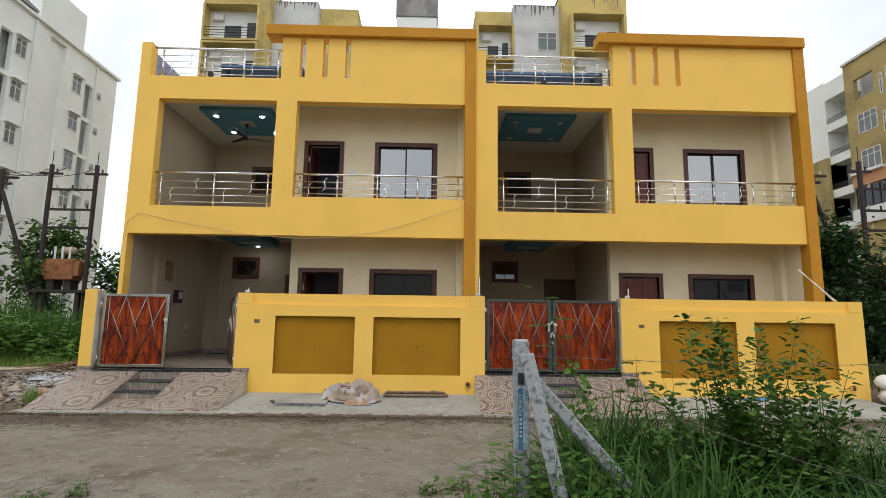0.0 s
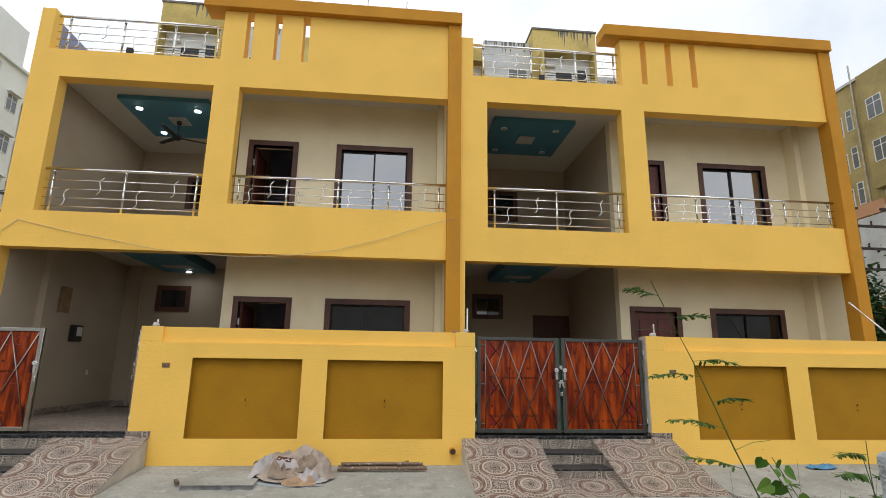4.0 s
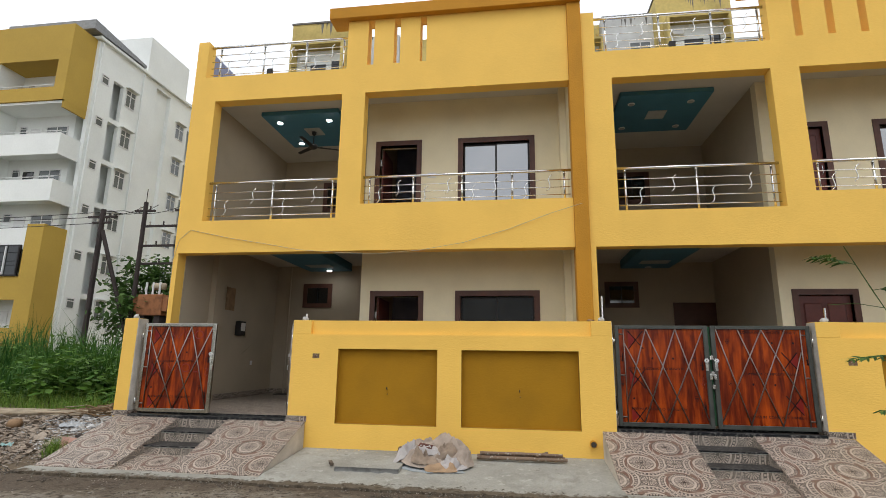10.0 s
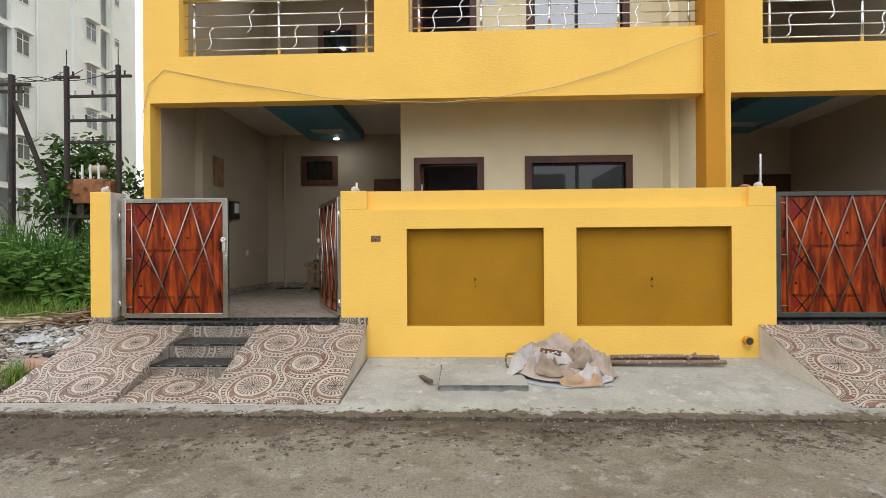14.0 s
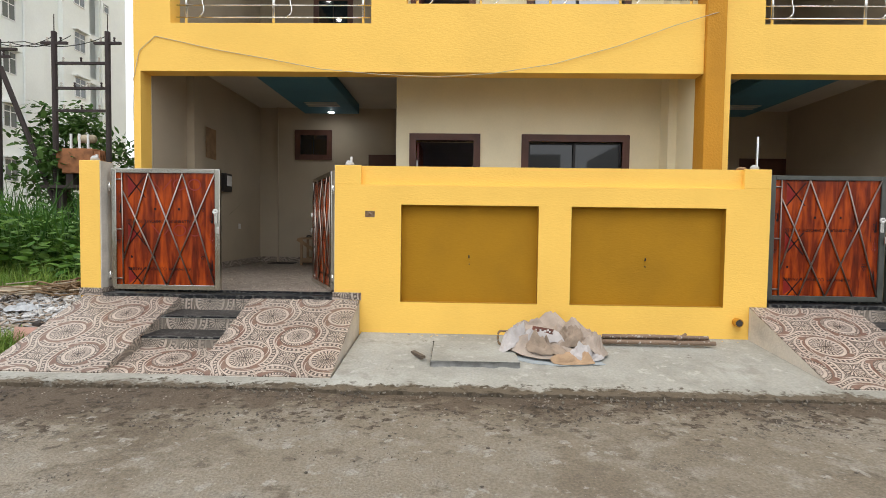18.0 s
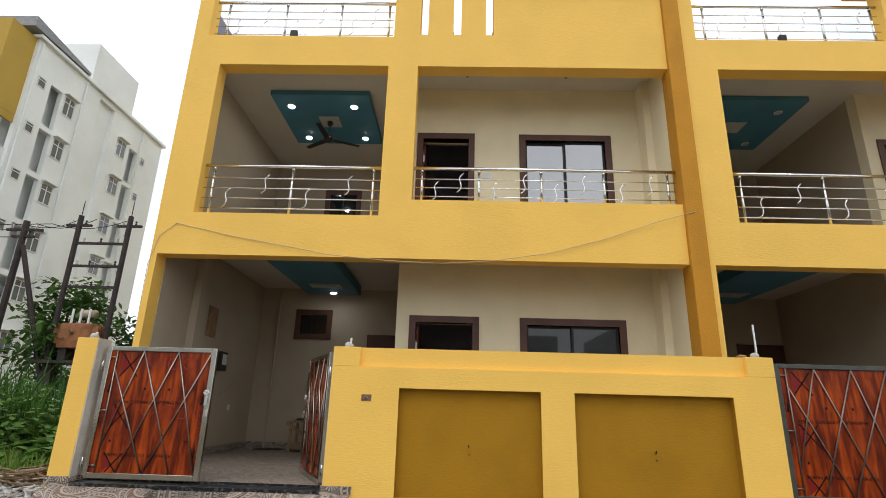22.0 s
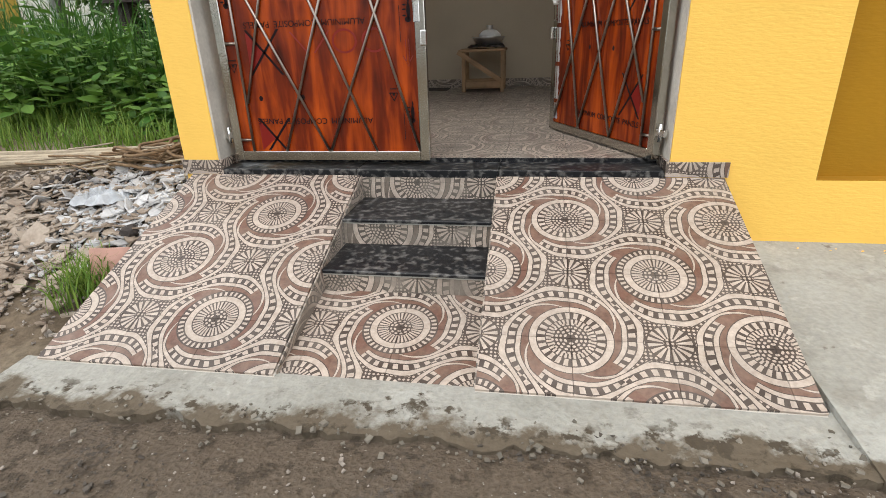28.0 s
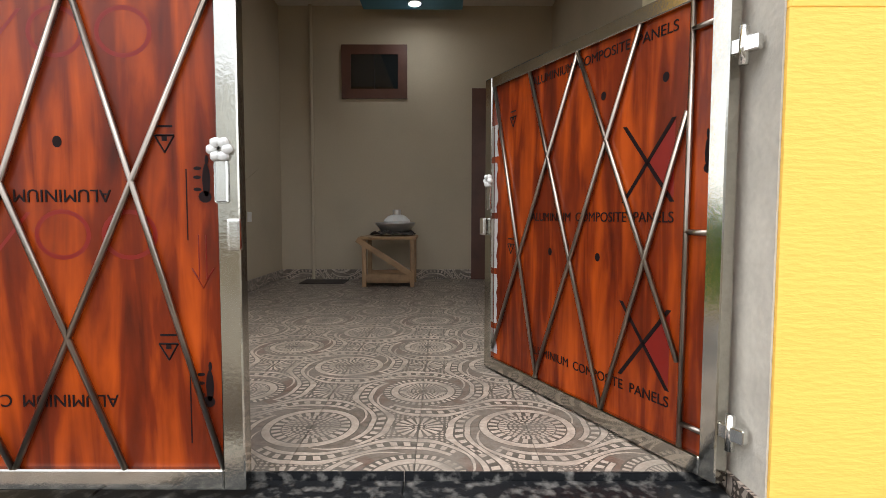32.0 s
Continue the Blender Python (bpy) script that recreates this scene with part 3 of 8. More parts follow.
GRASSPALE = leaf_mat("pale_green_grass", (0.10, 0.20, 0.03), (0.22, 0.31, 0.06))
WEED = leaf_mat("weed_leaf", (0.03, 0.09, 0.014), (0.105, 0.20, 0.035))
DARKFRAME = mat("dull_dark_gate_frame", (0.10, 0.105, 0.095), 0.45, metal=0.6, vary=0.15, scale=5, fine=90, bump=0.05)
DARKBAR = mat("dull_gate_bar", (0.26, 0.20, 0.17), 0.4, metal=0.8, vary=0.1, scale=8, fine=90, bump=0.03)
GATESTEEL = mat("gate_frame_steel", (0.55, 0.53, 0.48), 0.11, metal=1.0, vary=0.08, scale=5, fine=90, bump=0.03)
TREELEAF = leaf_mat("tree_leaf", (0.04, 0.10, 0.022), (0.13, 0.23, 0.06))
DARKLEAF = leaf_mat("dark_tree_leaf", (0.015, 0.04, 0.012), (0.04, 0.085, 0.025))
PALECABLE = mat("pale_cable", (0.55, 0.46, 0.32), 0.7, vary=0.1, scale=5, fine=60, bump=0.05)
AMBER = mat("amber_false_ceiling_trim", (0.45, 0.46, 0.44), 0.6, vary=0.05, bump=0.05)

DARKEDGE = mat("dark_cement_edge", (0.20, 0.20, 0.19), 0.9, vary=0.2, scale=9, fine=60, bump=0.4)
CEMENT = patchy("worn_cement", [((0.352, 0.345, 0.308), 1, 0, 1), ((0.28, 0.275, 0.24), 1.3, 0.48, 0.66), ((0.42, 0.42, 0.385), 0.9, 0.52, 0.68), ((0.29, 0.28, 0.245), 3.2, 0.56, 0.66), ((0.43, 0.42, 0.38), 6.0, 0.60, 0.66), ((0.21, 0.19, 0.16), 6.0, 0.66, 0.70)], 42, 0.45, None, ((0.130, 0.106, 0.077), 8.42, 8.36, 0.46, 0.0), 0.85, 0.4)
ROADMAT = patchy("worn_lane", [((0.215, 0.185, 0.142), 1, 0, 1), ((0.26, 0.23, 0.184), 0.8, 0.45, 0.62), ((0.16, 0.132, 0.098), 0.6, 0.52, 0.64), ((0.255, 0.23, 0.188), 4.0, 0.52, 0.62), ((0.155, 0.13, 0.10), 4.5, 0.58, 0.66), ((0.31, 0.29, 0.25), 8.0, 0.60, 0.65), ((0.29, 0.27, 0.23), 2.0, 0.60, 0.72)], 60, 0.8, ((0.085, 0.073, 0.063), 0.56, 0.70), ((0.125, 0.099, 0.074), 7.75, 8.05, 1.5, 1.1))
# ---- houses ----
FACE, BACK, REAR = 10.85, 11.93, 15.0
SHIFT, WSHIFT = 7.64, 7.60


def frame_bars(x0, x1, z0, z1, y0, y1, w, sill=True):
    """Four bars (three round a door) just outside an opening."""
    rows = [(x0 - w, x0, y0, y1, z0 - (w if sill else 0), z1 + w), (x1, x1 + w, y0, y1, z0 - (w if sill else 0), z1 + w), (x0, x1, y0, y1, z1, z1 + w)]
    return rows + ([(x0, x1, y0, y1, z0 - w, z0)] if sill else [])


def window(h, x0, x1, z0, z1, y, glass):
    """A two-leaf sliding window in a dark timber frame, set in a wall whose face is at y."""
    w = part("window", boxes(*frame_bars(x0, x1, z0, z1, y - 0.02, y + 0.12, 0.105)), BROWNFRAME, h, "two-leaf sliding window with a dark brown frame")
    mid = (x0 + x1) / 2
    for a, b, d in ((x0, mid + 0.02, 0.075), (mid - 0.02, x1, 0.045)):
        part("sash", boxes(*frame_bars(a + 0.035, b - 0.035, z0 + 0.035, z1 - 0.035, y + d, y + d + 0.025, 0.035)), BLACKMETAL, w)
        part("pane", boxes((a + 0.035, b - 0.035, y + d + 0.01, y + d + 0.016, z0 + 0.035, z1 - 0.035)), glass, w)
    return w


def door(h, x0, x1, z0, z1, y, is_open):
    f = part("door", boxes(*frame_bars(x0, x1, z0, z1, y - 0.02, y + 0.14, 0.1, False)), BROWNFRAME, h, "dark brown door frame with its leaf " + ("standing open" if is_open else "closed"))
    if is_open:
        part("door_leaf", soft_box(x0, x0 + 0.04, y + 0.15, y + 0.15 + (x1 - x0), z0 + 0.01, z1 - 0.01), DOORWOOD, f, "maroon door leaf standing open")
        part("latch", boxes((x0 + 0.005, x0 + 0.03, y + 0.02, y + 0.05, z1 - 0.42, z1 - 0.3)), WHITEPLASTIC, f, "white latch plate")
    else:
        leaf = part("door_leaf", soft_box(x0 + 0.004, x1 - 0.004, y + 0.06, y + 0.1, z0 + 0.01, z1 - 0.004), DOORWOOD, f, "closed maroon door leaf")
        w = (x1 - x0 - 0.3) / 2
        for k in range(2):
            for c, d in ((0.15, 0.85), (1.0, z1 - z0 - 0.14)):
                part("door_panel", soft_box(x0 + 0.1 + k * (w + 0.1), x0 + 0.1 + k * (w + 0.1) + w, y + 0.045, y + 0.062, z0 + c, z0 + d, 0.012), DOORWOOD, leaf)
        part("handle", tube([(x1 - 0.07, y + 0.05, z0 + 0.95), (x1 - 0.07, y + 0.02, z0 + 0.97), (x1 - 0.07, y + 0.02, z0 + 1.1), (x1 - 0.07, y + 0.05, z0 + 1.12)], 0.008), STEEL, leaf, "steel handle")
    return f


def dark_vent(h, x0, x1, z0, z1, y):
    w = part("window", boxes(*frame_bars(x0, x1, z0, z1, y - 0.025, y + 0.02, 0.11)), BROWNFRAME, h, "small high window in a broad brown frame")
    part("pane", boxes((x0, x1, y - 0.008, y + 0.01, z0, z1)), VENTGLASS, w)
    part("vent_bar", boxes(((x0 + x1) / 2 - 0.008, (x0 + x1) / 2 + 0.008, y - 0.02, y - 0.008, z0, z1)), BLACKMETAL, w)


def disc(x, y, z, r, thick, n=20):
    return tube([(x, y, z), (x, y, z - thick)], r, n)


def ceiling_panel(h, x0, x1, y0, y1, z, drop, lit, lights, trim):
    """A dropped teal panel under a ceiling at z."""
    p = part("ceiling_panel", soft_box(x0, x1, y0, y1, z - drop, z - 0.002, 0.01), TEAL, h, "teal dropped ceiling panel")
    cx, cy = (x0 + x1) / 2, (y0 + y1) / 2
    if trim:
        part("centre_rose", soft_box(cx - 0.19, cx + 0.19, cy - 0.19, cy + 0.19, z - drop - 0.02, z - drop, 0.006), AMBER, p, "pale square rose")
    for x, y in lights:
        d = part("downlight", disc(x, y, z - drop - 0.002, 0.07, 0.012), WHITEPLASTIC, p, "round recessed downlight" + (", lit" if lit else ""))
        part("diffuser", disc(x, y, z - drop - 0.016, 0.052, 0.004), LAMP if lit else PALECLOTH, d)
    return p


def fan(x, y, z):
    f = thing("ceiling_fan", x, y, z, "dark brown three-blade ceiling fan at rest", "fan")
    part("canopy", tube([(x, y, z), (x, y, z - 0.05), (x, y, z - 0.09)], [0.055, 0.05, 0.018], 16), BLACKMETAL, f, smooth=True)
    part("rod", tube([(x, y, z - 0.08), (x, y, z - 0.33)], 0.012), BLACKMETAL, f)
    part("motor", tube([(x, y, z - 0.30), (x, y, z - 0.32), (x, y, z - 0.38), (x, y, z - 0.42)], [0.04, 0.095, 0.1, 0.05], 20), BLACKMETAL, f, smooth=True)
    for k in range(3):
        bm = bmesh.new()
        box(bm, 0.08, 0.6, -0.055, 0.055, -0.004, 0.004)
        for v in bm.verts:
            if v.co.x > 0.5:
                v.co.y *= 0.72
            v.co.z += v.co.y * 0.12
        bm.transform(Matrix.Translation((x, y, z - 0.37)) @ Matrix.Rotation(radians(25 + 120 * k), 4, "Z"))
        part("blade", bm, BLACKMETAL, f)


def house(dx, lit):
    L, G0, A0, A1, B0, R = -6.685 + dx, -6.595 + dx, -6.19 + dx, -3.555 + dx, -3.10 + dx, 0.70 + dx
    R2 = R + (0.03 if dx else 0.0)
    edge = 0.952 + dx + (0.03 if dx else 0.0)
    h = thing("house", L, FACE, 0.1, "newly painted two-storey yellow row house with open balconies" + (" and lit downlights" if lit else ", its lights off"), "house", "row houses")
    slots = [(-3.09 + dx, -2.965 + dx, 7.012, 7.97), (-2.57 + dx, -2.445 + dx, 7.012, 7.97), (-2.055 + dx, -1.93 + dx, 7.012, 7.97)]
    holes = [(G0, R2, 0.1, 3.345), (A0, A1, 3.965, 6.43), (B0, R2, 4.215, 6.43), (-6.455 + dx, -3.5 + dx, 6.965, 7.98), (L, -6.455 + dx, 7.77, 7.98), *slots]
    part("front_wall", holed(L, R2, 0.1, 7.98, FACE, FACE + 0.24, holes), YELLOW, h, "yellow textured facade wall")
    part("roof_cap", soft_box(-3.86 + dx, edge, FACE - 0.13, FACE + 0.3, 7.98, 8.22, 0.008), OCHRE, h, "ochre parapet cap")
    part("ochre_strip", soft_box(R2 + 0.002, edge - 0.003, FACE - 0.06, FACE + 0.24, 0.1, 7.978, 0.006), OCHRE, h, "ochre vertical strip")
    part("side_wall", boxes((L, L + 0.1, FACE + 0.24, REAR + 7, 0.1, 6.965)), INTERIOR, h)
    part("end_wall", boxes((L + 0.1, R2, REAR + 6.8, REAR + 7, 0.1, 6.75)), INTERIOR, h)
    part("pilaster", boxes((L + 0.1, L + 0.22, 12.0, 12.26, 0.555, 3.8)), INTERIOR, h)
    part("pilaster", boxes((R2 - 0.12, R2, 11.63, BACK, 0.555, 6.74)), CREAM, h)
    part("side_wall", boxes((R2 + 0.002, edge, FACE + 0.24, REAR + 7, 0.1, 6.965)), CREAM, h)
    part("parapet_wall", boxes((L, L + 0.12, FACE + 0.24, REAR + 7, 6.97, 7.72)), GREYPAINT, h, "grey side parapet")
    part("parapet_wall", boxes((edge - 0.12, edge - 0.004, FACE + 0.24, REAR + 7, 6.97, 7.9)), GREYPAINT, h, "grey side parapet")
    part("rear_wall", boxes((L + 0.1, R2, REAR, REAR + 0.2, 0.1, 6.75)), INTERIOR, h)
    part("floor_slab", boxes((L + 0.1, R2, FACE + 0.24, REAR, 3.80, 3.92)), CEILING, h)
    part("roof_slab", boxes((L + 0.1, R2, FACE + 0.24, REAR + 7, 6.75, 6.95)), CEILING, h)
    doors = [(-3.045 + dx, -2.18 + dx, 0.62, 2.65), (-3.05 + dx, -2.28 + dx, 3.92, 5.78)]
    wins = [(-1.36 + dx, 0.03 + dx, 1.45, 2.645), (-1.325 + dx, -0.0 + dx, 4.3, 5.77)]
    part("verandah_wall", holed(-3.345 + dx, R2, 0.1, 6.75, BACK, BACK + 0.2, doors + wins), CREAM, h, "cream verandah wall")
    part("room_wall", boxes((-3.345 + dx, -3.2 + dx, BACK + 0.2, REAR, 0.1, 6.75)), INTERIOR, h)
    part("room_partition", boxes((-3.2 + dx, R2, 14.0, 14.1, 0.62, 6.75)), GREYPAINT, h)
    for k, (a, b, c, d) in enumerate(doors):
        door(h, a, b, c, d, BACK, lit)
    window(h, *wins[0], BACK, GLASSDARK)
    window(h, *wins[1], BACK, TINTED)
    dark_vent(h, -5.73 + dx, -5.17 + dx, 2.83, 3.235, REAR)
    dark_vent(h, -5.35 + dx, -4.75 + dx, 5.4, 6.0, REAR)
    part("door", boxes((-4.29 + dx, -3.35 + dx, REAR - 0.02, REAR - 0.004, 0.557, 2.84)), BROWNFRAME, h, "dark brown back door")
    ceiling_panel(h, -5.52 + dx, -4.42 + dx, 11.5, 14.6, 3.8, 0.2, lit, [(-4.94 + dx, 14.4)], False)
    for k in range(3):
        part("ceiling_groove", soft_box(-5.25 + dx, -4.65 + dx, 13.6 + 0.13 * k, 13.66 + 0.13 * k, 3.585, 3.6, 0.004), AMBER, h, "pale ceiling moulding bar")
    ceiling_panel(h, -5.82 + dx, -4.05 + dx, 12.0, 13.78, 6.75, 0.1, lit, [(-5.54 + dx, 12.36), (-4.38 + dx, 12.36), (-5.52 + dx, 13.52), (-4.36 + dx, 13.52)], True)
    for x in (-2.35, -0.72):
        hook = part("ceiling_hook", tube([(x + dx, 11.45, 6.75), (x + dx, 11.45, 6.69), (x + dx + 0.02, 11.45, 6.66), (x + dx + 0.035, 11.45, 6.68)], 0.008), BLACKMETAL, h, "black iron ceiling hook")
    tile_field(h, (0, REAR - 0.013, 0), (1, 0, 0), (0, 0, 1), L + 0.1, -4.29 + dx, 0.557, 0.675, -4.7 + dx, 0.8, FLOORTILE)
    tile_field(h, (L + 0.113, 0, 0), (0, 1, 0), (0, 0, 1), 11.1, REAR, 0.557, 0.675, 11.4, 0.8, FLOORTILE)
    if lit:
        part("switch_plate", soft_box(-2.05, -1.88, BACK - 0.012, BACK, 5.05, 5.16, 0.003), WHITEPLASTIC, h, "white switch plate")
        fan(-4.94, 12.88, 6.625)
        meter = thing("electric_meter", -6.55, 13.2, 1.9, "small dark meter box on the carport wall", "meter")
        part("case", soft_box(-6.585, -6.46, 13.08, 13.34, 1.92, 2.24, 0.012), BLACKMETAL, meter)
        part("face", soft_box(-6.46, -6.452, 13.12, 13.3, 2.02, 2.2, 0.003), WHITEPLASTIC, meter, "pale dial plate")
        part("switch_plate", soft_box(-6.585, -6.575, 13.88, 13.98, 1.26, 1.36, 0.003), WHITEPLASTIC, h, "white socket plate")
        part("drain_pipe", tube([(-6.2, REAR - 0.03, 0.556), (-6.2, REAR - 0.03, 3.8)], 0.022), INTERIOR, h, "beige painted drain pipe")
        part("wall_niche", boxes((-6.583, -6.57, 12.6, 12.95, 2.45, 2.95)), RAWWOOD, h, "small timber wall frame")
    return h


house(0, True)
house(SHIFT, False)


def railing(x0, x1, y, z0, z1, posts, scrolls, bars=4, mids=(), over=0.02):
    """Stainless railing: a thick top tube, thin bars, uprights with a cap, and S-shaped rods."""
    r = thing("railing", (x0 + x1) / 2, y, z0, "polished stainless steel balcony railing with S-shaped rods", "railing", "balcony railings")
    part("top_rail", tube([(x0, y, z1), (x1, y, z1)], 0.025, 12), STEEL, r, smooth=True)
    step = (z1 - z0) / (bars + 1)
    for k in range(bars):
        part("bar", tube([(x0 + over, y - 0.02, z0 + step * (k + 0.7)), (x1 - over, y - 0.02, z0 + step * (k + 0.7))], 0.008, 8), STEEL, r, smooth=True)
    for x in posts:
        p = part("upright", tube([(x, y, z0), (x, y, z1 - 0.06)], 0.019, 10), STEEL, r, smooth=True)
        part("cap", tube([(x, y, z1 - 0.06), (x, y, z1 - 0.045), (x, y, z1 - 0.02)], [0.024, 0.024, 0.008], 10), STEEL, p, smooth=True)
    for x, k in scrolls:
        zc = z0 + step * (k + 0.7)
        pts = [(x + 0.05 * (1.9 * s ** 3 - 0.9 * s), y - 0.03, zc + s * 0.15) for s in [k / 6 - 1 for k in range(13)]]
        part("scroll", tube(pts, 0.008, 8), STEEL, r, smooth=True)
    return r


def railings(dx):
    A0, A1, B0, B1 = -6.18 + dx, -3.56 + dx, -3.09 + dx, 0.69 + dx
    railing(A0, A1, 10.97, 3.965, 4.75, [A0 + 0.14, (A0 + A1) / 2, A1 - 0.12], [(A0 + 0.38, 1.0), (A0 + 0.93, 2.4), (A0 + 1.55, 1.0), (A0 + 2.15, 2.4)])
    railing(B0, B1, 10.97, 4.215, 4.76, [B0 + 0.12, B0 + 0.95, B0 + 1.85, B0 + 2.75, B1 - 0.12], [(B0 + 0.32, 0.6), (B0 + 0.68, 1.6), (B0 + 1.17, 0.6), (B0 + 1.6, 1.6), (B0 + 2.05, 0.6), (B0 + 2.45, 1.6), (B0 + 2.98, 0.6), (B0 + 3.4, 1.6)], bars=3)
    C0, C1 = -6.44 + dx, -3.51 + dx
    railing(C0, C1, 10.97, 6.965, 7.7, [C0 + 0.2, C0 + 1.15, C0 + 2.05, C1 - 0.1], [(C0 + 0.4, 1.0), (C0 + 0.85, 2.4), (C0 + 1.35, 1.0), (C0 + 1.75, 2.4), (C0 + 2.25, 1.0), (C0 + 2.6, 2.4)])


railings(0)
railings(SHIFT)


# ---- boundary walls and gates ----
SHARDTAN = mat("tan_wire_mortar", (0.36, 0.27, 0.21), 0.9, vary=0.2, scale=40, fine=120, bump=0.3)
WIREDIRT = mat("crumbling_mortar", (0.17, 0.095, 0.05), 0.95, vary=0.3, scale=40, fine=160, bump=0.5, second=(0.32, 0.23, 0.15))

def compound_wall(dx, end):
    x0, x1 = -3.80 + dx, end
    w = thing("compound_wall", x0, 9.94, 0.0, "yellow textured boundary wall with two sunken mustard panels", "wall", "boundary walls")
    holes = [(-3.043 + dx, -1.485 + dx, 0.485, 1.597), (-1.12 + dx, (0.53 if dx else 0.595) + dx, 0.485, 1.597)]
    part("wall_face", holed(x0, x1, -0.1, 1.82, 9.94, 10.04, holes), YELLOW, w)
    part("wall_core", boxes((x0, x1, 10.04, 10.17, -0.1, 1.82)), YELLOW, w)
    part("end_block", soft_box(x0, -3.50 + dx, 9.94, 10.17, 1.82, 2.035, 0.004), YELLOW, w)
    part("end_block", soft_box(end - 0.295, x1, 9.94, 10.17, 1.82, 2.035, 0.004), YELLOW, w)
    part("coping", boxes((-3.50 + dx, end - 0.295, 10.0, 10.17, 1.82, 2.035)), YELLOW, w)
    part("end_face", boxes((x0 - 0.006, x0 - 0.001, 9.95, 10.17, 0.55, 2.03)), PLASTER, w, "grey plastered end of the wall")
    if not dx:
        part("end_face", boxes((x1 + 0.001, x1 + 0.006, 9.95, 10.17, 0.55, 2.03)), PLASTER, w, "grey plastered end of the wall")
    for a, b, c, d in holes:
        p = part("panel", boxes((a, b, 10.03, 10.036, c, d)), MUSTARD, w, "sunken mustard panel")
        part("reveal", boxes(*frame_bars(a + 0.004, b - 0.004, c + 0.004, d - 0.004, 9.943, 10.03, 0.004)), MUSTARD, w)
        part("nail", tube([((a + b) / 2, 10.03, 1.0), ((a + b) / 2, 10.0, 1.0), ((a + b) / 2, 9.995, 1.03)], 0.007, 6), BLACKMETAL, p, "rusty nail stub")
        part("nail", tube([((a + b) / 2 + 0.005, 10.03, 0.93), ((a + b) / 2 + 0.005, 10.01, 0.925)], 0.006, 6), BLACKMETAL, p)
    x = -3.397 + dx
    hole = part("wiring_box", boxes(*frame_bars(x - 0.05, x + 0.05, 1.455, 1.515, 9.936, 9.945, 0.005)), WIREDIRT, w, "open wiring box sunk in the wall")
    part("recess", boxes((x - 0.05, x + 0.05, 9.9375, 9.941, 1.455, 1.515)), WIREDIRT, hole)
    part("wire_stub", tube([(x - 0.02, 9.94, 1.49), (x, 9.925, 1.5), (x + 0.02, 9.93, 1.48)], 0.006, 6), SHARDTAN, hole)
    tile_field(w, (0, 9.926, 0), (1, 0, 0), (0, 0, 1), x0 - 0.008, -3.49 + dx, 0.5, 0.585, -3.7 + dx, 0.62, RAMPTILE)
    tile_field(w, (x0 - 0.008, 0, 0), (0, 1, 0), (0, 0, 1), 9.926, 10.17, 0.5, 0.585, 10.0, 0.62, RAMPTILE)
    px = 0.745 + dx
    pipe = part("drain_pipe", tube([(px, 9.99, 0.33), (px, 9.87, 0.325)], 0.048, 16), OCHRE if not dx else YELLOW, w, "short drain pipe stub")
    # The stub is solid; a dark disc paints the shade of its hollow.
    part("pipe_mouth", tube([(px, 9.874, 0.325), (px, 9.868, 0.325)], 0.038, 16), DARKRUBBLE, pipe)
    return w


compound_wall(0, 1.076)
compound_wall(WSHIFT, 8.72)

pier = thing("gate_pier", -6.63, 10.05, 0.45, "slim yellow gate pier with a grey plastered side", "gate pier")
part("shaft", soft_box(-6.77, -6.53, 9.94, 10.17, 0.1, 2.06, 0.005), YELLOW, pier)
part("side_face", boxes((-6.529, -6.515, 9.945, 10.17, 0.1, 2.055)), PLASTER, pier, "grey plastered side")
tile_field(pier, (0, 9.926, 0), (1, 0, 0), (0, 0, 1), -6.78, -6.51, 0.5, 0.59, -6.6, 0.62, RAMPTILE)
tile_field(pier, (-6.503, 0, 0), (0, 1, 0), (0, 0, 1), 9.926, 10.17, 0.5, 0.59, 10.0, 0.62, RAMPTILE)


def stone_lump(x, y, z, r, seed, squash=0.7):
    bm = bmesh.new()
    bmesh.ops.create_icosphere(bm, subdivisions=2, radius=r)
    for v in bm.verts:
        k = 1 + 0.35 * noise.noise(v.co * (2.2 / r) + Vector((seed, seed * 2, 0)))
        v.co = Vector((v.co.x * k, v.co.y * k, v.co.z * k * squash)) + Vector((x, y, z))
    return bm


def top_fitting(x, y, z, rod, name="cement_lump"):
    t = thing(name, x, y, z, "pale cement lump with a conduit stub on top of the wall", "cement lump", "wall fittings")
    part("lump", stone_lump(x, y, z + 0.025, 0.05, x, 0.8), PALERUBBLE, t, smooth=True)
    part("stub", tube([(x + 0.02, y, z), (x + 0.022, y, z + rod)], 0.014, 8), WHITEPLASTIC if rod < 0.2 else STEEL, t)


top_fitting(-3.66, 10.06, 2.035, 0.11)
top_fitting(0.95, 10.06, 2.035, 0.38)
top_fitting(-6.66, 10.06, 2.06, 0.08)
top_fitting(3.98, 10.06, 2.035, 0.2)
solo("wall_top_stone", stone_lump(0.79, 10.04, 2.05, 0.05, 3.3, 0.4), RAWWOOD, "small brown stone lying on the wall top", "stone", smooth=True)
for k in range(2):
    solo("conduit", tube([(8.35 - 0.05 * k, 10.12, 2.04), (7.75 + 0.02 * k, 10.35, 2.72)], 0.010, 8), STEEL, "loose steel conduit leaning over the wall top", "conduit", group="loose conduits")


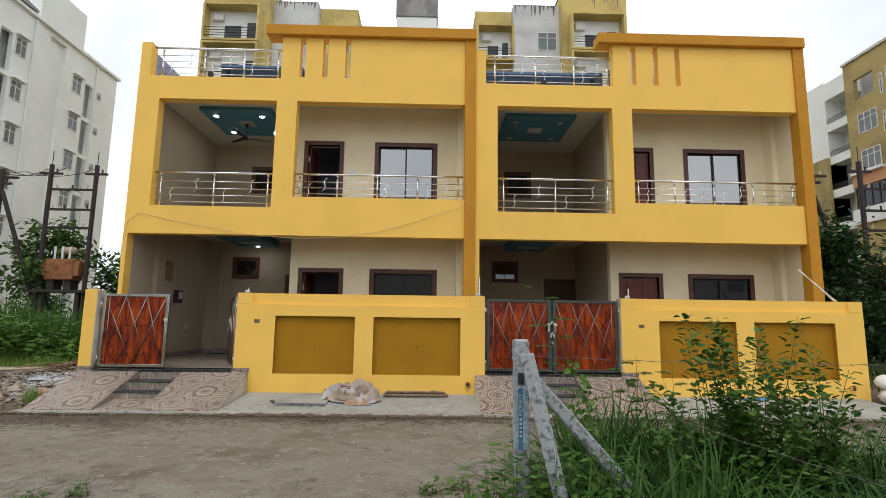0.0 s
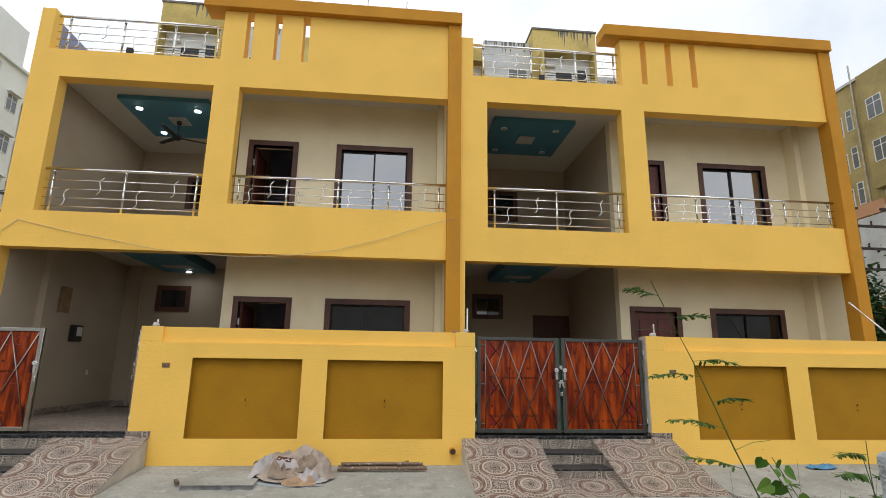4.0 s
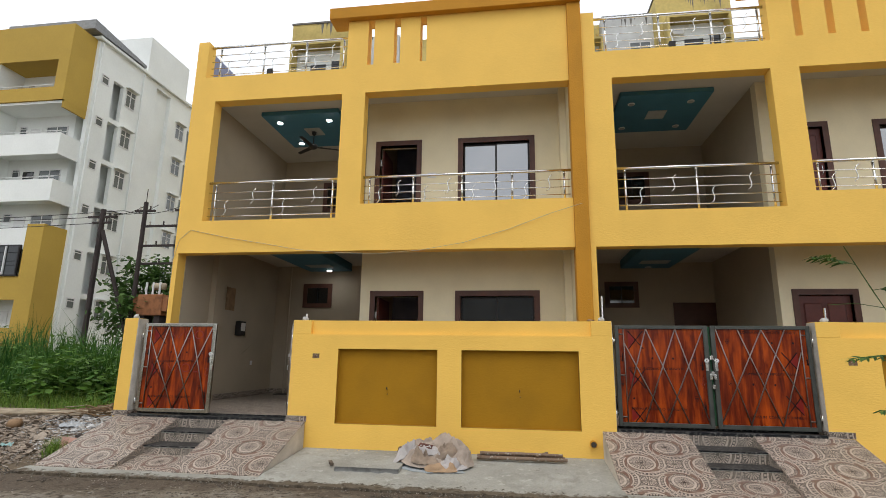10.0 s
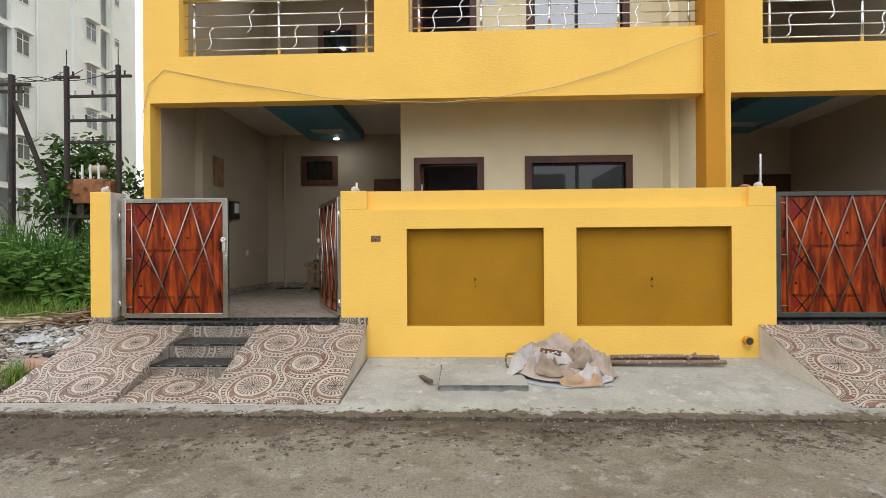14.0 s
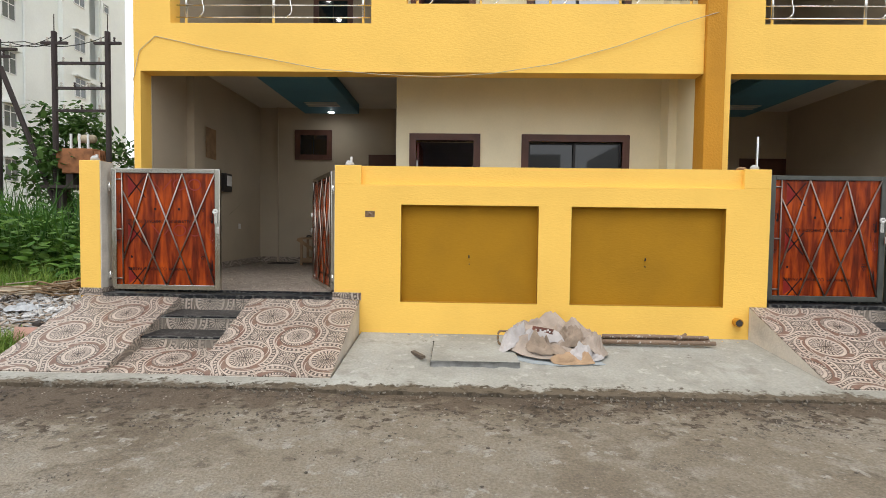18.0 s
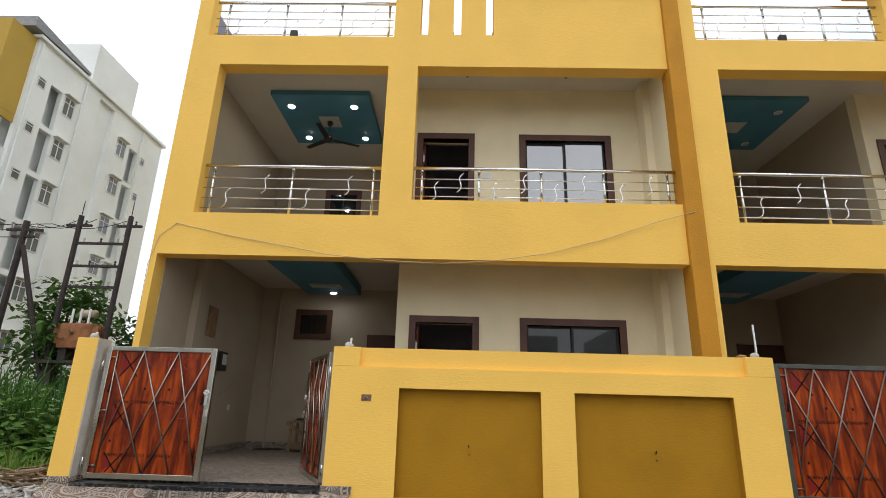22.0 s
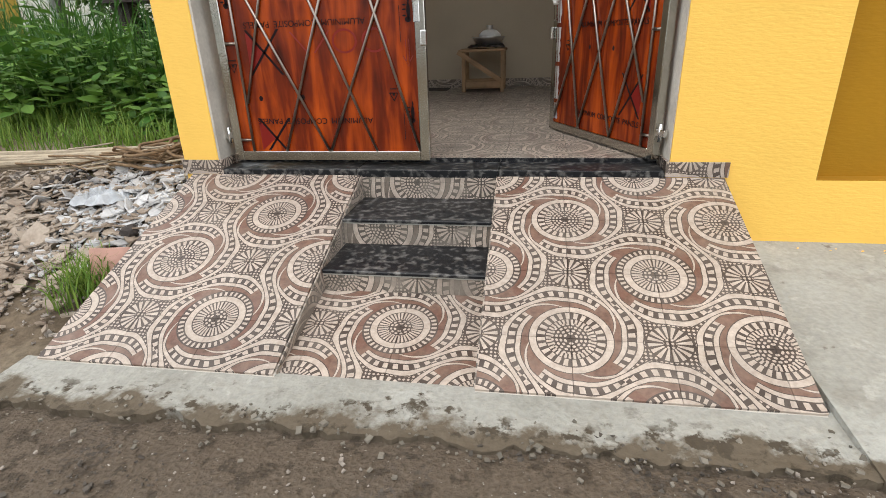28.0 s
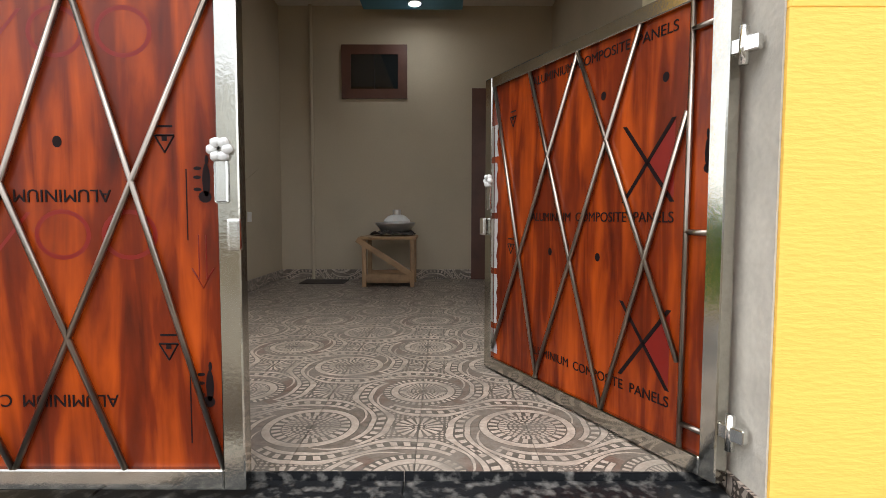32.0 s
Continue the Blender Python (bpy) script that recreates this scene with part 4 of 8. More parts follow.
def text_mesh(body, size, thick=0.0008):
    cu = bpy.data.curves.new("print", "FONT")
    cu.body, cu.size, cu.align_x, cu.align_y, cu.extrude = body, size, "CENTER", "CENTER", thick
    ob = new("print", cu)
    me = bpy.data.meshes.new_from_object(ob.evaluated_get(bpy.context.evaluated_depsgraph_get()))
    bpy.data.objects.remove(ob)
    return me


PRINT = [(text_mesh(word, 0.049), off) for word, off in (("ALUMINIUM", -0.232), ("COMPOSITE", 0.06), ("PANELS", 0.305))]
STAND = Matrix.Rotation(radians(90), 4, "X")


def gate_leaf(x, y, turn, mirrored, flipped, label, steel, W=1.285):
    """A gate leaf hinged at x, y. Along its own x it runs from the hinge to the free edge."""
    g = new("gate_leaf")
    tagged(g, label, "gate", "gate leaves")
    sx = -1 if mirrored else 1
    H = 1.417

    def add(name, bm, material, parent=g, label="", smooth=False):
        if mirrored:
            bm.transform(Matrix.Diagonal((-1, 1, 1, 1)))
            bmesh.ops.reverse_faces(bm, faces=bm.faces[:])
        ob = new(name, mesh(name, bm, material, smooth))
        ob.parent = parent
        return tagged(ob, label)

    for n, r in (("frame_stile", (0, 0.055, -0.025, 0.025, 0, H)), ("frame_stile", (W - 0.06, W, -0.025, 0.025, 0, H)), ("frame_rail", (0.055, W - 0.06, -0.025, 0.025, H - 0.05, H)), ("frame_rail", (0.055, W - 0.06, -0.025, 0.025, 0, 0.058))):
        add(n, soft_box(*r, 0.004), steel)
    sheet = add("sheet", boxes((0.055, W - 0.06, -0.004, 0.004, 0.058, H - 0.05)), ACP, label="glossy wood-print composite sheet")
    top, low = H - 0.05, 0.058

    def rod(x0, z0, x1, z1):
        add("lattice_bar", tube([(x0, -0.016, z0), (x1, -0.016, z1)], 0.0085, 8), BARSTEEL if steel is GATESTEEL else DARKBAR, smooth=True)

    rod(0.123, top, 0.130, low)
    for z in (1.29, 0.706, 0.13):
        rod(0.055, z, 0.125, z)
    bars = ((0.437, top, 0.952, low), (0.842, top, 1.224, low), (1.226, top, 0.651, low), (0.842, top, 0.354, low), (0.437, top, 0.139, 0.357), (0.13, 1.157, 0.643, low))
    if mirrored:
        bars = ((1.238, top, 0.873, low), (0.946, top, 0.472, low), (0.633, top, 0.145, 0.312), (0.63, top, 1.243, 0.107), (0.323, top, 0.885, low), (0.135, 1.06, 0.472, low))
    for r in bars:
        rod(*r)
    for z in (0.925, 0.335) if mirrored else (1.207, 0.65, 0.137):
        for k in (-1, 1):
            bm = bmesh.new()
            for a, b in ((0.0, 1.0), (-1.0, 0.0)):
                lo = max(a, (low + 0.004 - z) / 0.128)
                ends = [(0.292 + 0.102 * k * t, z + 0.128 * t) for t in (lo, b)]
                if lo < b:
                    bm.faces.new([bm.verts.new((px + o, -0.0052, pz)) for (px, pz), o in ((ends[0], -0.009), (ends[0], 0.009), (ends[1], 0.009), (ends[1], -0.009))])
            add("cross_mark", bm, BLACKINK, sheet, "black printed cross stroke")
        bm = bmesh.new()
        bm.faces.new([bm.verts.new(v) for v in ((0.285, -0.0046, z), (0.186, -0.0046, z + 0.118), (0.186, -0.0046, max(low + 0.004, z - 0.118)))])
        add("red_patch", bm, REDINK, sheet, "faint red printed patch")
    for z in (1.322, 0.748, 0.171) if mirrored else (0.806, 0.246):
        for word, off in PRINT:
            t = new("printed_word", word.copy())
            t.data.materials.append(BLACKINK)
            t.parent = sheet
            t.matrix_local = Matrix.Translation((sx * 0.57, -0.0056, z)) @ (Matrix.Rotation(radians(180), 4, "Y") if flipped else Matrix()) @ Matrix.Translation((off, 0, 0)) @ STAND
            tagged(t, "black printed word in capitals")
    if not mirrored:
        for k in range(26):
            add("print_mark", boxes((0.2 + 0.029 * k, 0.212 + 0.029 * k, -0.0051, -0.0043, top - 0.012, top)), BLACKINK, sheet)
    for px, pz in ((1.09, 1.19), (1.10, 0.609)) if mirrored else ((1.081, 0.95), (1.076, 0.388), (0.075, 0.571)):
        for k in range(3):
            a0, a1 = radians(90 + 120 * k), radians(210 + 120 * k)
            add("print_mark", tube([(px + 0.030 * math.cos(a0), -0.0045, pz - 0.030 * math.sin(a0)), (px + 0.030 * math.cos(a1), -0.0045, pz - 0.030 * math.sin(a1))], 0.0026, 4), BLACKINK, sheet)
        add("print_mark", boxes((px - 0.007, px + 0.007, -0.0051, -0.0043, pz + 0.0, pz + 0.016)), BLACKINK, sheet)
        add("print_mark", boxes((px - 0.022, px + 0.022, -0.0051, -0.0043, pz + 0.036, pz + 0.042)), BLACKINK, sheet)
    for px, pz in ((0.062, 0.934),) if mirrored else ((1.182, 0.846), (1.178, 0.286), (0.09, 0.957)):
        bm = bmesh.new()
        for cx, cz, rx, rz in ((0.008, 0.0, 0.011, 0.045), (0.004, -0.044, 0.018, 0.016), (-0.016, -0.024, 0.011, 0.005), (-0.016, 0.008, 0.011, 0.005), (-0.015, 0.032, 0.011, 0.005), (0.010, 0.054, 0.005, 0.014)):
            bm.faces.new([bm.verts.new((px + cx + rx * math.cos(k * 0.6283), -0.0052 - 0.0002 * (cz > 0), pz + cz + rz * math.sin(k * 0.6283))) for k in range(10)][::1])
        add("print_blot", bm, BLACKINK, sheet, "black printed emblem")
        add("print_mark", boxes((px - 0.047, px - 0.044, -0.0051, -0.0043, pz - 0.16, pz + 0.03)), BLACKINK, sheet)
    if not mirrored:
        add("print_mark", tube([(1.165, -0.0044, 0.70), (1.165, -0.0044, 0.58), (1.145, -0.0044, 0.61), (1.175, -0.0044, 0.555), (1.205, -0.0044, 0.61), (1.185, -0.0044, 0.58), (1.185, -0.0044, 0.70)], 0.0016, 4), REDINK, sheet, "thin printed arrow")
    if turn == 0 and steel is GATESTEEL:
        for zc in (1.235, 0.70):
            for px in (0.98, 0.80):
                bm = bmesh.new()
                inner, outer = [[bm.verts.new((px + (0.07 + o) * math.cos(k * 0.2618), -0.0043, zc + (0.062 + o) * math.sin(k * 0.2618))) for k in range(24)] for o in (-0.006, 0.006)]
                for k in range(24):
                    bm.faces.new((inner[k], outer[k], outer[(k + 1) % 24], inner[(k + 1) % 24]))
                add("print_mark", bm, REDINK, sheet, "faint red printed ring")
            for px, lean in ((0.66, 0.05), (0.52, -0.05)):
                bm = bmesh.new()
                bm.faces.new([bm.verts.new((px + lean * k + o, -0.0043, zc + 0.06 * k)) for k, o in ((-1, -0.006), (-1, 0.006), (1, 0.006), (1, -0.006))])
                add("print_mark", bm, REDINK, sheet, "faint red printed stroke")
    if turn:
        bm, edge = bmesh.new(), random.Random(6)
        rows = [[bm.verts.new((W - 0.064 - o, -0.0065, z)) for o in (0, 0.014 + edge.uniform(0, 0.022))] for z in [0.08 + 0.03 * k for k in range(38)]]
        for k, (a, b) in enumerate(zip(rows, rows[1:])):
            if k % 9 != 4:
                bm.faces.new((a[0], b[0], b[1], a[1]))
        add("torn_film", bm, PALECLOTH, sheet, "torn pinkish protective film")
    for px, pz in ((0.50, 1.178), (0.226, 1.18), (0.80, 0.607), (0.516, 0.604)) if mirrored else ((0.511, 0.947), (0.795, 0.948), (0.226, 0.384), (0.502, 0.388)):
        bm = bmesh.new()
        bm.faces.new([bm.verts.new((px + 0.013 * math.cos(k * 0.6283), -0.0052, pz + 0.016 * math.sin(k * 0.6283))) for k in range(10)])
        add("print_blot", bm, BLACKINK, sheet)
    for z in (1.2, 0.16):
        hg = add("hinge", tube([(-0.03, -0.01, z - 0.05), (-0.03, -0.01, z + 0.05)], 0.013, 10), STEEL, smooth=True)
        add("hinge_plate", soft_box(-0.075, 0.0, -0.02, 0.005, z - 0.02, z + 0.02, 0.003), STEEL, hg)
    lock = add("latch_plate", soft_box(W - 0.063, W - 0.025, -0.032, -0.024, 0.784, 0.9, 0.006), STEEL, label="steel latch plate with a flower knob")
    for k in range(6):
        a = k * math.pi / 3
        add("knob_petal", stone_lump(W - 0.046 + 0.02 * math.cos(a), -0.035, 0.925 + 0.02 * math.sin(a), 0.014, 0.1, 1.0), WHITEPLASTIC, lock, smooth=True)
    add("padlock", soft_box(W - 0.026, W + 0.010, -0.05, -0.026, 0.66, 0.745, 0.008, 2), STEEL, label="steel door lock")
    g.matrix_world = Matrix.Translation((x, y, 0.565)) @ Matrix.Rotation(radians(turn), 4, "Z")
    return g


gate_leaf(-6.458, 10.06, 0, False, True, "closed gate leaf of glossy wood-print sheet in steel frame", GATESTEEL)
gate_leaf(-3.85, 10.08, -65.0, True, False, "inward open gate leaf of wood-print sheet in steel frame", GATESTEEL, 1.31)
gate_leaf(1.13, 10.06, 0, False, True, "closed dark-framed gate leaf of wood-print sheet beside ochre strip", DARKFRAME)
gate_leaf(3.765, 10.06, 0, True, False, "closed dark-framed gate leaf of wood-print sheet beside boundary wall", DARKFRAME, 1.31)
mid_post = thing("gate_stop", 2.44, 10.02, 0.6, "thin green gate stop bar between two closed leaves", "gate stop")
part("bar", soft_box(2.415, 2.46, 10.09, 10.11, 0.6, 1.97, 0.004), mat("green_gate_paint", (0.03, 0.11, 0.05), 0.5, vary=0.1), mid_post)
for z in (1.1, 1.28, 1.5):
    part("padlock", soft_box(2.415, 2.46, 10.01, 10.035, z, z + 0.06, 0.006), STEEL, mid_post)


# ---- ramps, steps and floors ----
def slab(x0, x1, y0, z0, y1, z1, low):
    """A wedge with a sloping top from (y0, z0) up to (y1, z1)."""
    bm = bmesh.new()
    v = [bm.verts.new(p) for p in ((x0, y0, low), (x1, y0, low), (x1, y1, low), (x0, y1, low), (x0, y0, z0), (x1, y0, z0), (x1, y1, z1), (x0, y1, z1))]
    for f in ((3, 2, 1, 0), (4, 5, 6, 7), (0, 1, 5, 4), (1, 2, 6, 5), (2, 3, 7, 6), (3, 0, 4, 7)):
        bm.faces.new([v[i] for i in f])
    return bm


def rough_strip(x0, x1, y0, y1, z0, z1, low, n, amp, seed):
    """A cast strip with an uneven front edge and top."""
    bm, rows = bmesh.new(), []
    for i in range(n + 1):
        x = x0 + (x1 - x0) * i / n
        j = amp * noise.noise((x * 5, seed, 0)) + amp * 0.6 * noise.noise((x * 19, seed, 3))
        y = y0 + j
        bumps = [0.012 * noise.noise((x * 9, k * 3.1, seed)) for k in range(3)]
        rows.append([bm.verts.new(p) for p in ((x, y, low), (x, y, z0 * 0.5 - 0.01), (x, y + 0.03, z0 + bumps[0]), (x, (y0 + y1) / 2, (z0 + z1) / 2 + bumps[1]), (x, y1, z1), (x, y1, low))])
    for a, b in zip(rows, rows[1:]):
        for k in range(5):
            bm.faces.new((a[k], b[k], b[k + 1], a[k + 1]))
    for ends in (rows[0], rows[-1][::-1]):
        bm.faces.new(ends)
    bmesh.ops.recalc_face_normals(bm, faces=bm.faces[:])
    return bm


def ramp(dx):
    YT, ZT, YB, ZB = 9.93, 0.5, 8.572, 0.0
    run = math.hypot(YT - YB, ZT - ZB)
    up = Vector((0, YT - YB, ZT - ZB)) / run
    XL, S0, S1, XR = -6.72 + dx, -5.59 + dx, -4.755 + dx, -3.508 + dx
    r = thing("ramp", (XL + XR) / 2, YB, -0.03, "sloping carport ramp of swirl-printed tiles with black granite steps", "ramp", "tiled ramps")
    d = 0.013
    part("bed", slab(XL, S0, YB, ZB - d, YT, ZT - d, -0.3), PLASTER, r, "grey cement bed of the ramp")
    part("bed", slab(S1, XR, YB, ZB - d, YT, ZT - d, -0.3), PLASTER, r, "grey cement bed of the ramp")
    tile_field(r, (0, YB, ZB), (1, 0, 0), up, S1, XR, 0, run, -3.99 + dx, 0.663 + T, RAMPTILE)
    tile_field(r, (0, YB, ZB), (1, 0, 0), up, XL, S0, 0, run, -5.985 + dx, 0.665, RAMPTILE)
    part("step_bed", slab(S0, S1, YB, -0.02 - d, 9.18, 0.09 - d, -0.3), PLASTER, r)
    low = math.hypot(9.18 - YB, 0.11)
    lup = Vector((0, 9.18 - YB, 0.11)) / low
    tile_field(r, (0, YB, -0.02), (1, 0, 0), lup, S0, S1, 0, low, -5.132 + dx, 0.36 + T, RAMPTILE)
    for y0, y1, z0, z1 in ((9.18, 9.53, 0.0, 0.205), (9.53, YT, 0.0, 0.355)):
        part("step_block", boxes((S0, S1, y0 + 0.014, y1, z0 - 0.2, z1 - 0.02)), PLASTER, r)
        part("tread_joint", boxes((S0 + 0.004, S1 - 0.004, y0 - 0.006, y0 + 0.01, z1 - 0.027, z1 - 0.0205)), CEMENT, r, "pale cement joint under the tread")
        part("tread", soft_box(S0 + 0.002, S1 - 0.002, y0 - 0.012, y1 + 0.012, z1 - 0.02, z1, 0.005), GRANITE, r, "dusty black granite tread")
    for y, z0, z1, ph in ((9.18, 0.08, 0.184, 0.0), (9.53, 0.206, 0.334, 0.13), (YT, 0.356, 0.487, 0.25)):
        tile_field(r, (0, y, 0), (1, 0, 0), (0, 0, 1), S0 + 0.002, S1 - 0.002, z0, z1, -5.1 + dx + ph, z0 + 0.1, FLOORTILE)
    for x, sx in ((S0, 1), (S1, -1)):
        bm = bmesh.new()
        on_ramp = lambda y: ZB + (y - YB) * (ZT - ZB) / (YT - YB) - 0.004
        for y0, y1, z0, z1 in ((YB + 0.02, 9.18, -0.05, 0.085), (9.18, 9.53, 0.16, 0.16), (9.53, YT, 0.31, 0.31)):
            vs = [bm.verts.new((x + sx * o, y, z)) for o in (0.0, 0.006) for y, z in ((y0, z0), (y1, z1), (y1, on_ramp(y1)), (y0, on_ramp(y0)))]
            for q in ((0, 1, 2, 3), (7, 6, 5, 4), (0, 4, 5, 1), (1, 5, 6, 2), (2, 6, 7, 3), (3, 7, 4, 0)):
                bm.faces.new([vs[k] for k in q])
        bmesh.ops.recalc_face_normals(bm, faces=bm.faces[:])
        skin = bm.loops.layers.uv.new("pattern")
        for face in bm.faces:
            for loop in face.loops:
                loop[skin].uv = (loop.vert.co.y / T, loop.vert.co.z / T + 0.3)
        part("step_cheek", bm, FLOORTILE, r, "grey tiled cheek of the steps")
    sill = thing("door_sill", -5.15 + dx, 10.0, 0.5, "black granite threshold under the gate", "threshold", "thresholds")
    for a, b in ((-6.51, -5.62), (-5.617, -4.75), (-4.747, -3.822)):
        part("granite_slab", soft_box(a + dx, b + dx, 9.932, 10.16, 0.44, 0.532, 0.004), GRANITE, sill)
        part("granite_riser", boxes((a + dx, b + dx, 10.1605, 10.1665, 0.44, 0.556)), GRANITE, sill)
    solo("ramp_toe", rough_strip(-6.80 + dx, -3.44 + dx, 8.30, 8.6, -0.022, -0.012, -0.2, 160, 0.06, 3.0 + dx), CEMENT, "rough pale cement strip at the ramp foot", "cement strip")
    if not dx:
        solo("ramp_edge", slab(-6.725, -6.702, 8.5, -0.06, 9.93, 0.478, -0.2), CEMENT, "rough pale cement edge of the ramp", "cement edge")


ramp(0)
ramp(WSHIFT)
for dx in (0, WSHIFT):
    solo("apron", rough_strip(-3.485 + dx, 0.905 + dx, 8.27, 9.94, -0.012, 0.13, -0.3, 140, 0.06, 9.0 + dx), CEMENT, "smooth pale grey concrete apron before the wall", "apron", "structure")
plinth = solo("floor", boxes((-6.585, 0.7, 10.168, 15.0, 0.0, 0.542), (-6.5, -3.83, 9.95, 10.161, 0.0, 0.439)), PLASTER, "carport floor of dusty swirl-printed tiles", "floor", "structure")
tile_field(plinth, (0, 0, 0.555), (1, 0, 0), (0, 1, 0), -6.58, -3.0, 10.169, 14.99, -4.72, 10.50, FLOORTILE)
solo("floor", boxes((1.06, 8.4, 10.168, 15.0, 0.0, 0.555), (1.1, 3.77, 9.95, 10.161, 0.0, 0.439)), TILE, "carport floor of dusty printed tiles in shade", "floor", "structure")

# ---- ground ----
def smooth(lo, hi, v):
    t = min(1.0, max(0.0, (v - lo) / (hi - lo)))
    return t * t * (3 - 2 * t)


def ground_z(x, y):
    n = 0.035 * noise.noise((x * 1.3, y * 1.3, 0)) + 0.02 * noise.noise((x * 4.1, y * 4.1, 5))
    left = smooth(-6.4, -6.95, x) if x < 0 else 0
    right = smooth(8.7, 9.2, x)
    side = max(left, right * 0.6)
    rise = 0.45 * smooth(8.7, 10.3, y) * side
    buried = -0.25 if -6.6 < x < 8.75 and y > 8.3 else 0.0
    return -0.075 + rise + n * (0.35 + side * smooth(8.4, 9.0, y)) + buried


def height_sheet(x0, x1, y0, y1, step, zf, skirt=0.0):
    nx, ny = round((x1 - x0) / step), round((y1 - y0) / step)
    verts = [(x0 + (x1 - x0) * i / nx, y0 + (y1 - y0) * j / ny) for j in range(ny + 1) for i in range(nx + 1)]
    verts = [(x, y, zf(x, y)) for x, y in verts]
    faces = [(j * (nx + 1) + i, j * (nx + 1) + i + 1, (j + 1) * (nx + 1) + i + 1, (j + 1) * (nx + 1) + i) for j in range(ny) for i in range(nx)]
    if skirt:
        rim = [(0, 0), (nx, 0), (nx, ny), (0, ny)]
        base = len(verts)
        for sx, sy in ((-1, -1), (1, -1), (1, 1), (-1, 1)):
            verts.append((sx * skirt, sy * skirt, -0.2))
        c = [j * (nx + 1) + i for i, j in rim]
        edges = [[i for i in range(nx + 1)], [j * (nx + 1) + nx for j in range(ny + 1)], [ny * (nx + 1) + nx - i for i in range(nx + 1)], [(ny - j) * (nx + 1) for j in range(ny + 1)]]
        for k, e in enumerate(edges):
            faces += [(base + k, b, a) for a, b in zip(e, e[1:])] + [(base + k, base + (k + 1) % 4, e[-1])]
    me = bpy.data.meshes.new("sheet")
    me.from_pydata(verts, [], faces)
    me.polygons.foreach_set("use_smooth", [True] * len(me.polygons))
    return me


def sheet(name, me, material, label, category):
    me.materials.append(material)
    return tagged(new(name, me), label, category, kind="structure")


EARTHMAT = patchy("damp_earth", [((0.15, 0.115, 0.08), 1, 0, 1), ((0.22, 0.18, 0.13), 0.8, 0.5, 0.65), ((0.07, 0.10, 0.03), 0.5, 0.55, 0.7)], 26, 0.8)
sheet("ground", height_sheet(-34, 34, -14, 40, 0.4, ground_z, 400), EARTHMAT, "damp brown earth with rubble and weeds beside the lane", "ground")
sheet("road", height_sheet(-60, 60, 1.2, 8.62, 0.2, lambda x, y: -0.028 + 0.016 * noise.noise((x * 0.9, y * 0.9, 2)) + 0.006 * noise.noise((x * 5, y * 5, 1)) - 0.05 * smooth(2.4, 1.3, y) - 0.05 * smooth(8.18, 8.42, y)), ROADMAT, "worn dusty concrete lane with damp and gritty patches", "road")


def lump_field(spots, seed):
    """Small broken pieces, each a squashed box with knocked corners, in one mesh."""
    rnd, verts, faces = random.Random(seed), [], []
    for x, y, z, r in spots:
        b = len(verts)
        m = Euler((rnd.uniform(-0.5, 0.5), rnd.uniform(-0.5, 0.5), rnd.uniform(0, 6.3))).to_matrix()
        d = (r, r * rnd.uniform(0.5, 1.0), r * rnd.uniform(0.25, 0.7))
        for k in range(8):
            p = Vector(((1 if k & 1 else -1) * d[0], (1 if k & 2 else -1) * d[1], (1 if k & 4 else -1) * d[2])) * rnd.uniform(0.65, 1.1)
            verts.append(tuple(m @ p + Vector((x, y, z))))
        faces += [tuple(b + i for i in f) for f in ((0, 2, 3, 1), (4, 5, 7, 6), (0, 1, 5, 4), (2, 6, 7, 3), (1, 3, 7, 5), (0, 4, 6, 2))]
    me = bpy.data.meshes.new("pieces")
    me.from_pydata(verts, [], faces)
    return me


def pieces(name, spots, seed, material, label, category):
    me = lump_field(spots, seed)
    me.materials.append(material)
    return tagged(new(name, me), label, category, kind="stuff")


rnd = random.Random(11)
pieces("gravel", [(x, y, -0.026, rnd.choice((0.003, 0.004, 0.004, 0.006, 0.010))) for x, y in ((rnd.uniform(-9, 3), 8.42 - abs(rnd.gauss(0, 0.55))) for _ in range(6500)) if y > 6 and noise.noise((x * 2.1, y * 3.0, 4)) > 0.02], 1, LANEGRIT, "loose grey grit along the lane edge", "gravel")
pieces("pebbles", [(x, y, -0.022, rnd.uniform(0.003, 0.008)) for x, y in ((rnd.uniform(-9, 3), 8.35 - abs(rnd.gauss(0, 0.45))) for _ in range(1500)) if noise.noise((x * 2.6, y * 2.6, 14)) > 0.1], 3, RUBBLE, "small pale stones scattered before the ramp foot", "pebbles")
pieces("grit", [(x, y, -0.026, rnd.uniform(0.002, 0.005)) for x, y in ((rnd.uniform(-9, 4), rnd.uniform(4.0, 8.3)) for _ in range(9000)) if noise.noise((x * 1.3, y * 1.9, 7)) > 0.2], 2, LANEGRIT, "dark grit strewn over the lane", "gravel")


def paver(x, y, r, rd):
    n = rd.choice((5, 6, 6, 7))
    a0, z = rd.uniform(0, 6.3), -0.027 + rd.uniform(0, 0.011)
    top = [(x + r * rd.uniform(0.85, 1.06) * math.cos(a0 + 6.283 * k / n), y + r * rd.uniform(0.85, 1.06) * math.sin(a0 + 6.283 * k / n)) for k in range(n)]
    verts = [(px + (x - px) * 0.08, py + (y - py) * 0.08, z) for px, py in top] + [(px, py, z - 0.006) for px, py in top] + [(px, py, z - 0.06) for px, py in top]
    faces = [tuple(range(n))] + [(b + n + k, b + n + (k + 1) % n, b + (k + 1) % n, b + k) for b in (0, n) for k in range(n)]
    return verts, faces


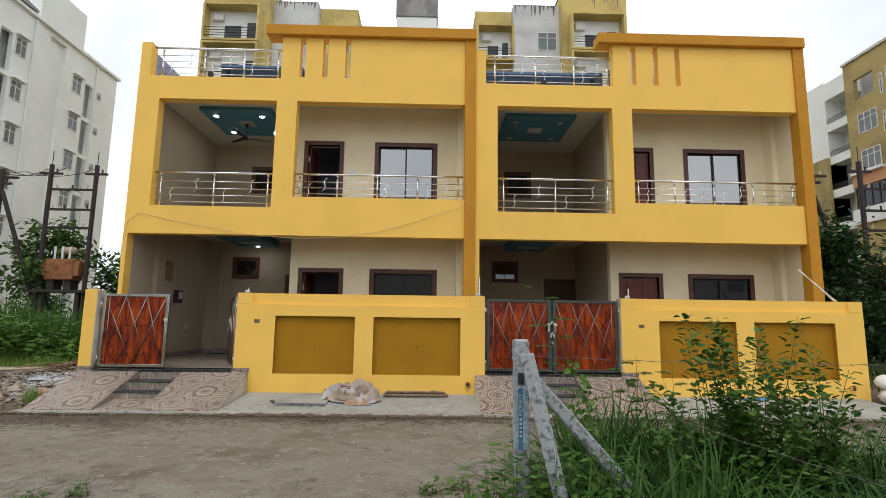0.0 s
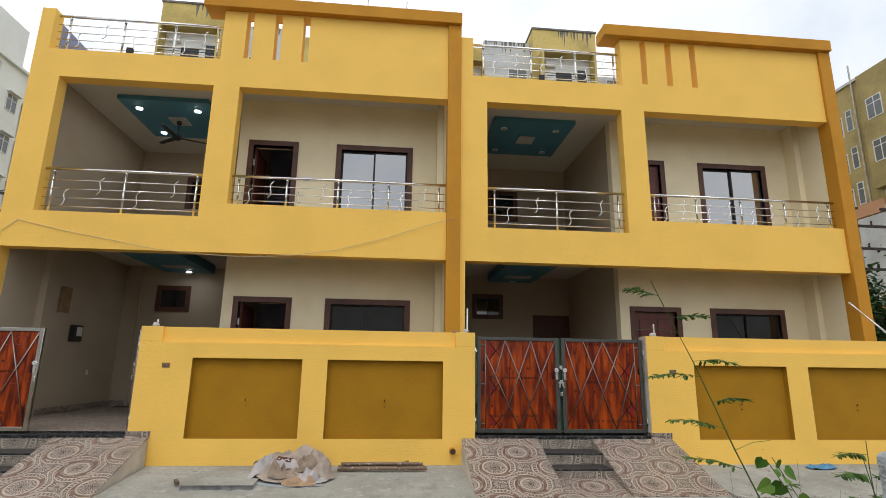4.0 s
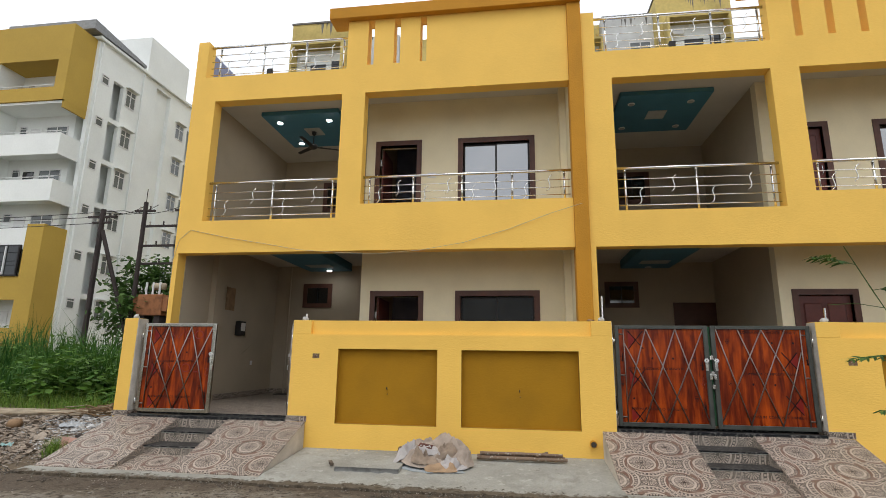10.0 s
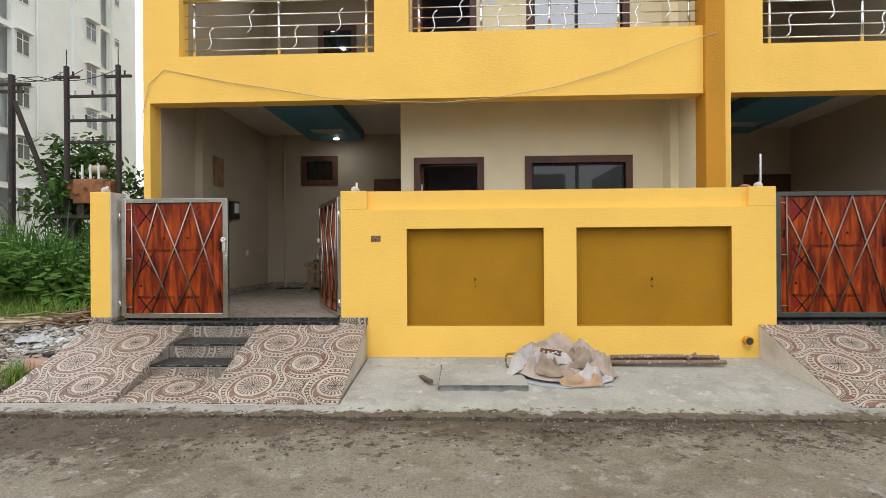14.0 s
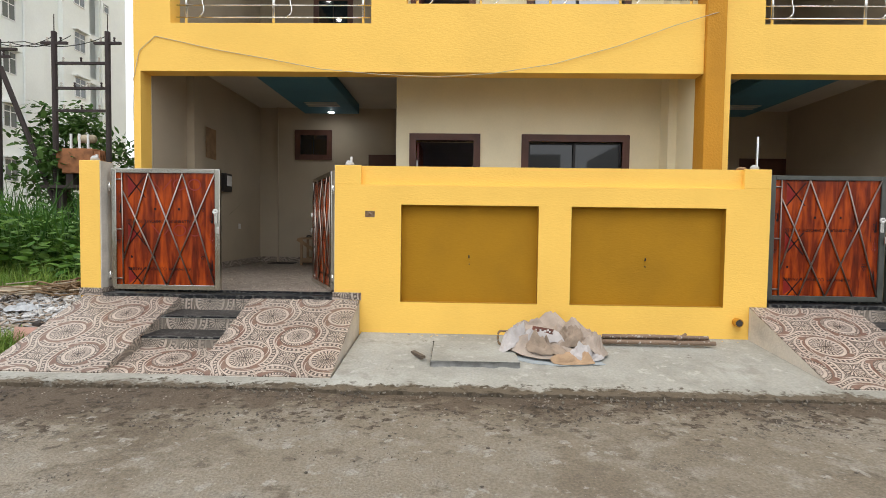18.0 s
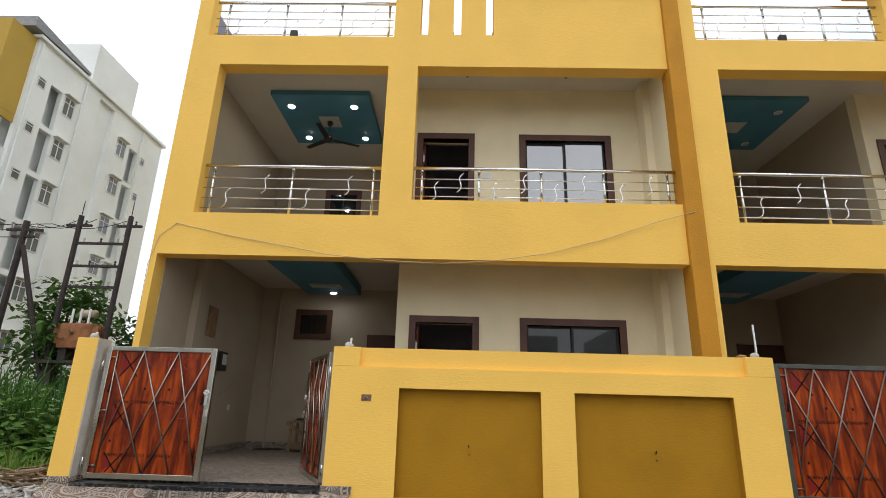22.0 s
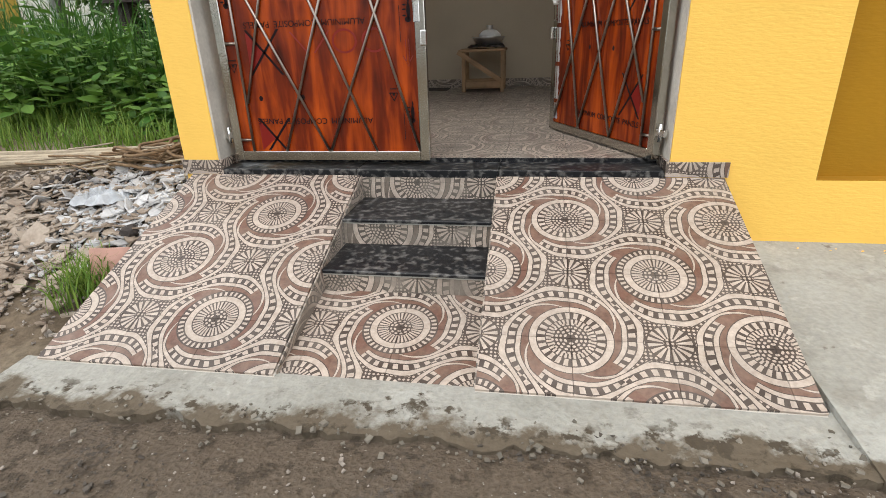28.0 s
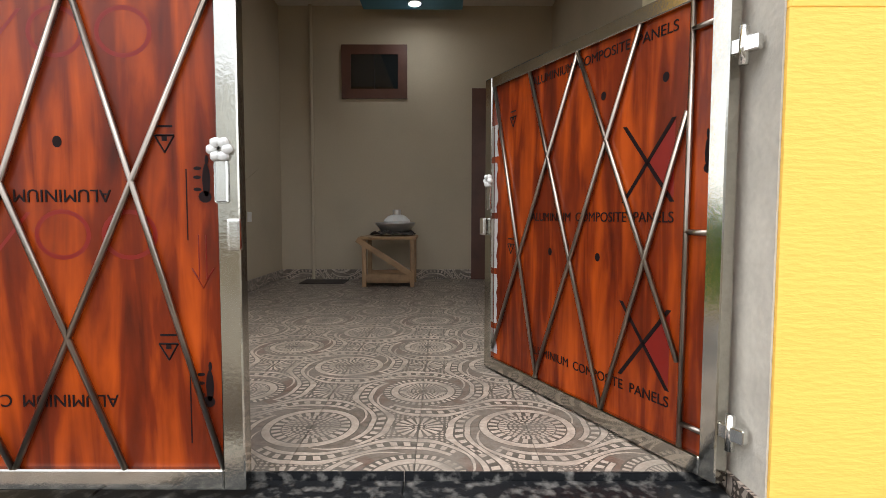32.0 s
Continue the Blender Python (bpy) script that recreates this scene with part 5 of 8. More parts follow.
def paving():
    rd, near, far = random.Random(5), [], ([], [])
    p = thing("paving", -1.5, 4.0, -0.03, "crazy paving of worn grey stones half buried in dirt", "paving")
    for j in range(26):
        for i in range(62):
            x, y = -8 + 0.215 * i + (0.107 if j % 2 else 0) + rd.uniform(-0.02, 0.02), 1.75 + 0.187 * j + rd.uniform(-0.02, 0.02)
            bare = noise.noise((x * 0.55, y * 0.8, 9)) + 0.35 * (3.9 - y) / 2
            if x > 0.5 - (y - 4) * 0.3 and y < 3.8 or bare < 0.02 or abs(x - 0.5) < 0.3 and abs(y - 2.48) < 0.3:
                continue
            v, f = paver(x, y, 0.112, rd)
            if len(near) < 290 and -4.5 < x < 0.8:
                me = bpy.data.meshes.new("paving_stone")
                me.from_pydata(v, [], f)
                me.materials.append(PAVER)
                near.append(part("paving_stone", me, None, p))
            else:
                b = len(far[0])
                far[0].extend(v)
                far[1].extend(tuple(b + k for k in q) for q in f)
    me = bpy.data.meshes.new("paving_stones")
    me.from_pydata(far[0], [], far[1])
    me.materials.append(PAVER)
    tagged(part("paving_stones", me, None, p), kind="stuff")


paving()


# ---- apartment houses ----
# Pane base colour is lifted so that reflected sky is painted in.
APTGLASS = mat("sky_pale_apartment_glass", (0.15, 0.165, 0.165), 0.12, vary=0.1, scale=0.6, fine=5, bump=0.0, spec=0.6)
def apt_window(h, axis, plane, a0, a1, z0, z1, out, leaves=2, group=None):
    """A window in a far wall: axis 'x' means the wall stands at x = plane and looks towards out."""
    def put(rows):
        return boxes(*[(p0, p1, q0, q1, s0, s1) if axis == "y" else (q0, q1, p0, p1, s0, s1) for p0, p1, q0, q1, s0, s1 in rows])

    lo, hi = sorted((plane, plane + out * 0.05))
    w = part("window", put(frame_bars(a0 + 0.06, a1 - 0.06, z0 + 0.06, z1 - 0.06, lo, hi, 0.06)), WHITEPLASTIC, h)
    lo, hi = sorted((plane + out * 0.005, plane + out * 0.02))
    part("pane", put([(a0 + 0.06, a1 - 0.06, lo, hi, z0 + 0.06, z1 - 0.06)]), APTGLASS, w)
    lo, hi = sorted((plane + out * 0.02, plane + out * 0.045))
    bars = [(a0 + (a1 - a0) * k / leaves - 0.03, a0 + (a1 - a0) * k / leaves + 0.03, lo, hi, z0, z1) for k in range(1, leaves)]
    bars.append((a0, a1, lo, hi, z0 + (z1 - z0) * 0.68, z0 + (z1 - z0) * 0.68 + 0.05))
    part("mullion", put(bars), WHITEPLASTIC, w)
    return w


def left_apartments():
    h = thing("apartment_building", -36, 38, 0, "six-storey white and ochre apartment building with long balconies", "building")
    XR, YF = -29.35, 31.5
    small = [(32.1, 32.75), (43.4, 44.0)]
    deep = [(33.2, 34.2), (41.9, 42.9)]
    big = [(34.45, 35.45), (40.3, 41.4)]
    rows = [5.1 + 3.2 * k for k in range(6)]
    holes = [(a, b, z - 2.85, z) for z in rows for a, b in deep] + [(37.6, 39.3, 0.2, 22.9)]
    part("side_wall", holed(YF, 46, 0, 23.3, XR - 0.3, XR, holes, "x"), WHITEWALL, h)
    part("core_wall", boxes((-62, XR - 0.9, YF, 46, 0, 22.2)), WHITEWALL, h)
    part("recess_wall", boxes((XR - 0.9, XR - 0.3, 36.4, 40.8, 0, 23.2)), WHITEWALL, h)
    part("stair_tower", boxes((XR - 6, XR + 0.02, 36.3, 41.2, 23.3, 26.7)), WHITEWALL, h, "white stair tower above the roof")
    part("roof_edge", boxes((-62, XR + 0.25, YF - 0.2, 46.2, 23.3, 23.5)), WHITEWALL, h)
    part("sheet_roof", slab(-36, XR + 0.3, 30.6, 24.3, 35.8, 23.8, 23.6), mat("grey_sheet_roof", (0.30, 0.31, 0.32), 0.7), h, "grey sheet roof")
    for z in rows:
        for a, b in small:
            apt_window(h, "x", XR, a, b, z - 0.75, z - 0.05, 1, 1)
        for a, b in big:
            apt_window(h, "x", XR, a, b, z - 1.35, z, 1)
            part("hood", boxes((XR, XR + 0.35, a - 0.1, b + 0.1, z + 0.05, z + 0.13)), WHITEWALL, h)
        for a, b in deep:
            part("duct_ledge", boxes((XR - 0.9, XR - 0.02, a - 0.05, b + 0.05, z - 2.98, z - 2.86)), WHITEWALL, h)
            part("duct_pipe", tube([(XR - 0.8, a + 0.25, z - 2.86), (XR - 0.8, a + 0.25, z)], 0.06, 6), PLASTER, h)
    for y in (31.75, 36.0, 43.1):
        part("drain_pipe", tube([(XR + 0.08, y, 0), (XR + 0.08, y, 23.2)], 0.07, 8), WHITEWALL, h)
    # balconies along the front: floors, parapets, party walls, windows
    for k in range(6):
        z = 2.0 + 3.15 * k
        ochre = k in (0, 1, 5)
        out = 30.0 if k != 5 else 29.7
        paint = APTOCHRE if ochre else WHITEWALL
        part("balcony_floor", boxes((-62, XR - 0.33, out, YF, z - 0.18, z)), WHITEWALL, h)
        part("balcony_front", boxes((-62, XR - 0.2, out - 0.12, out, z - (0.5 if k != 5 else 0.0), z + 0.95)), paint, h, "ochre balcony front" if ochre else "white balcony front")
        part("balcony_end", boxes((XR - 0.32, XR - 0.2, out, YF, z - 0.5, z + 0.95)), paint, h)
        part("hand_rail", tube([(-62, out - 0.06, z + 1.12), (XR - 0.26, out - 0.06, z + 1.12)], 0.03, 6), WHITEPLASTIC, h)
        for x in range(-60, -30, 5):
            part("party_wall", boxes((x - 0.1, x + 0.1, out, YF, z, z + 2.97)), WHITEWALL, h)
            apt_window(h, "y", YF, x + 2.6, x + 4.3, z + 0.8, z + 2.2, -1)
            apt_window(h, "y", YF, x + 0.5, x + 1.1, z + 1.7, z + 2.3, -1, 1)
            part("balcony_door", boxes((x + 1.4, x + 2.2, YF - 0.05, YF, z, z + 2.1)), WHITEPLASTIC if (x + k) % 2 else GLASSDARK, h)
    part("top_band", boxes((-62, XR - 0.2, 29.58, YF, 20.7, 23.3)), APTOCHRE, h, "ochre top band")
    part("top_fin", boxes((XR - 1.0, XR - 0.185, 29.56, YF, 17.75, 20.7)), APTOCHRE, h)
    part("corner_fin", boxes((XR - 1.35, XR - 0.15, 29.8, YF, 1.2, 9.4)), APTOCHRE, h, "ochre corner fin")
    g = part("grille", boxes(*frame_bars(-38.5, XR - 1.6, 6.2, 8.0, 29.78, 29.86, 0.08)), BLACKMETAL, h, "dark balcony grille")
    part("grille_glass", boxes((-38.5, XR - 1.6, 29.82, 29.84, 6.2, 8.0)), GLASSDARK, g)
    for k in range(9):
        x = -38.5 + k * (XR - 1.6 + 38.5) / 8
        part("grille_bar", boxes((x - 0.04, x + 0.04, 29.74, 29.82, 6.2, 8.0)), WHITEPLASTIC if k % 4 else BLACKMETAL, g)
    fence = thing("site_wall", -40, 29, 0, "low grey site wall behind the weeds", "wall")
    part("wall", boxes((-62, -20, 28.6, 28.8, -0.1, 1.3)), PLASTER, fence)


left_apartments()


def block(h, x0, x1, y0, y1, z0, z1, paint):
    return part("wall", boxes((x0, x1, y0, y1, z0, z1)), paint, h)


STAINED = mat("stained_roof_wall", (0.62, 0.63, 0.62), 0.9, vary=0.12, scale=0.5, fine=5, bump=0.1, second=(0.46, 0.46, 0.45))
SOOT = mat("black_rain_stain", (0.20, 0.19, 0.175), 0.95, vary=0.2, scale=2, fine=8, bump=0.1)
OLIVE = mat("stained_olive_paint", (0.64, 0.50, 0.18), 0.9, vary=0.2, scale=0.4, fine=5, bump=0.1)


def drips(h, x0, x1, y, z, seed, most=1.2):
    """Rain stains that run down from the top edge of a roof wall."""
    rd, bm, x = random.Random(seed), bmesh.new(), x0 + 0.05
    while x < x1 - 0.3:
        w, ln = rd.uniform(0.10, 0.28), most * rd.uniform(0.2, 1.0) ** 2
        bm.faces.new([bm.verts.new((px, y - 0.006, pz)) for px, pz in ((x, z), (x + w, z), (x + w * 0.75, z - ln * 0.6), (x + w * 0.45, z - ln), (x + w * 0.2, z - ln * 0.5))])
        x += w * rd.uniform(0.9, 1.9)
    part("rain_stain", bm, SOOT, h, "black rain stains")


def loggia(h, x0, x1, z0, z1, y):
    """A balcony with an olive frame before a pale room wall."""
    lg = part("loggia", boxes(*frame_bars(x0, x1, z0, z1, y - 1.1, y - 0.01, 0.16)), OLIVE, h, "olive balcony frame")
    part("loggia_back", boxes((x0, x1, y - 0.06, y - 0.02, z0, z1)), WHITEWALL, lg)
    part("loggia_window", boxes((x0 + 0.3 * (x1 - x0), x0 + 0.62 * (x1 - x0), y - 0.1, y - 0.06, z0 + 0.3, z0 + 1.6)), GLASSDARK, lg)
    part("loggia_door", boxes((x0 + 0.74 * (x1 - x0), x0 + 0.92 * (x1 - x0), y - 0.1, y - 0.06, z0, z0 + 1.9)), GLASSDARK, lg)
    part("air_conditioner", soft_box(x0 + 0.35, x0 + 1.15, y - 0.4, y - 0.06, z1 - 0.95, z1 - 0.4, 0.03), WHITEPLASTIC, lg)
    for k in range(4):
        part("loggia_bar", tube([(x0, y - 1.05, z0 + 0.25 + 0.22 * k), (x1, y - 1.05, z0 + 0.25 + 0.22 * k)], 0.025, 6), BLACKMETAL, lg)


def back_apartments():
    for dx, first in ((0.0, True), (29.0, False)):
        h = thing("apartment_building", -14 + dx, 42, 0, "tall olive and white apartment building with rain-stained roof walls", "building", "back apartments")
        block(h, -18.65 + dx, -13.35 + dx, 39, 48, 0, 28.7, OLIVE)
        part("coping", boxes((-18.72 + dx, -13.28 + dx, 38.93, 48.07, 28.7, 28.85)), SOOT, h)
        drips(h, -16.6 + dx, -13.4 + dx, 39, 28.7, 3 + int(first), 1.6)
        block(h, -13.35 + dx, -9.75 + dx, 40, 48, 0, 27.8 if first else 25.4, STAINED)
        block(h, -9.75 + dx, -6.6 + dx, 41, 48, 0, 27.85 if first else 25.4, OLIVE)
        if first:
            drips(h, -13.3, -9.8, 40, 27.8, 7)
        for z in (23.25, 20.0, 16.8):
            loggia(h, -18.05 + dx, -14.0 + dx, z, z + 2.85, 39)
            apt_window(h, "y", 40, -12.2 + dx, -10.4 + dx, z + 0.6, z + 1.9, -1)
            apt_window(h, "y", 41, -8.9 + dx, -7.2 + dx, z + 0.6, z + 1.9, -1)
    h = thing("water_tank_room", -1.5, 41, 0, "white roof room with a black-stained tank top", "roof room")
    block(h, -3.2, 0.1, 40, 44, 0, 26.7, WHITEWALL)
    part("tank", soft_box(-3.28, 0.18, 39.9, 44.1, 26.7, 29.75, 0.05), TANKWALL, h, "black-stained concrete tank")
    drips(h, -3.2, 0.1, 39.9, 29.74, 9, 2.2)
    for x in (-3.15, 0.05):
        part("rod", tube([(x, 40.1, 29.7), (x, 40.1, 31.2)], 0.03, 6), BLACKMETAL, h)
    h = thing("apartment_building", 8, 43, 0, "tall white and olive apartment building behind the roof railing", "building", "back apartments")
    block(h, 3.4, 6.48, 41, 48, 0, 28.0, OLIVE)
    block(h, 6.5, 10.34, 40, 48, 0, 28.05, STAINED)
    drips(h, 6.55, 10.3, 40, 28.05, 13, 1.5)
    apt_window(h, "y", 40, 8.5, 10.1, 24.0, 25.6, -1)
    loggia(h, 3.6, 6.4, 23.2, 26.1, 41)


TANKWALL = mat("stained_tank_concrete", (0.33, 0.325, 0.315), 0.95, vary=0.25, scale=0.9, fine=6, bump=0.2, second=(0.19, 0.185, 0.18))
back_apartments()


def right_apartments():
    """Its long west face looks across the plot towards the row houses."""
    X = 34.0
    h = thing("apartment_building", 40, 38, 0, "tall white and ochre apartment building beyond the dark trees", "building")
    ochre = mat("dull_ochre_paint", (0.46, 0.36, 0.15), 0.9, vary=0.2, scale=0.4, fine=5, bump=0.1)
    peach = mat("peach_paint", (0.62, 0.33, 0.18), 0.8, vary=0.06, scale=0.5, fine=6)
    block(h, X, X + 8, 42.1, 50, 0, 22.8, WHITEWALL)
    block(h, X - 0.25, X + 8, 42.1, 47, 0, 16.0, ochre)
    block(h, X + 1.4, X + 8, 39.9, 42.1, 0, 22.6, STAINED)
    block(h, X, X + 1.4, 39.9, 42.1, 21.1, 22.6, WHITEWALL)
    for k in range(6):
        z = 18.5 - 2.9 * k
        part("balcony_front", boxes((X, X + 0.12, 39.92, 42.08, z - 0.25, z + 0.45)), WHITEWALL, h, "white balcony front")
        part("balcony_floor", boxes((X + 0.12, X + 1.4, 39.92, 42.08, z - 0.25, z - 0.1)), WHITEWALL, h)
        for i in range(3):
            part("balcony_bar", boxes((X + 0.03, X + 0.07, 39.92, 42.08, z + 0.55 + 0.16 * i, z + 0.6 + 0.16 * i)), BLACKMETAL, h)
        part("balcony_door", boxes((X + 1.35, X + 1.4, 40.3, 41.2, z - 0.1, z + 2.0)), GLASSDARK, h)
    wall_holes = [(37.1, 38.95, 19.8, 21.5)]
    part("wall", holed(33.9, 39.9, 0, 23.1, X, X + 0.3, wall_holes, "x"), ochre, h, "ochre wall")
    block(h, X + 1.6, X + 8, 33.9, 39.9, 0, 23.0, STAINED)
    part("loggia_floor", boxes((X + 0.3, X + 1.6, 36.9, 39.1, 19.65, 19.8)), WHITEWALL, h)
    part("loggia_window", boxes((X + 1.55, X + 1.6, 37.3, 38.0, 19.9, 21.2)), GLASSDARK, h)
    part("roof_edge", boxes((X - 0.15, X + 0.3, 33.9, 39.95, 23.1, 23.3)), STAINED, h)
    for z in (16.9, 13.9):
        apt_window(h, "x", X, 37.05, 38.85, z, z + 1.6, -1, 3)
    for z in (19.5, 16.5, 13.7):
        apt_window(h, "x", X, 35.4, 35.95, z, z + 1.7, -1, 1)
        apt_window(h, "x", X, 36.3, 36.55, z - 0.2, z + 1.4, -1, 1)
    part("window_box", boxes((X - 0.5, X - 0.01, 36.7, 39.6, 13.6, 13.8)), WHITEWALL, h)
    part("band", boxes((X - 0.2, X - 0.01, 33.9, 39.7, 12.7, 13.6)), peach, h, "peach band")
    part("dark_glazing", boxes((X - 0.12, X - 0.02, 36.6, 39.6, 10.9, 12.6)), GLASSDARK, h)
    for k in range(5):
        part("glazing_bar", boxes((X - 0.16, X - 0.02, 36.6 + 0.72 * k, 36.68 + 0.72 * k, 10.9, 12.6)), BLACKMETAL, h)
    part("parapet", boxes((X - 0.3, X - 0.01, 36.4, 39.9, 9.7, 10.9)), WHITEWALL, h)
    part("lower_wall", boxes((X - 0.2, X - 0.01, 30.5, 36.2, 0, 12.6)), STAINED, h)
    block(h, X - 0.8, X + 8, 28.5, 33.9, 14.2, 22.9, ochre)
    block(h, X, X + 8, 28.5, 33.9, 0, 14.2, STAINED)
    apt_window(h, "x", X - 0.8, 32.2, 33.4, 19.2, 20.8, -1)
    apt_window(h, "x", X - 0.8, 32.2, 33.4, 16.0, 17.6, -1)
    part("drain_pipe", tube([(X - 0.1, 35.0, 0), (X - 0.1, 35.0, 24.6)], 0.06, 8), PLASTER, h)


right_apartments()
for x0, x1 in ((-10.4, -6.6), (2.2, 8.1)):
    shed = thing("terrace_house", (x0 + x1) / 2, 26, 0, "grey house behind with a blue sheet roof over its terrace", "house", "houses behind")
    part("wall", boxes((x0, x1, 24.2, 28, 0, 12.6)), STAINED, shed)
    part("roof_sheet", slab(x0 - 0.1, x1 + 0.1, 23.9, 13.9, 28.2, 14.7, 13.8), TANKBLUE, shed, "blue sheet roof")
    for x in (x0 + 0.1, x1 - 0.2):
        part("roof_post", boxes((x, x + 0.1, 24.3, 24.4, 12.6, 13.95)), BLACKMETAL, shed)


# ---- power poles ----
def cross_arm(p, x0, x1, y, z, pins):
    a = part("cross_arm", boxes((x0, x1, y - 0.05, y + 0.05, z - 0.05, z + 0.05)), RUSTIRON, p)
    for k in range(pins):
        x = x0 + (x1 - x0) * (k + 0.5) / pins
        part("insulator", tube([(x, y, z + 0.05), (x, y, z + 0.1), (x, y, z + 0.14), (x, y, z + 0.21), (x, y, z + 0.24)], [0.02, 0.05, 0.025, 0.05, 0.02], 8), RUSTIRON if k % 2 else PLASTER, a)


def poles(dx, dy, both=True):
    if both:
        p = thing("power_pole", -20.7 + dx, 25 + dy, 0, "leaning-braced dark iron power pole", "power pole")
        part("pole", tube([(-20.75 + dx, 25 + dy, 0), (-20.7 + dx, 25 + dy, 8.7)], 0.125, 8), RUSTIRON, p)
        part("brace", tube([(-20.6 + dx, 25 + dy, 7.6), (-18.6 + dx, 25.3 + dy, 2.0)], 0.10, 8), RUSTIRON, p)
        cross_arm(p, -21.5 + dx, -19.9 + dx, 25 + dy, 8.3, 3)
        cross_arm(p, -21.2 + dx, -20.2 + dx, 25 + dy, 8.0, 2)
    f = thing("transformer_frame", -17.3 + dx, 25 + dy, 0, "twin dark iron poles carrying cross arms and a rusty transformer", "transformer")
    for x in (-18.35, -16.15):
        part("pole", tube([(x + dx, 25 + dy, 0), (x + dx, 25 + dy, 9.0)], 0.105, 8), RUSTIRON, f)
        part("spike", tube([(x + dx, 25 + dy, 9.0), (x + dx, 25 + dy, 9.7)], 0.02, 5), RUSTIRON, f)
        cross_arm(f, x - 0.55 + dx, x + 0.55 + dx, 25.0 + dy, 8.55, 2)
    for z, n in ((7.75, 3), (6.75, 4), (5.85, 3)):
        cross_arm(f, -18.35 + dx, -16.15 + dx, 25 + dy, z, n)
    part("platform", boxes((-18.7 + dx, -15.9 + dx, 24.6 + dy, 25.6 + dy, 2.7, 2.82)), RUSTIRON, f)
    tx = part("tank", soft_box(-17.9 + dx, -16.6 + dx, 24.7 + dy, 25.5 + dy, 3.3, 4.3, 0.03), TXBODY, f, "rusty brown transformer tank")
    for k in range(5):
        part("cooling_fin", boxes((-18.15 + dx, -17.9 + dx, 24.75 + 0.15 * k + dy, 24.8 + 0.15 * k + dy, 3.5, 4.2)), TXBODY, tx)
        part("cooling_fin", boxes((-16.6 + dx, -16.35 + dx, 24.75 + 0.15 * k + dy, 24.8 + 0.15 * k + dy, 3.5, 4.2)), TXBODY, tx)
    part("conservator", tube([(-17.35 + dx, 25 + dy, 4.72), (-16.75 + dx, 25 + dy, 4.72)], [0.17, 0.17], 12), PALEWOOD, tx, smooth=True)
    for k in range(3):
        part("bushing", tube([(-17.6 + 0.35 * k + dx, 24.85 + dy, 4.3), (-17.6 + 0.35 * k + dx, 24.85 + dy, 4.9)], 0.05, 6), WHITEPLASTIC, tx)
    for x in (-18.2, -16.5):
        part("support_post", boxes((x + dx, x + 0.2 + dx, 24.9 + dy, 25.1 + dy, 0, 2.7)), RUSTIRON, f)
    for x in (-17.8, -17.0):
        part("tank_foot", boxes((x + dx, x + 0.3 + dx, 24.8 + dy, 25.4 + dy, 2.82, 3.3)), RUSTIRON, f)


def sagging(a, b, sag, n=14):
    a, b = Vector(a), Vector(b)
    return [a.lerp(b, k / n) - Vector((0, 0, sag * 4 * (k / n) * (1 - k / n))) for k in range(n + 1)]


poles(-0.45, 0)
poles(37.6, -3.0)
for k, (a, b) in enumerate((((-21.3, 25, 8.6), (-18.8, 25, 8.85)), ((-20.7, 25, 8.6), (-18.1, 25, 8.85)), ((-20.0, 25, 8.6), (-16.6, 25, 8.85)), ((-21, 25, 8.3), (-60, 24, 8.5)), ((-20.7, 25, 8.0), (-60, 25, 8.0)), ((-20, 25, 8.6), (-60, 27, 9.0)))):
    solo("overhead_wire", tube(sagging(a, b, 0.3), 0.018, 4), BLACKMETAL, "thin dark overhead power line", "power line", group="power lines")
wire = [(-6.39, 10.84, 3.79), (-5.6, 10.835, 3.62), (-4.9, 10.83, 3.5), (-4.2, 10.82, 3.37), (-3.4, 10.81, 3.30), (-2.7, 10.81, 3.275), (-2.0, 10.81, 3.32), (-1.2, 10.82, 3.45), (-0.4, 10.83, 3.68), (0.3, 10.80, 3.93), (0.84, 10.78, 4.09)]
solo("slack_cable", tube(wire, 0.0048, 6), PALECABLE, "slack pale cable hanging across the yellow facade", "cable")
solo("slack_cable", tube([(-6.39, 10.84, 3.79), (-6.6, 10.838, 3.6), (-6.69, 10.84, 3.2), (-6.7, 10.9, 1.2)], 0.0045, 6), PALECABLE, "thin cable running down the house corner", "cable")
for dx in (0, SHIFT):
    lamp = thing("flood_lamp", -5.1 + dx, 10.9, 6.97, "small black flood lamp on the terrace edge", "lamp")
    part("head", soft_box(-5.16 + dx, -5.05 + dx, 10.86, 10.93, 6.97, 7.09, 0.01), BLACKMETAL, lamp)
    part("bracket", boxes((-5.3 + dx, -4.95 + dx, 10.92, 10.94, 6.965, 6.985)), BLACKMETAL, lamp)


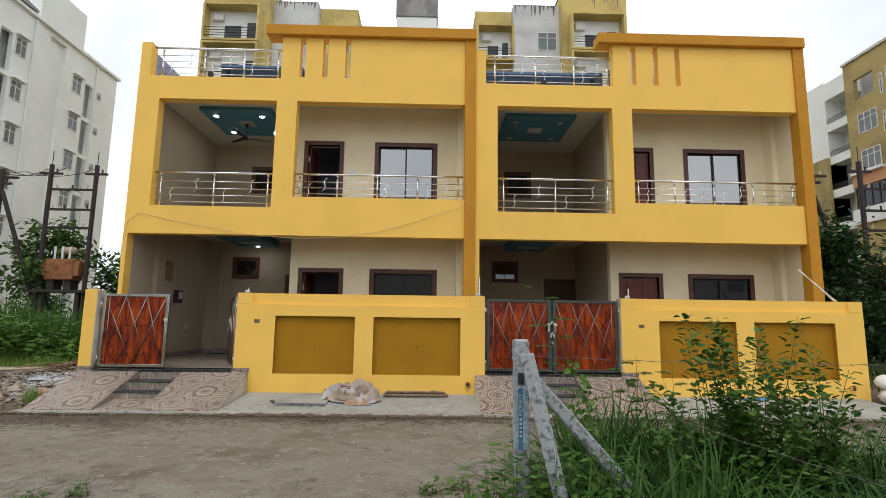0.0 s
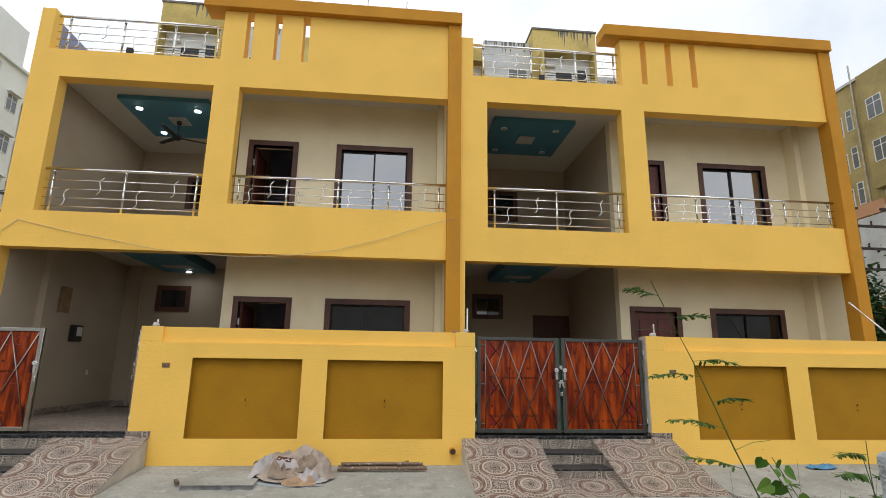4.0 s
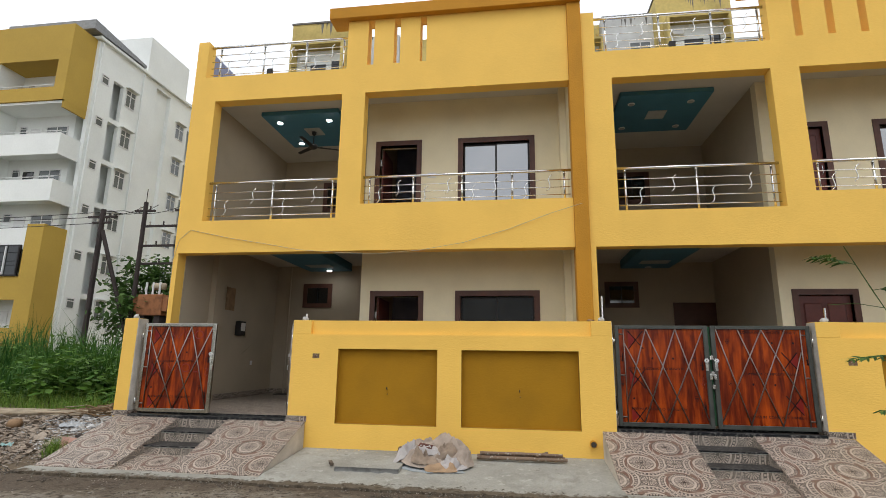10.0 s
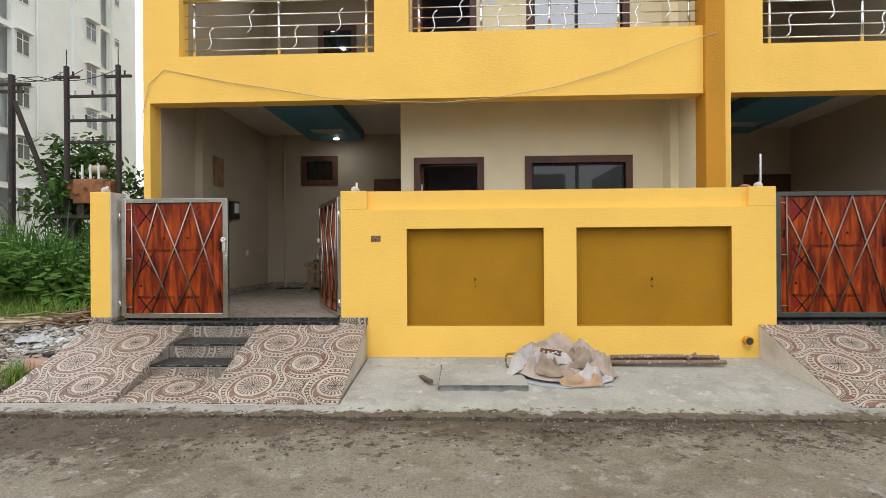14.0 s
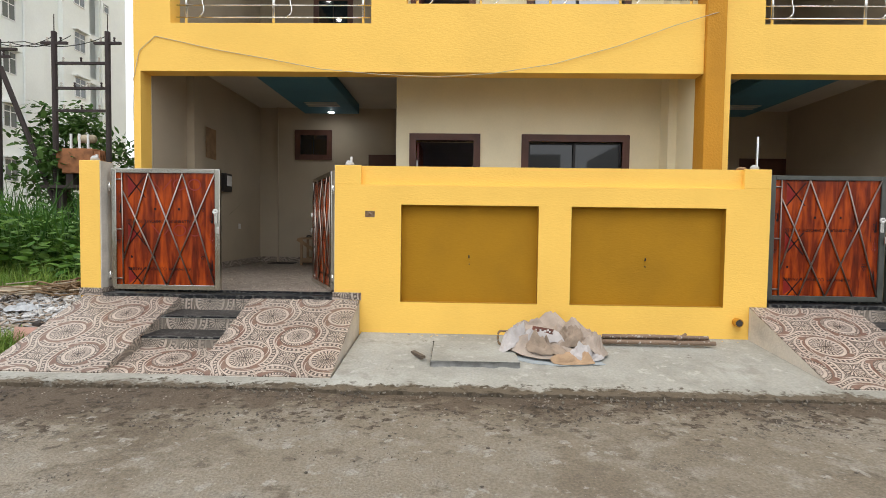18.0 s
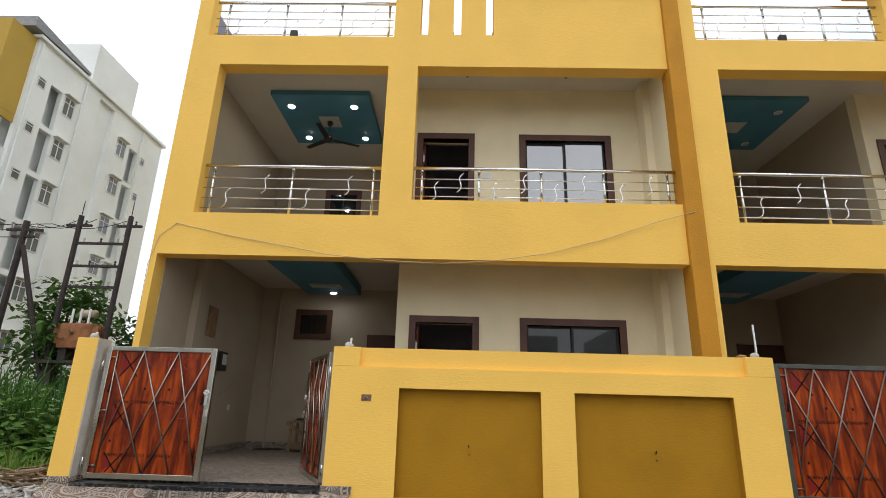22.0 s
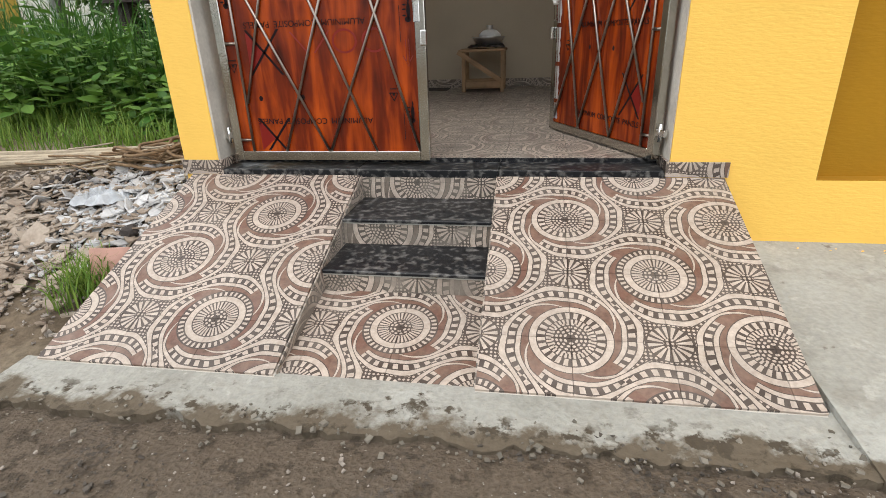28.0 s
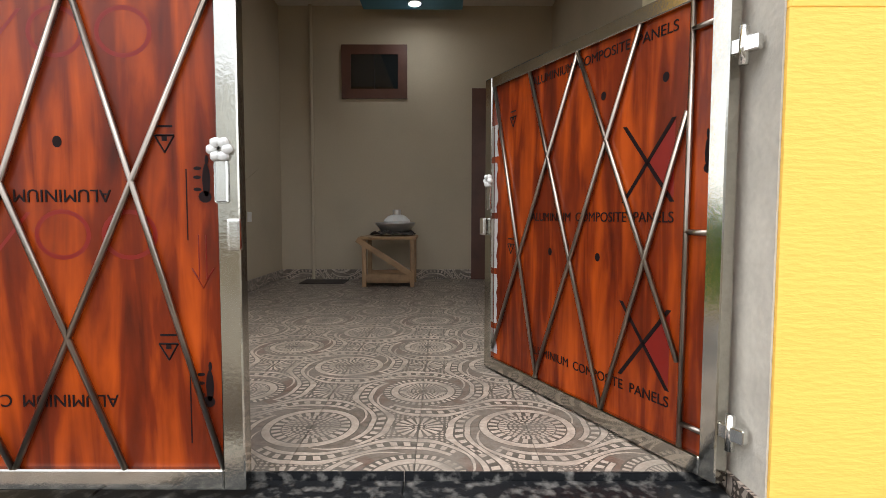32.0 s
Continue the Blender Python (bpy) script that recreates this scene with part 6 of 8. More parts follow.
# ---- plants ----
def grass(name, spots, material, label, seed, width, lean, seg=4):
    """Blades: rows of x, y, z, height."""
    rd = random.Random(seed)
    verts, faces = [], []
    for x, y, z, hgt in spots:
        a, b = rd.uniform(0, 6.283), len(verts)
        dx, dy, bend = math.cos(a), math.sin(a), rd.uniform(0.15, 1.0) * lean
        w = width * rd.uniform(0.6, 1.3)
        for k in range(seg + 1):
            t = k / seg
            o = bend * hgt * t * t
            zz = z + hgt * (t - 0.35 * bend * t * t * t)
            ww = w * (1 - t) ** 0.6 * (0.55 + 0.9 * t if t < 0.5 else 1)
            px, py = x + dx * o, y + dy * o
            verts += [(px - dy * ww, py + dx * ww, zz), (px + dy * ww, py - dx * ww, zz)]
        faces += [(b + 2 * k, b + 2 * k + 1, b + 2 * k + 3, b + 2 * k + 2) for k in range(seg)]
    me = bpy.data.meshes.new(name)
    me.from_pydata(verts, [], faces)
    me.materials.append(material)
    return tagged(new(name, me), label, "grass", kind="stuff")


def leaf_cloud(rows, seed, long=1.7, fold=0.15):
    """Leaves as six-sided blades: rows of centre, direction, size."""
    rd, verts, faces = random.Random(seed), [], []
    for c, d, s in rows:
        b = len(verts)
        d = Vector(d).normalized()
        side = d.cross(Vector((rd.uniform(-0.4, 0.4), rd.uniform(-0.4, 0.4), 1))).normalized()
        up = side.cross(d)
        for u, v in ((0, 0), (0.35, 0.42), (0.75, 0.3), (1, 0), (0.75, -0.3), (0.35, -0.42)):
            verts.append(tuple(Vector(c) + d * (u * s * long) + side * (v * s) + up * (fold * s * abs(v))))
        faces += [(b, b + 1, b + 2, b + 3), (b, b + 3, b + 4, b + 5)]
    me = bpy.data.meshes.new("leaves")
    me.from_pydata(verts, [], faces)
    return me


def tree(x, y, z, height, spread, leaves, material, label, seed, size=0.12, low=0.3):
    rd = random.Random(seed)
    t = thing("tree", x, y, z, label, "tree")
    part("trunk", tube([(x, y, z), (x + 0.1, y, z + height * 0.3), (x - 0.05, y + 0.1, z + height * 0.55), (x, y, z + height * 0.8)], [0.14, 0.11, 0.08, 0.03], 8), BARK, t, smooth=True)
    clumps = []
    for k in range(16):
        a, hh = rd.uniform(0, 6.283), rd.uniform(low, 0.95)
        r = spread * rd.uniform(0.35, 1.0) * (1.1 - abs(hh - 0.55))
        tip = Vector((x + r * math.cos(a), y + r * math.sin(a), z + height * hh + 0.1))
        root = Vector((x, y, z + height * max(0.18, hh - 0.3)))
        part("limb", tube([root, root.lerp(tip, 0.5) + Vector((0, 0, 0.12)), tip], [0.05, 0.035, 0.012], 6), BARK, t)
        clumps += [tip, root.lerp(tip, 0.65)]
    rows = []
    for _ in range(leaves):
        c = rd.choice(clumps)
        o = Vector((rd.gauss(0, 1), rd.gauss(0, 1), rd.gauss(0, 0.75))) * spread * 0.2
        rows.append((c + o, (rd.uniform(-1, 1), rd.uniform(-1, 1), rd.uniform(-0.7, 0.3)), size * rd.uniform(0.6, 1.4)))
    me = leaf_cloud(rows, seed)
    me.materials.append(material)
    tagged(part("crown", me, None, t), kind="stuff")


tree(-19.6, 26.6, 0, 6.4, 1.9, 2700, TREELEAF, "small green tree behind the transformer", 3, 0.2)
tree(-16.0, 27, 0, 5.8, 1.6, 2100, TREELEAF, "small green tree beside the transformer", 4, 0.2)
tree(-15.5, 34, 0, 8.5, 2.0, 1500, TREELEAF, "thin pale tree seen past the house corner", 5, 0.16)
tree(13.9, 18.2, 0, 5.2, 2.3, 11000, DARKLEAF, "dense dark green tree beyond the end house", 6, 0.13, 0.06)
tree(16.6, 19.6, 0, 5.0, 2.5, 9000, DARKLEAF, "dense dark green tree behind the site fence", 7, 0.13, 0.06)
tree(11.2, 16.2, 0, 3.0, 1.6, 2600, TREELEAF, "low green bush beside the end house", 8, 0.12, 0.08)

rnd = random.Random(21)


def scatter(n, x0, x1, y0, y1, h0, h1, keep=None):
    rows = []
    for _ in range(n):
        x, y = rnd.uniform(x0, x1), rnd.uniform(y0, y1)
        if keep and not keep(x, y):
            continue
        rows.append((x, y, ground_z(x, y) - 0.02, rnd.uniform(h0, h1) * (0.78 + 0.95 * noise.noise((x * 0.55, y * 0.55, 4)))))
    return rows


grass("tall_grass", scatter(9000, -26, -7.0, 13.0, 19, 1.1, 2.0), FIELDGRASS, "tall deep green elephant grass in the empty plot", 1, 0.020, 0.55)
grass("tall_grass", scatter(4200, -34, -9, 18, 27, 1.2, 2.1), FIELDGRASS, "tall deep green grass towards the apartment wall", 2, 0.034, 0.5)
grass("short_grass", scatter(8000, -16, -6.95, 10.9, 13.6, 0.15, 0.42, lambda x, y: y > 10.75 + 0.35 * math.sin(x) + 0.3 * noise.noise((x, y, 0))), GRASSPALE, "short pale green grass beside the rubble", 3, 0.007, 0.7)
grass("short_grass", scatter(2600, 9.0, 16, 10.5, 15, 0.2, 0.6), GRASSDEEP, "rough green grass beside the end house", 4, 0.012, 0.7)


def weeds(name, spots, seed, material, label, size, per=26):
    """Leafy weeds: stems with broad leaves."""
    rd, rows, verts, faces = random.Random(seed), [], [], []
    for x, y, z, hgt in spots:
        lean = Vector((rd.uniform(-0.25, 0.25), rd.uniform(-0.25, 0.25), 1))
        b = len(verts)
        for k in range(4):
            p = Vector((x, y, z)) + lean * (hgt * k / 3)
            w = min(0.006, 0.001 + 0.06 * size) * (1.3 - k / 3)
            verts += [tuple(p + Vector((w, 0, 0))), tuple(p + Vector((-w * 0.5, w * 0.9, 0))), tuple(p + Vector((-w * 0.5, -w * 0.9, 0)))]
        faces += [(b + 3 * k + i, b + 3 * k + (i + 1) % 3, b + 3 * k + 3 + (i + 1) % 3, b + 3 * k + 3 + i) for k in range(3) for i in range(3)]
        for _ in range(per):
            t = rd.uniform(0.15, 1.0) ** 0.8
            a = rd.uniform(0, 6.283)
            rows.append((Vector((x, y, z)) + lean * (hgt * t) + Vector((math.cos(a), math.sin(a), 0)) * hgt * rd.uniform(0.02, 0.22), (math.cos(a), math.sin(a), rd.uniform(-0.5, 0.4)), size * rd.uniform(0.5, 1.25) * (1.15 - 0.5 * t)))
    me = leaf_cloud(rows, seed, 1.5)
    me.materials.append(material)
    w = tagged(new(name, me), label, "weeds", kind="stuff")
    sm = bpy.data.meshes.new("stems")
    sm.from_pydata(verts, [], faces)
    sm.materials.append(STEM)
    tagged(part("stems", sm, None, w), kind="stuff")


weeds("broad_weeds", scatter(230, -16, -7.1, 12.0, 14.4, 0.5, 1.3), 9, FIELDWEED, "broad-leaved bright green weeds before the tall grass", 0.17, 24)
weeds("broad_weeds", scatter(150, -24, -8, 14, 18, 1.0, 1.9), 10, FIELDWEED, "broad-leaved green weeds among the tall grass", 0.12, 24)
grass("grass_tuft", [(-6.93 + rnd.gauss(0, 0.07), 9.12 + rnd.gauss(0, 0.09), 0.02, rnd.uniform(0.15, 0.32)) for _ in range(240)], GRASSPALE, "bright grass tuft growing beside the ramp", 12, 0.005, 0.8)


# ---- the other side of the lane ----
far = thing("rear_building", 0, -30, 0, "plain grey building on the other side of the lane", "building")
part("wall", boxes((-14, 6, -34, -24, 0, 7.5)), STAINED, far)
part("wall", boxes((-40, -20, -40, -28, 0, 12)), WHITEWALL, far)
part("wall", boxes((12, 40, -40, -28, 0, 9)), STAINED, far)
for x in (-38, -34, -30, -26, 15, 20, 25, 30):
    for z in (2, 5):
        apt_window(far, "y", -28, x, x + 1.8, z, z + 1.5, 1)
# ---- foreground fence and plants ----
post = thing("fence_post", 0.529, 2.562, -0.05, "whitewashed concrete fence post with faded blue lettering", "fence post")
bm = soft_box(0.484, 0.571, 2.52, 2.604, -0.1, 1.40, 0.017, 3)
bmesh.ops.subdivide_edges(bm, edges=[e for e in bm.edges if e.calc_length() > 0.5], cuts=34)
bmesh.ops.subdivide_edges(bm, edges=[e for e in bm.edges if e.calc_length() > 0.03], cuts=4, use_grid_fill=True)
for v in bm.verts:
    v.co += Vector((noise.noise(v.co * 14), noise.noise(v.co * 14 + Vector((5, 0, 0))), 0.6 * noise.noise(v.co * 17))) * 0.006
    v.co += Vector((noise.noise(v.co * 55), noise.noise(v.co * 55 + Vector((9, 0, 0))), noise.noise(v.co * 50 + Vector((0, 7, 0))))) * 0.0036
part("shaft", bm, POSTPAINT, post, smooth=True)
WASH = mat("faded_blue_wash", (0.20, 0.33, 0.41), 0.85, vary=0.3, scale=40, fine=90, bump=0.3, second=(0.42, 0.47, 0.49), edge=(0.46, 0.60))
part("painted_panel", boxes((0.486, 0.557, 2.5125, 2.516, 0.80, 1.135)), WASH, post, "flaking pale blue paint")
part("painted_panel", boxes((0.502, 0.527, 2.5095, 2.5124, 0.80, 1.13)), BLUEPAINT, post, "dark blue lettering stripe")
part("painted_panel", boxes((0.486, 0.500, 2.5125, 2.516, 1.15, 1.215)), WASH, post, "flaking pale blue paint")
part("painted_panel", boxes((0.502, 0.535, 2.5115, 2.516, 1.15, 1.215)), mat("dark_grey_paint", (0.05, 0.055, 0.06), 0.8, vary=0.3, scale=30, fine=90, bump=0.2), post, "dark grey painted patch")
LETTERS = text_mesh("PROPERTY", 0.025, 0.0005)
LETTERS.materials.append(mat("pale_letter_paint", (0.50, 0.57, 0.60), 0.8, vary=0.15, scale=60, fine=120, bump=0.1))
tx = part("stencil", LETTERS, None, post)
tx.matrix_basis = Matrix.Translation((0.5145, 2.5085, 1.04)) @ Matrix.Rotation(radians(-90), 4, "Y") @ STAND
tagged(tx, "pale stencilled lettering")
for k in range(5):
    part("letter_bar", boxes((0.508, 0.521, 2.5085, 2.5094, 0.955 - 0.022 * k, 0.967 - 0.022 * k)), LETTERS.materials[0], post)


def strut(p0, p1, w, d, label):
    s = thing("fence_strut", p1[0], p1[1], p1[2], label, "fence strut", "fence struts")
    a, b = Vector(p0), Vector(p1)
    way = b - a
    bm = boxes((-w / 2, w / 2, -d / 2, d / 2, 0, way.length))
    bmesh.ops.bevel(bm, geom=bm.edges[:], offset=0.008, segments=1, affect="EDGES")
    bm.transform(Matrix.Translation(a) @ way.to_track_quat("Z", "Y").to_matrix().to_4x4())
    part("beam", bm, POSTPAINT, s)


strut((0.54, 2.45, 1.325), (0.83, 2.25, -0.05), 0.075, 0.06, "leaning whitewashed concrete strut before the post")
strut((0.575, 2.60, 1.2), (1.72, 2.68, -0.05), 0.085, 0.07, "leaning whitewashed concrete strut behind the post")


def barbed(a, b, sag, label):
    w = thing("barbed_wire", a[0], a[1], a[2], label, "barbed wire", "barbed wires")
    pts = sagging(a, b, sag, 44)
    part("strand", tube([p + Vector((0, 0.003 * math.sin(k * 1.9), 0.003 * math.cos(k * 1.9))) for k, p in enumerate(pts)], 0.0018, 5), WIREIRON, w)
    for p in pts[1:-1]:
        part("barb", tube([p + Vector((-0.007, 0.003, 0.010)), p, p + Vector((0.007, -0.003, -0.010))], 0.0011, 4), WIREIRON, w)


barbed((0.575, 2.52, 1.31), (4.6, 2.9, 1.33), 0.05, "rusty barbed wire strung from the fence post")
barbed((0.575, 2.485, 1.27), (2.5, 2.2, 0.65), 0.03, "slack rusty barbed wire low over the grass")
solo("post_wire", tube([(0.529 + 0.055 * math.cos(a), 2.562 + 0.055 * math.sin(a), 1.29 + 0.012 * math.sin(3 * a)) for a in [k * 0.35 for k in range(19)]], 0.0015, 5), WIREIRON, "rusty wire wound round the post", "wire")

rnd = random.Random(33)
spots = []
for _ in range(26000):
    x, y = 0.62 + 5.4 * rnd.random() ** 1.25, rnd.uniform(1.3, 4.2)
    if x < 0.75 + 0.35 * abs(y - 2.6) or noise.noise((x * 0.9, y * 0.9, 6)) * 0.9 + min(y - 1.3, 4.2 - y, 5.8 - x) < 0.25:
        continue
    if noise.noise((x * 1.6, y * 1.6, 2)) < -0.25 or (abs(x - 0.6) < 0.2 and y < 2.5):
        continue
    spots.append((x, y, -0.07, rnd.uniform(0.5, 1.16) * (0.85 + 0.4 * noise.noise((x * 1.1, y * 1.1, 8)))))
grass("fence_grass", spots[::2], GRASSDEEP, "rank green grass crowding the fence line", 14, 0.012, 0.95, 6)
grass("broad_blades", spots[::3], BLADE, "broad arching grass blades among the rank grass", 19, 0.021, 1.2, 8)
weeds("fence_creeper", [(x, rnd.uniform(2.3, 2.62), -0.06, (0.52 if x < 0.42 else 0.72) + rnd.uniform(0, 0.22)) for x in [rnd.uniform(0.2, 1.0) for _ in range(90)]], 15, WEED, "green creeper round the foot of the fence post", 0.055, 22)
grass("strut_grass", [(rnd.uniform(0.72, 1.75), rnd.uniform(2.1, 2.6), -0.07, rnd.uniform(0.8, 1.12)) for _ in range(260)], BLADE, "broad arching grass blades before the fence strut", 24, 0.016, 1.0, 7)
weeds("post_weeds", [(rnd.uniform(0.22, 0.5), rnd.uniform(2.0, 2.75), -0.06, rnd.uniform(0.3, 0.68)) for _ in range(70)], 17, WEED, "low dark weeds at the foot of the post", 0.05, 16)
weeds("fence_weeds", [(rnd.uniform(0.7, 3.4), rnd.uniform(2.3, 3.9), -0.06, rnd.uniform(0.5, 0.95)) for _ in range(150)], 16, WEED, "mixed green weeds behind the barbed wire", 0.045, 30)


def shrub(x, y, z, height, n, seed, label):
    """A loose shrub: upright arching shoots with small rounded leaves in pairs."""
    rd = random.Random(seed)
    s = thing("shrub", x, y, z, label, "shrub")
    rows = []
    for k in range(n):
        a, h = rd.uniform(0, 6.283), height * (rd.uniform(0.45, 0.8) if k % 4 else rd.uniform(0.85, 1.0))
        out = rd.uniform(0.12, 0.55)
        pts = [Vector((x, y, z)) + Vector((math.cos(a) * out * t ** 1.4 + 0.03 * math.sin(7 * t + k), math.sin(a) * out * t ** 1.4 * 0.7, h * t)) for t in (0, 0.25, 0.5, 0.75, 1.0)]
        part("stem", tube(pts, [0.006, 0.005, 0.004, 0.003, 0.0015], 5), STEM, s)
        for i in range(60):
            t = 0.12 + 0.88 * i / 60
            j = min(3, int(t * 4))
            p = pts[j].lerp(pts[j + 1], t * 4 - j)
            b = rd.uniform(0, 6.283)
            reach = 0.10 * (1.15 - t) + 0.015
            for side in (0, math.pi):
                rows.append((p + Vector((math.cos(b + side), math.sin(b + side), 0.3)) * rd.uniform(0.01, reach), (math.cos(b + side), math.sin(b + side), rd.uniform(-0.5, 0.9)), 0.052 * rd.uniform(0.55, 1.2)))
    me = leaf_cloud(rows, seed, 1.1, 0.3)
    me.materials.append(WEED)
    tagged(part("foliage", me, None, s), kind="stuff")


shrub(2.0, 2.9, -0.07, 1.66, 34, 40, "leafy green shrub with rounded leaves beside the wire")
shrub(2.55, 3.0, -0.07, 1.5, 26, 41, "leafy green shrub with rounded leaves in the grass")
shrub(1.6, 3.0, -0.07, 1.05, 18, 42, "low leafy green shrub with rounded leaves among the grass")


def feathery(x, y, seed, top, label, ribs=13, reach=0.26, start=0.3):
    """A thin arching woody stem with narrow pinnate leaves that stand out to both sides."""
    rd = random.Random(seed)
    s = thing("feathery_plant", x, y, -0.06, label, "plant")
    base, tip_at = Vector((x, y, -0.06)), Vector(top)
    stem = [base.lerp(tip_at, t) + Vector((0.05 * math.sin(t * 3.1) + 0.008 * math.sin(17 * t), 0.02 * math.sin(9 * t), 0)) for t in [k / 12 for k in range(13)]]
    part("stem", tube(stem, [0.0062 - 0.0004 * k for k in range(13)], 6), STEM, s)
    rows = []
    for i in range(ribs):
        t = start + (1 - start) * (i + rd.uniform(0, 0.5)) / ribs
        j = min(11, int(t * 12))
        p = stem[j].lerp(stem[j + 1], t * 12 - j)
        side = -1 if i % 2 else 1
        ln = reach * rd.uniform(0.6, 1.1) * (1.15 - 0.45 * t)
        tip = p + Vector((side * ln, rd.uniform(-0.3, 0.3) * ln, rd.uniform(-0.05, 0.22) * ln))
        mid = p.lerp(tip, 0.5) + Vector((0, 0, 0.06 * ln))
        part("rib", tube([p, mid, tip], 0.0011, 4), STEM, s)
        if i % 5 == 3:
            continue
        way = (tip - p).normalized()
        for k in range(24):
            u = 0.18 + 0.82 * k / 24
            q = p.lerp(mid, u * 2) if u < 0.5 else mid.lerp(tip, u * 2 - 1)
            for sd in (-1, 1):
                rows.append((q, way.cross(Vector((0, 0, 1))) * sd * 0.8 + way * 0.45 + Vector((0, 0, rd.uniform(-0.55, 0.1))), 0.014 * (1.15 - 0.5 * u)))
    me = leaf_cloud(rows, seed, 3.4, 0.1)
    me.materials.append(WEED)
    tagged(part("foliage", me, None, s), kind="stuff")


feathery(1.56, 3.9, 50, (0.86, 3.9, 1.86), "thin feathery-leaved plant arching over the lane edge", 16, 0.27)
feathery(1.40, 3.75, 51, (0.82, 3.6, 0.98), "low feathery-leaved plant at the lane edge", 9, 0.22, 0.35)
feathery(1.45, 3.7, 54, (0.98, 3.5, 0.72), "low feathery-leaved plant beside the vine", 9, 0.24, 0.3)


def heart_vine(x, y, seed, stems, leaves, label):
    """Twining stems with heart-shaped leaves."""
    rd = random.Random(seed)
    v = thing("heart_leaf_vine", x, y, -0.05, label, "vine")
    verts, faces = [], []
    outline = [(0.0, 0.0), (-0.16, 0.22), (0.06, 0.5), (0.42, 0.46), (0.78, 0.22), (1.05, 0.0), (0.78, -0.22), (0.42, -0.46), (0.06, -0.5), (-0.16, -0.22)]
    for k in range(stems):
        a, top = rd.uniform(0, 6.283), rd.uniform(0.75, 1.34)
        pts = [Vector((x + 0.10 * (1 - t) + (0.05 + 0.06 * t) * math.cos(a + 5 * t) - 0.16 * t, y + 0.06 * math.sin(a + 5 * t), -0.05 + top * t)) for t in [i / 10 for i in range(11)]]
        part("stem", tube(pts, 0.0016, 5), STEM, v)
        for i in range(leaves):
            t = rd.uniform(0.3, 1.0)
            j = min(9, int(t * 10))
            p = pts[j].lerp(pts[j + 1], t * 10 - j)
            b, size = rd.uniform(0, 6.283), 0.044 * rd.uniform(0.5, 1.2)
            d = Vector((math.cos(b), math.sin(b) * 0.8, rd.uniform(-1.1, -0.2))).normalized()
            side = d.cross(Vector((rd.uniform(-0.5, 0.5), -1.0, rd.uniform(-0.2, 0.6)))).normalized()
            up = side.cross(d)
            at = p + Vector((math.cos(b), math.sin(b), 0)) * rd.uniform(0.01, 0.05)
            n = len(verts)
            verts += [tuple(at + d * (u * size) + side * (w * size) + up * (0.25 * abs(w) * size)) for u, w in outline]
            faces += [(n, n + 1, n + 2, n + 3, n + 4, n + 5), (n, n + 5, n + 6, n + 7, n + 8, n + 9)]
    me = bpy.data.meshes.new("foliage")
    me.from_pydata(verts, [], faces)
    me.materials.append(FIELDWEED)
    tagged(part("foliage", me, None, v), kind="stuff")


heart_vine(1.24, 3.6, 52, 10, 36, "heart-leaved green vine climbing the weeds")
weeds("fine_weeds", [(1.42 + rnd.gauss(0, 0.09), 3.95 + rnd.gauss(0, 0.08), -0.05, rnd.uniform(0.85, 1.25)) for _ in range(16)], 55, WEED, "wispy small-leaved weeds beside the vine", 0.011, 90)
weeds("low_weeds", [(1.42 + rnd.gauss(0, 0.13), 3.75 + rnd.gauss(0, 0.12), -0.05, rnd.uniform(0.6, 1.0)) for _ in range(34)], 58, FIELDWEED, "low broad-leaved weeds at the foot of the vine", 0.038, 26)
reeds = random.Random(64)
grass("reed_blades", [(1.36 + reeds.gauss(0, 0.07), 3.48 + reeds.gauss(0, 0.09), -0.06, reeds.uniform(0.95, 1.36)) for _ in range(16)], BLADE, "long arching grass blades at the lane edge", 53, 0.019, 0.75, 10)
grass("reed_blades", [(reeds.uniform(1.6, 2.7), reeds.uniform(3.3, 3.95), -0.06, reeds.uniform(0.8, 1.2)) for _ in range(46)], BLADE, "long arching grass blades beside the shrubs", 56, 0.018, 0.9, 9)
for k in range(7):
    x, y = reeds.uniform(1.45, 2.3), reeds.uniform(3.5, 4.0)
    feathery(x, y, 70 + k, (x + reeds.uniform(-0.2, 0.2), y, reeds.uniform(1.02, 1.3)), "wispy feathery weed at the lane edge", 8, 0.18, 0.45)


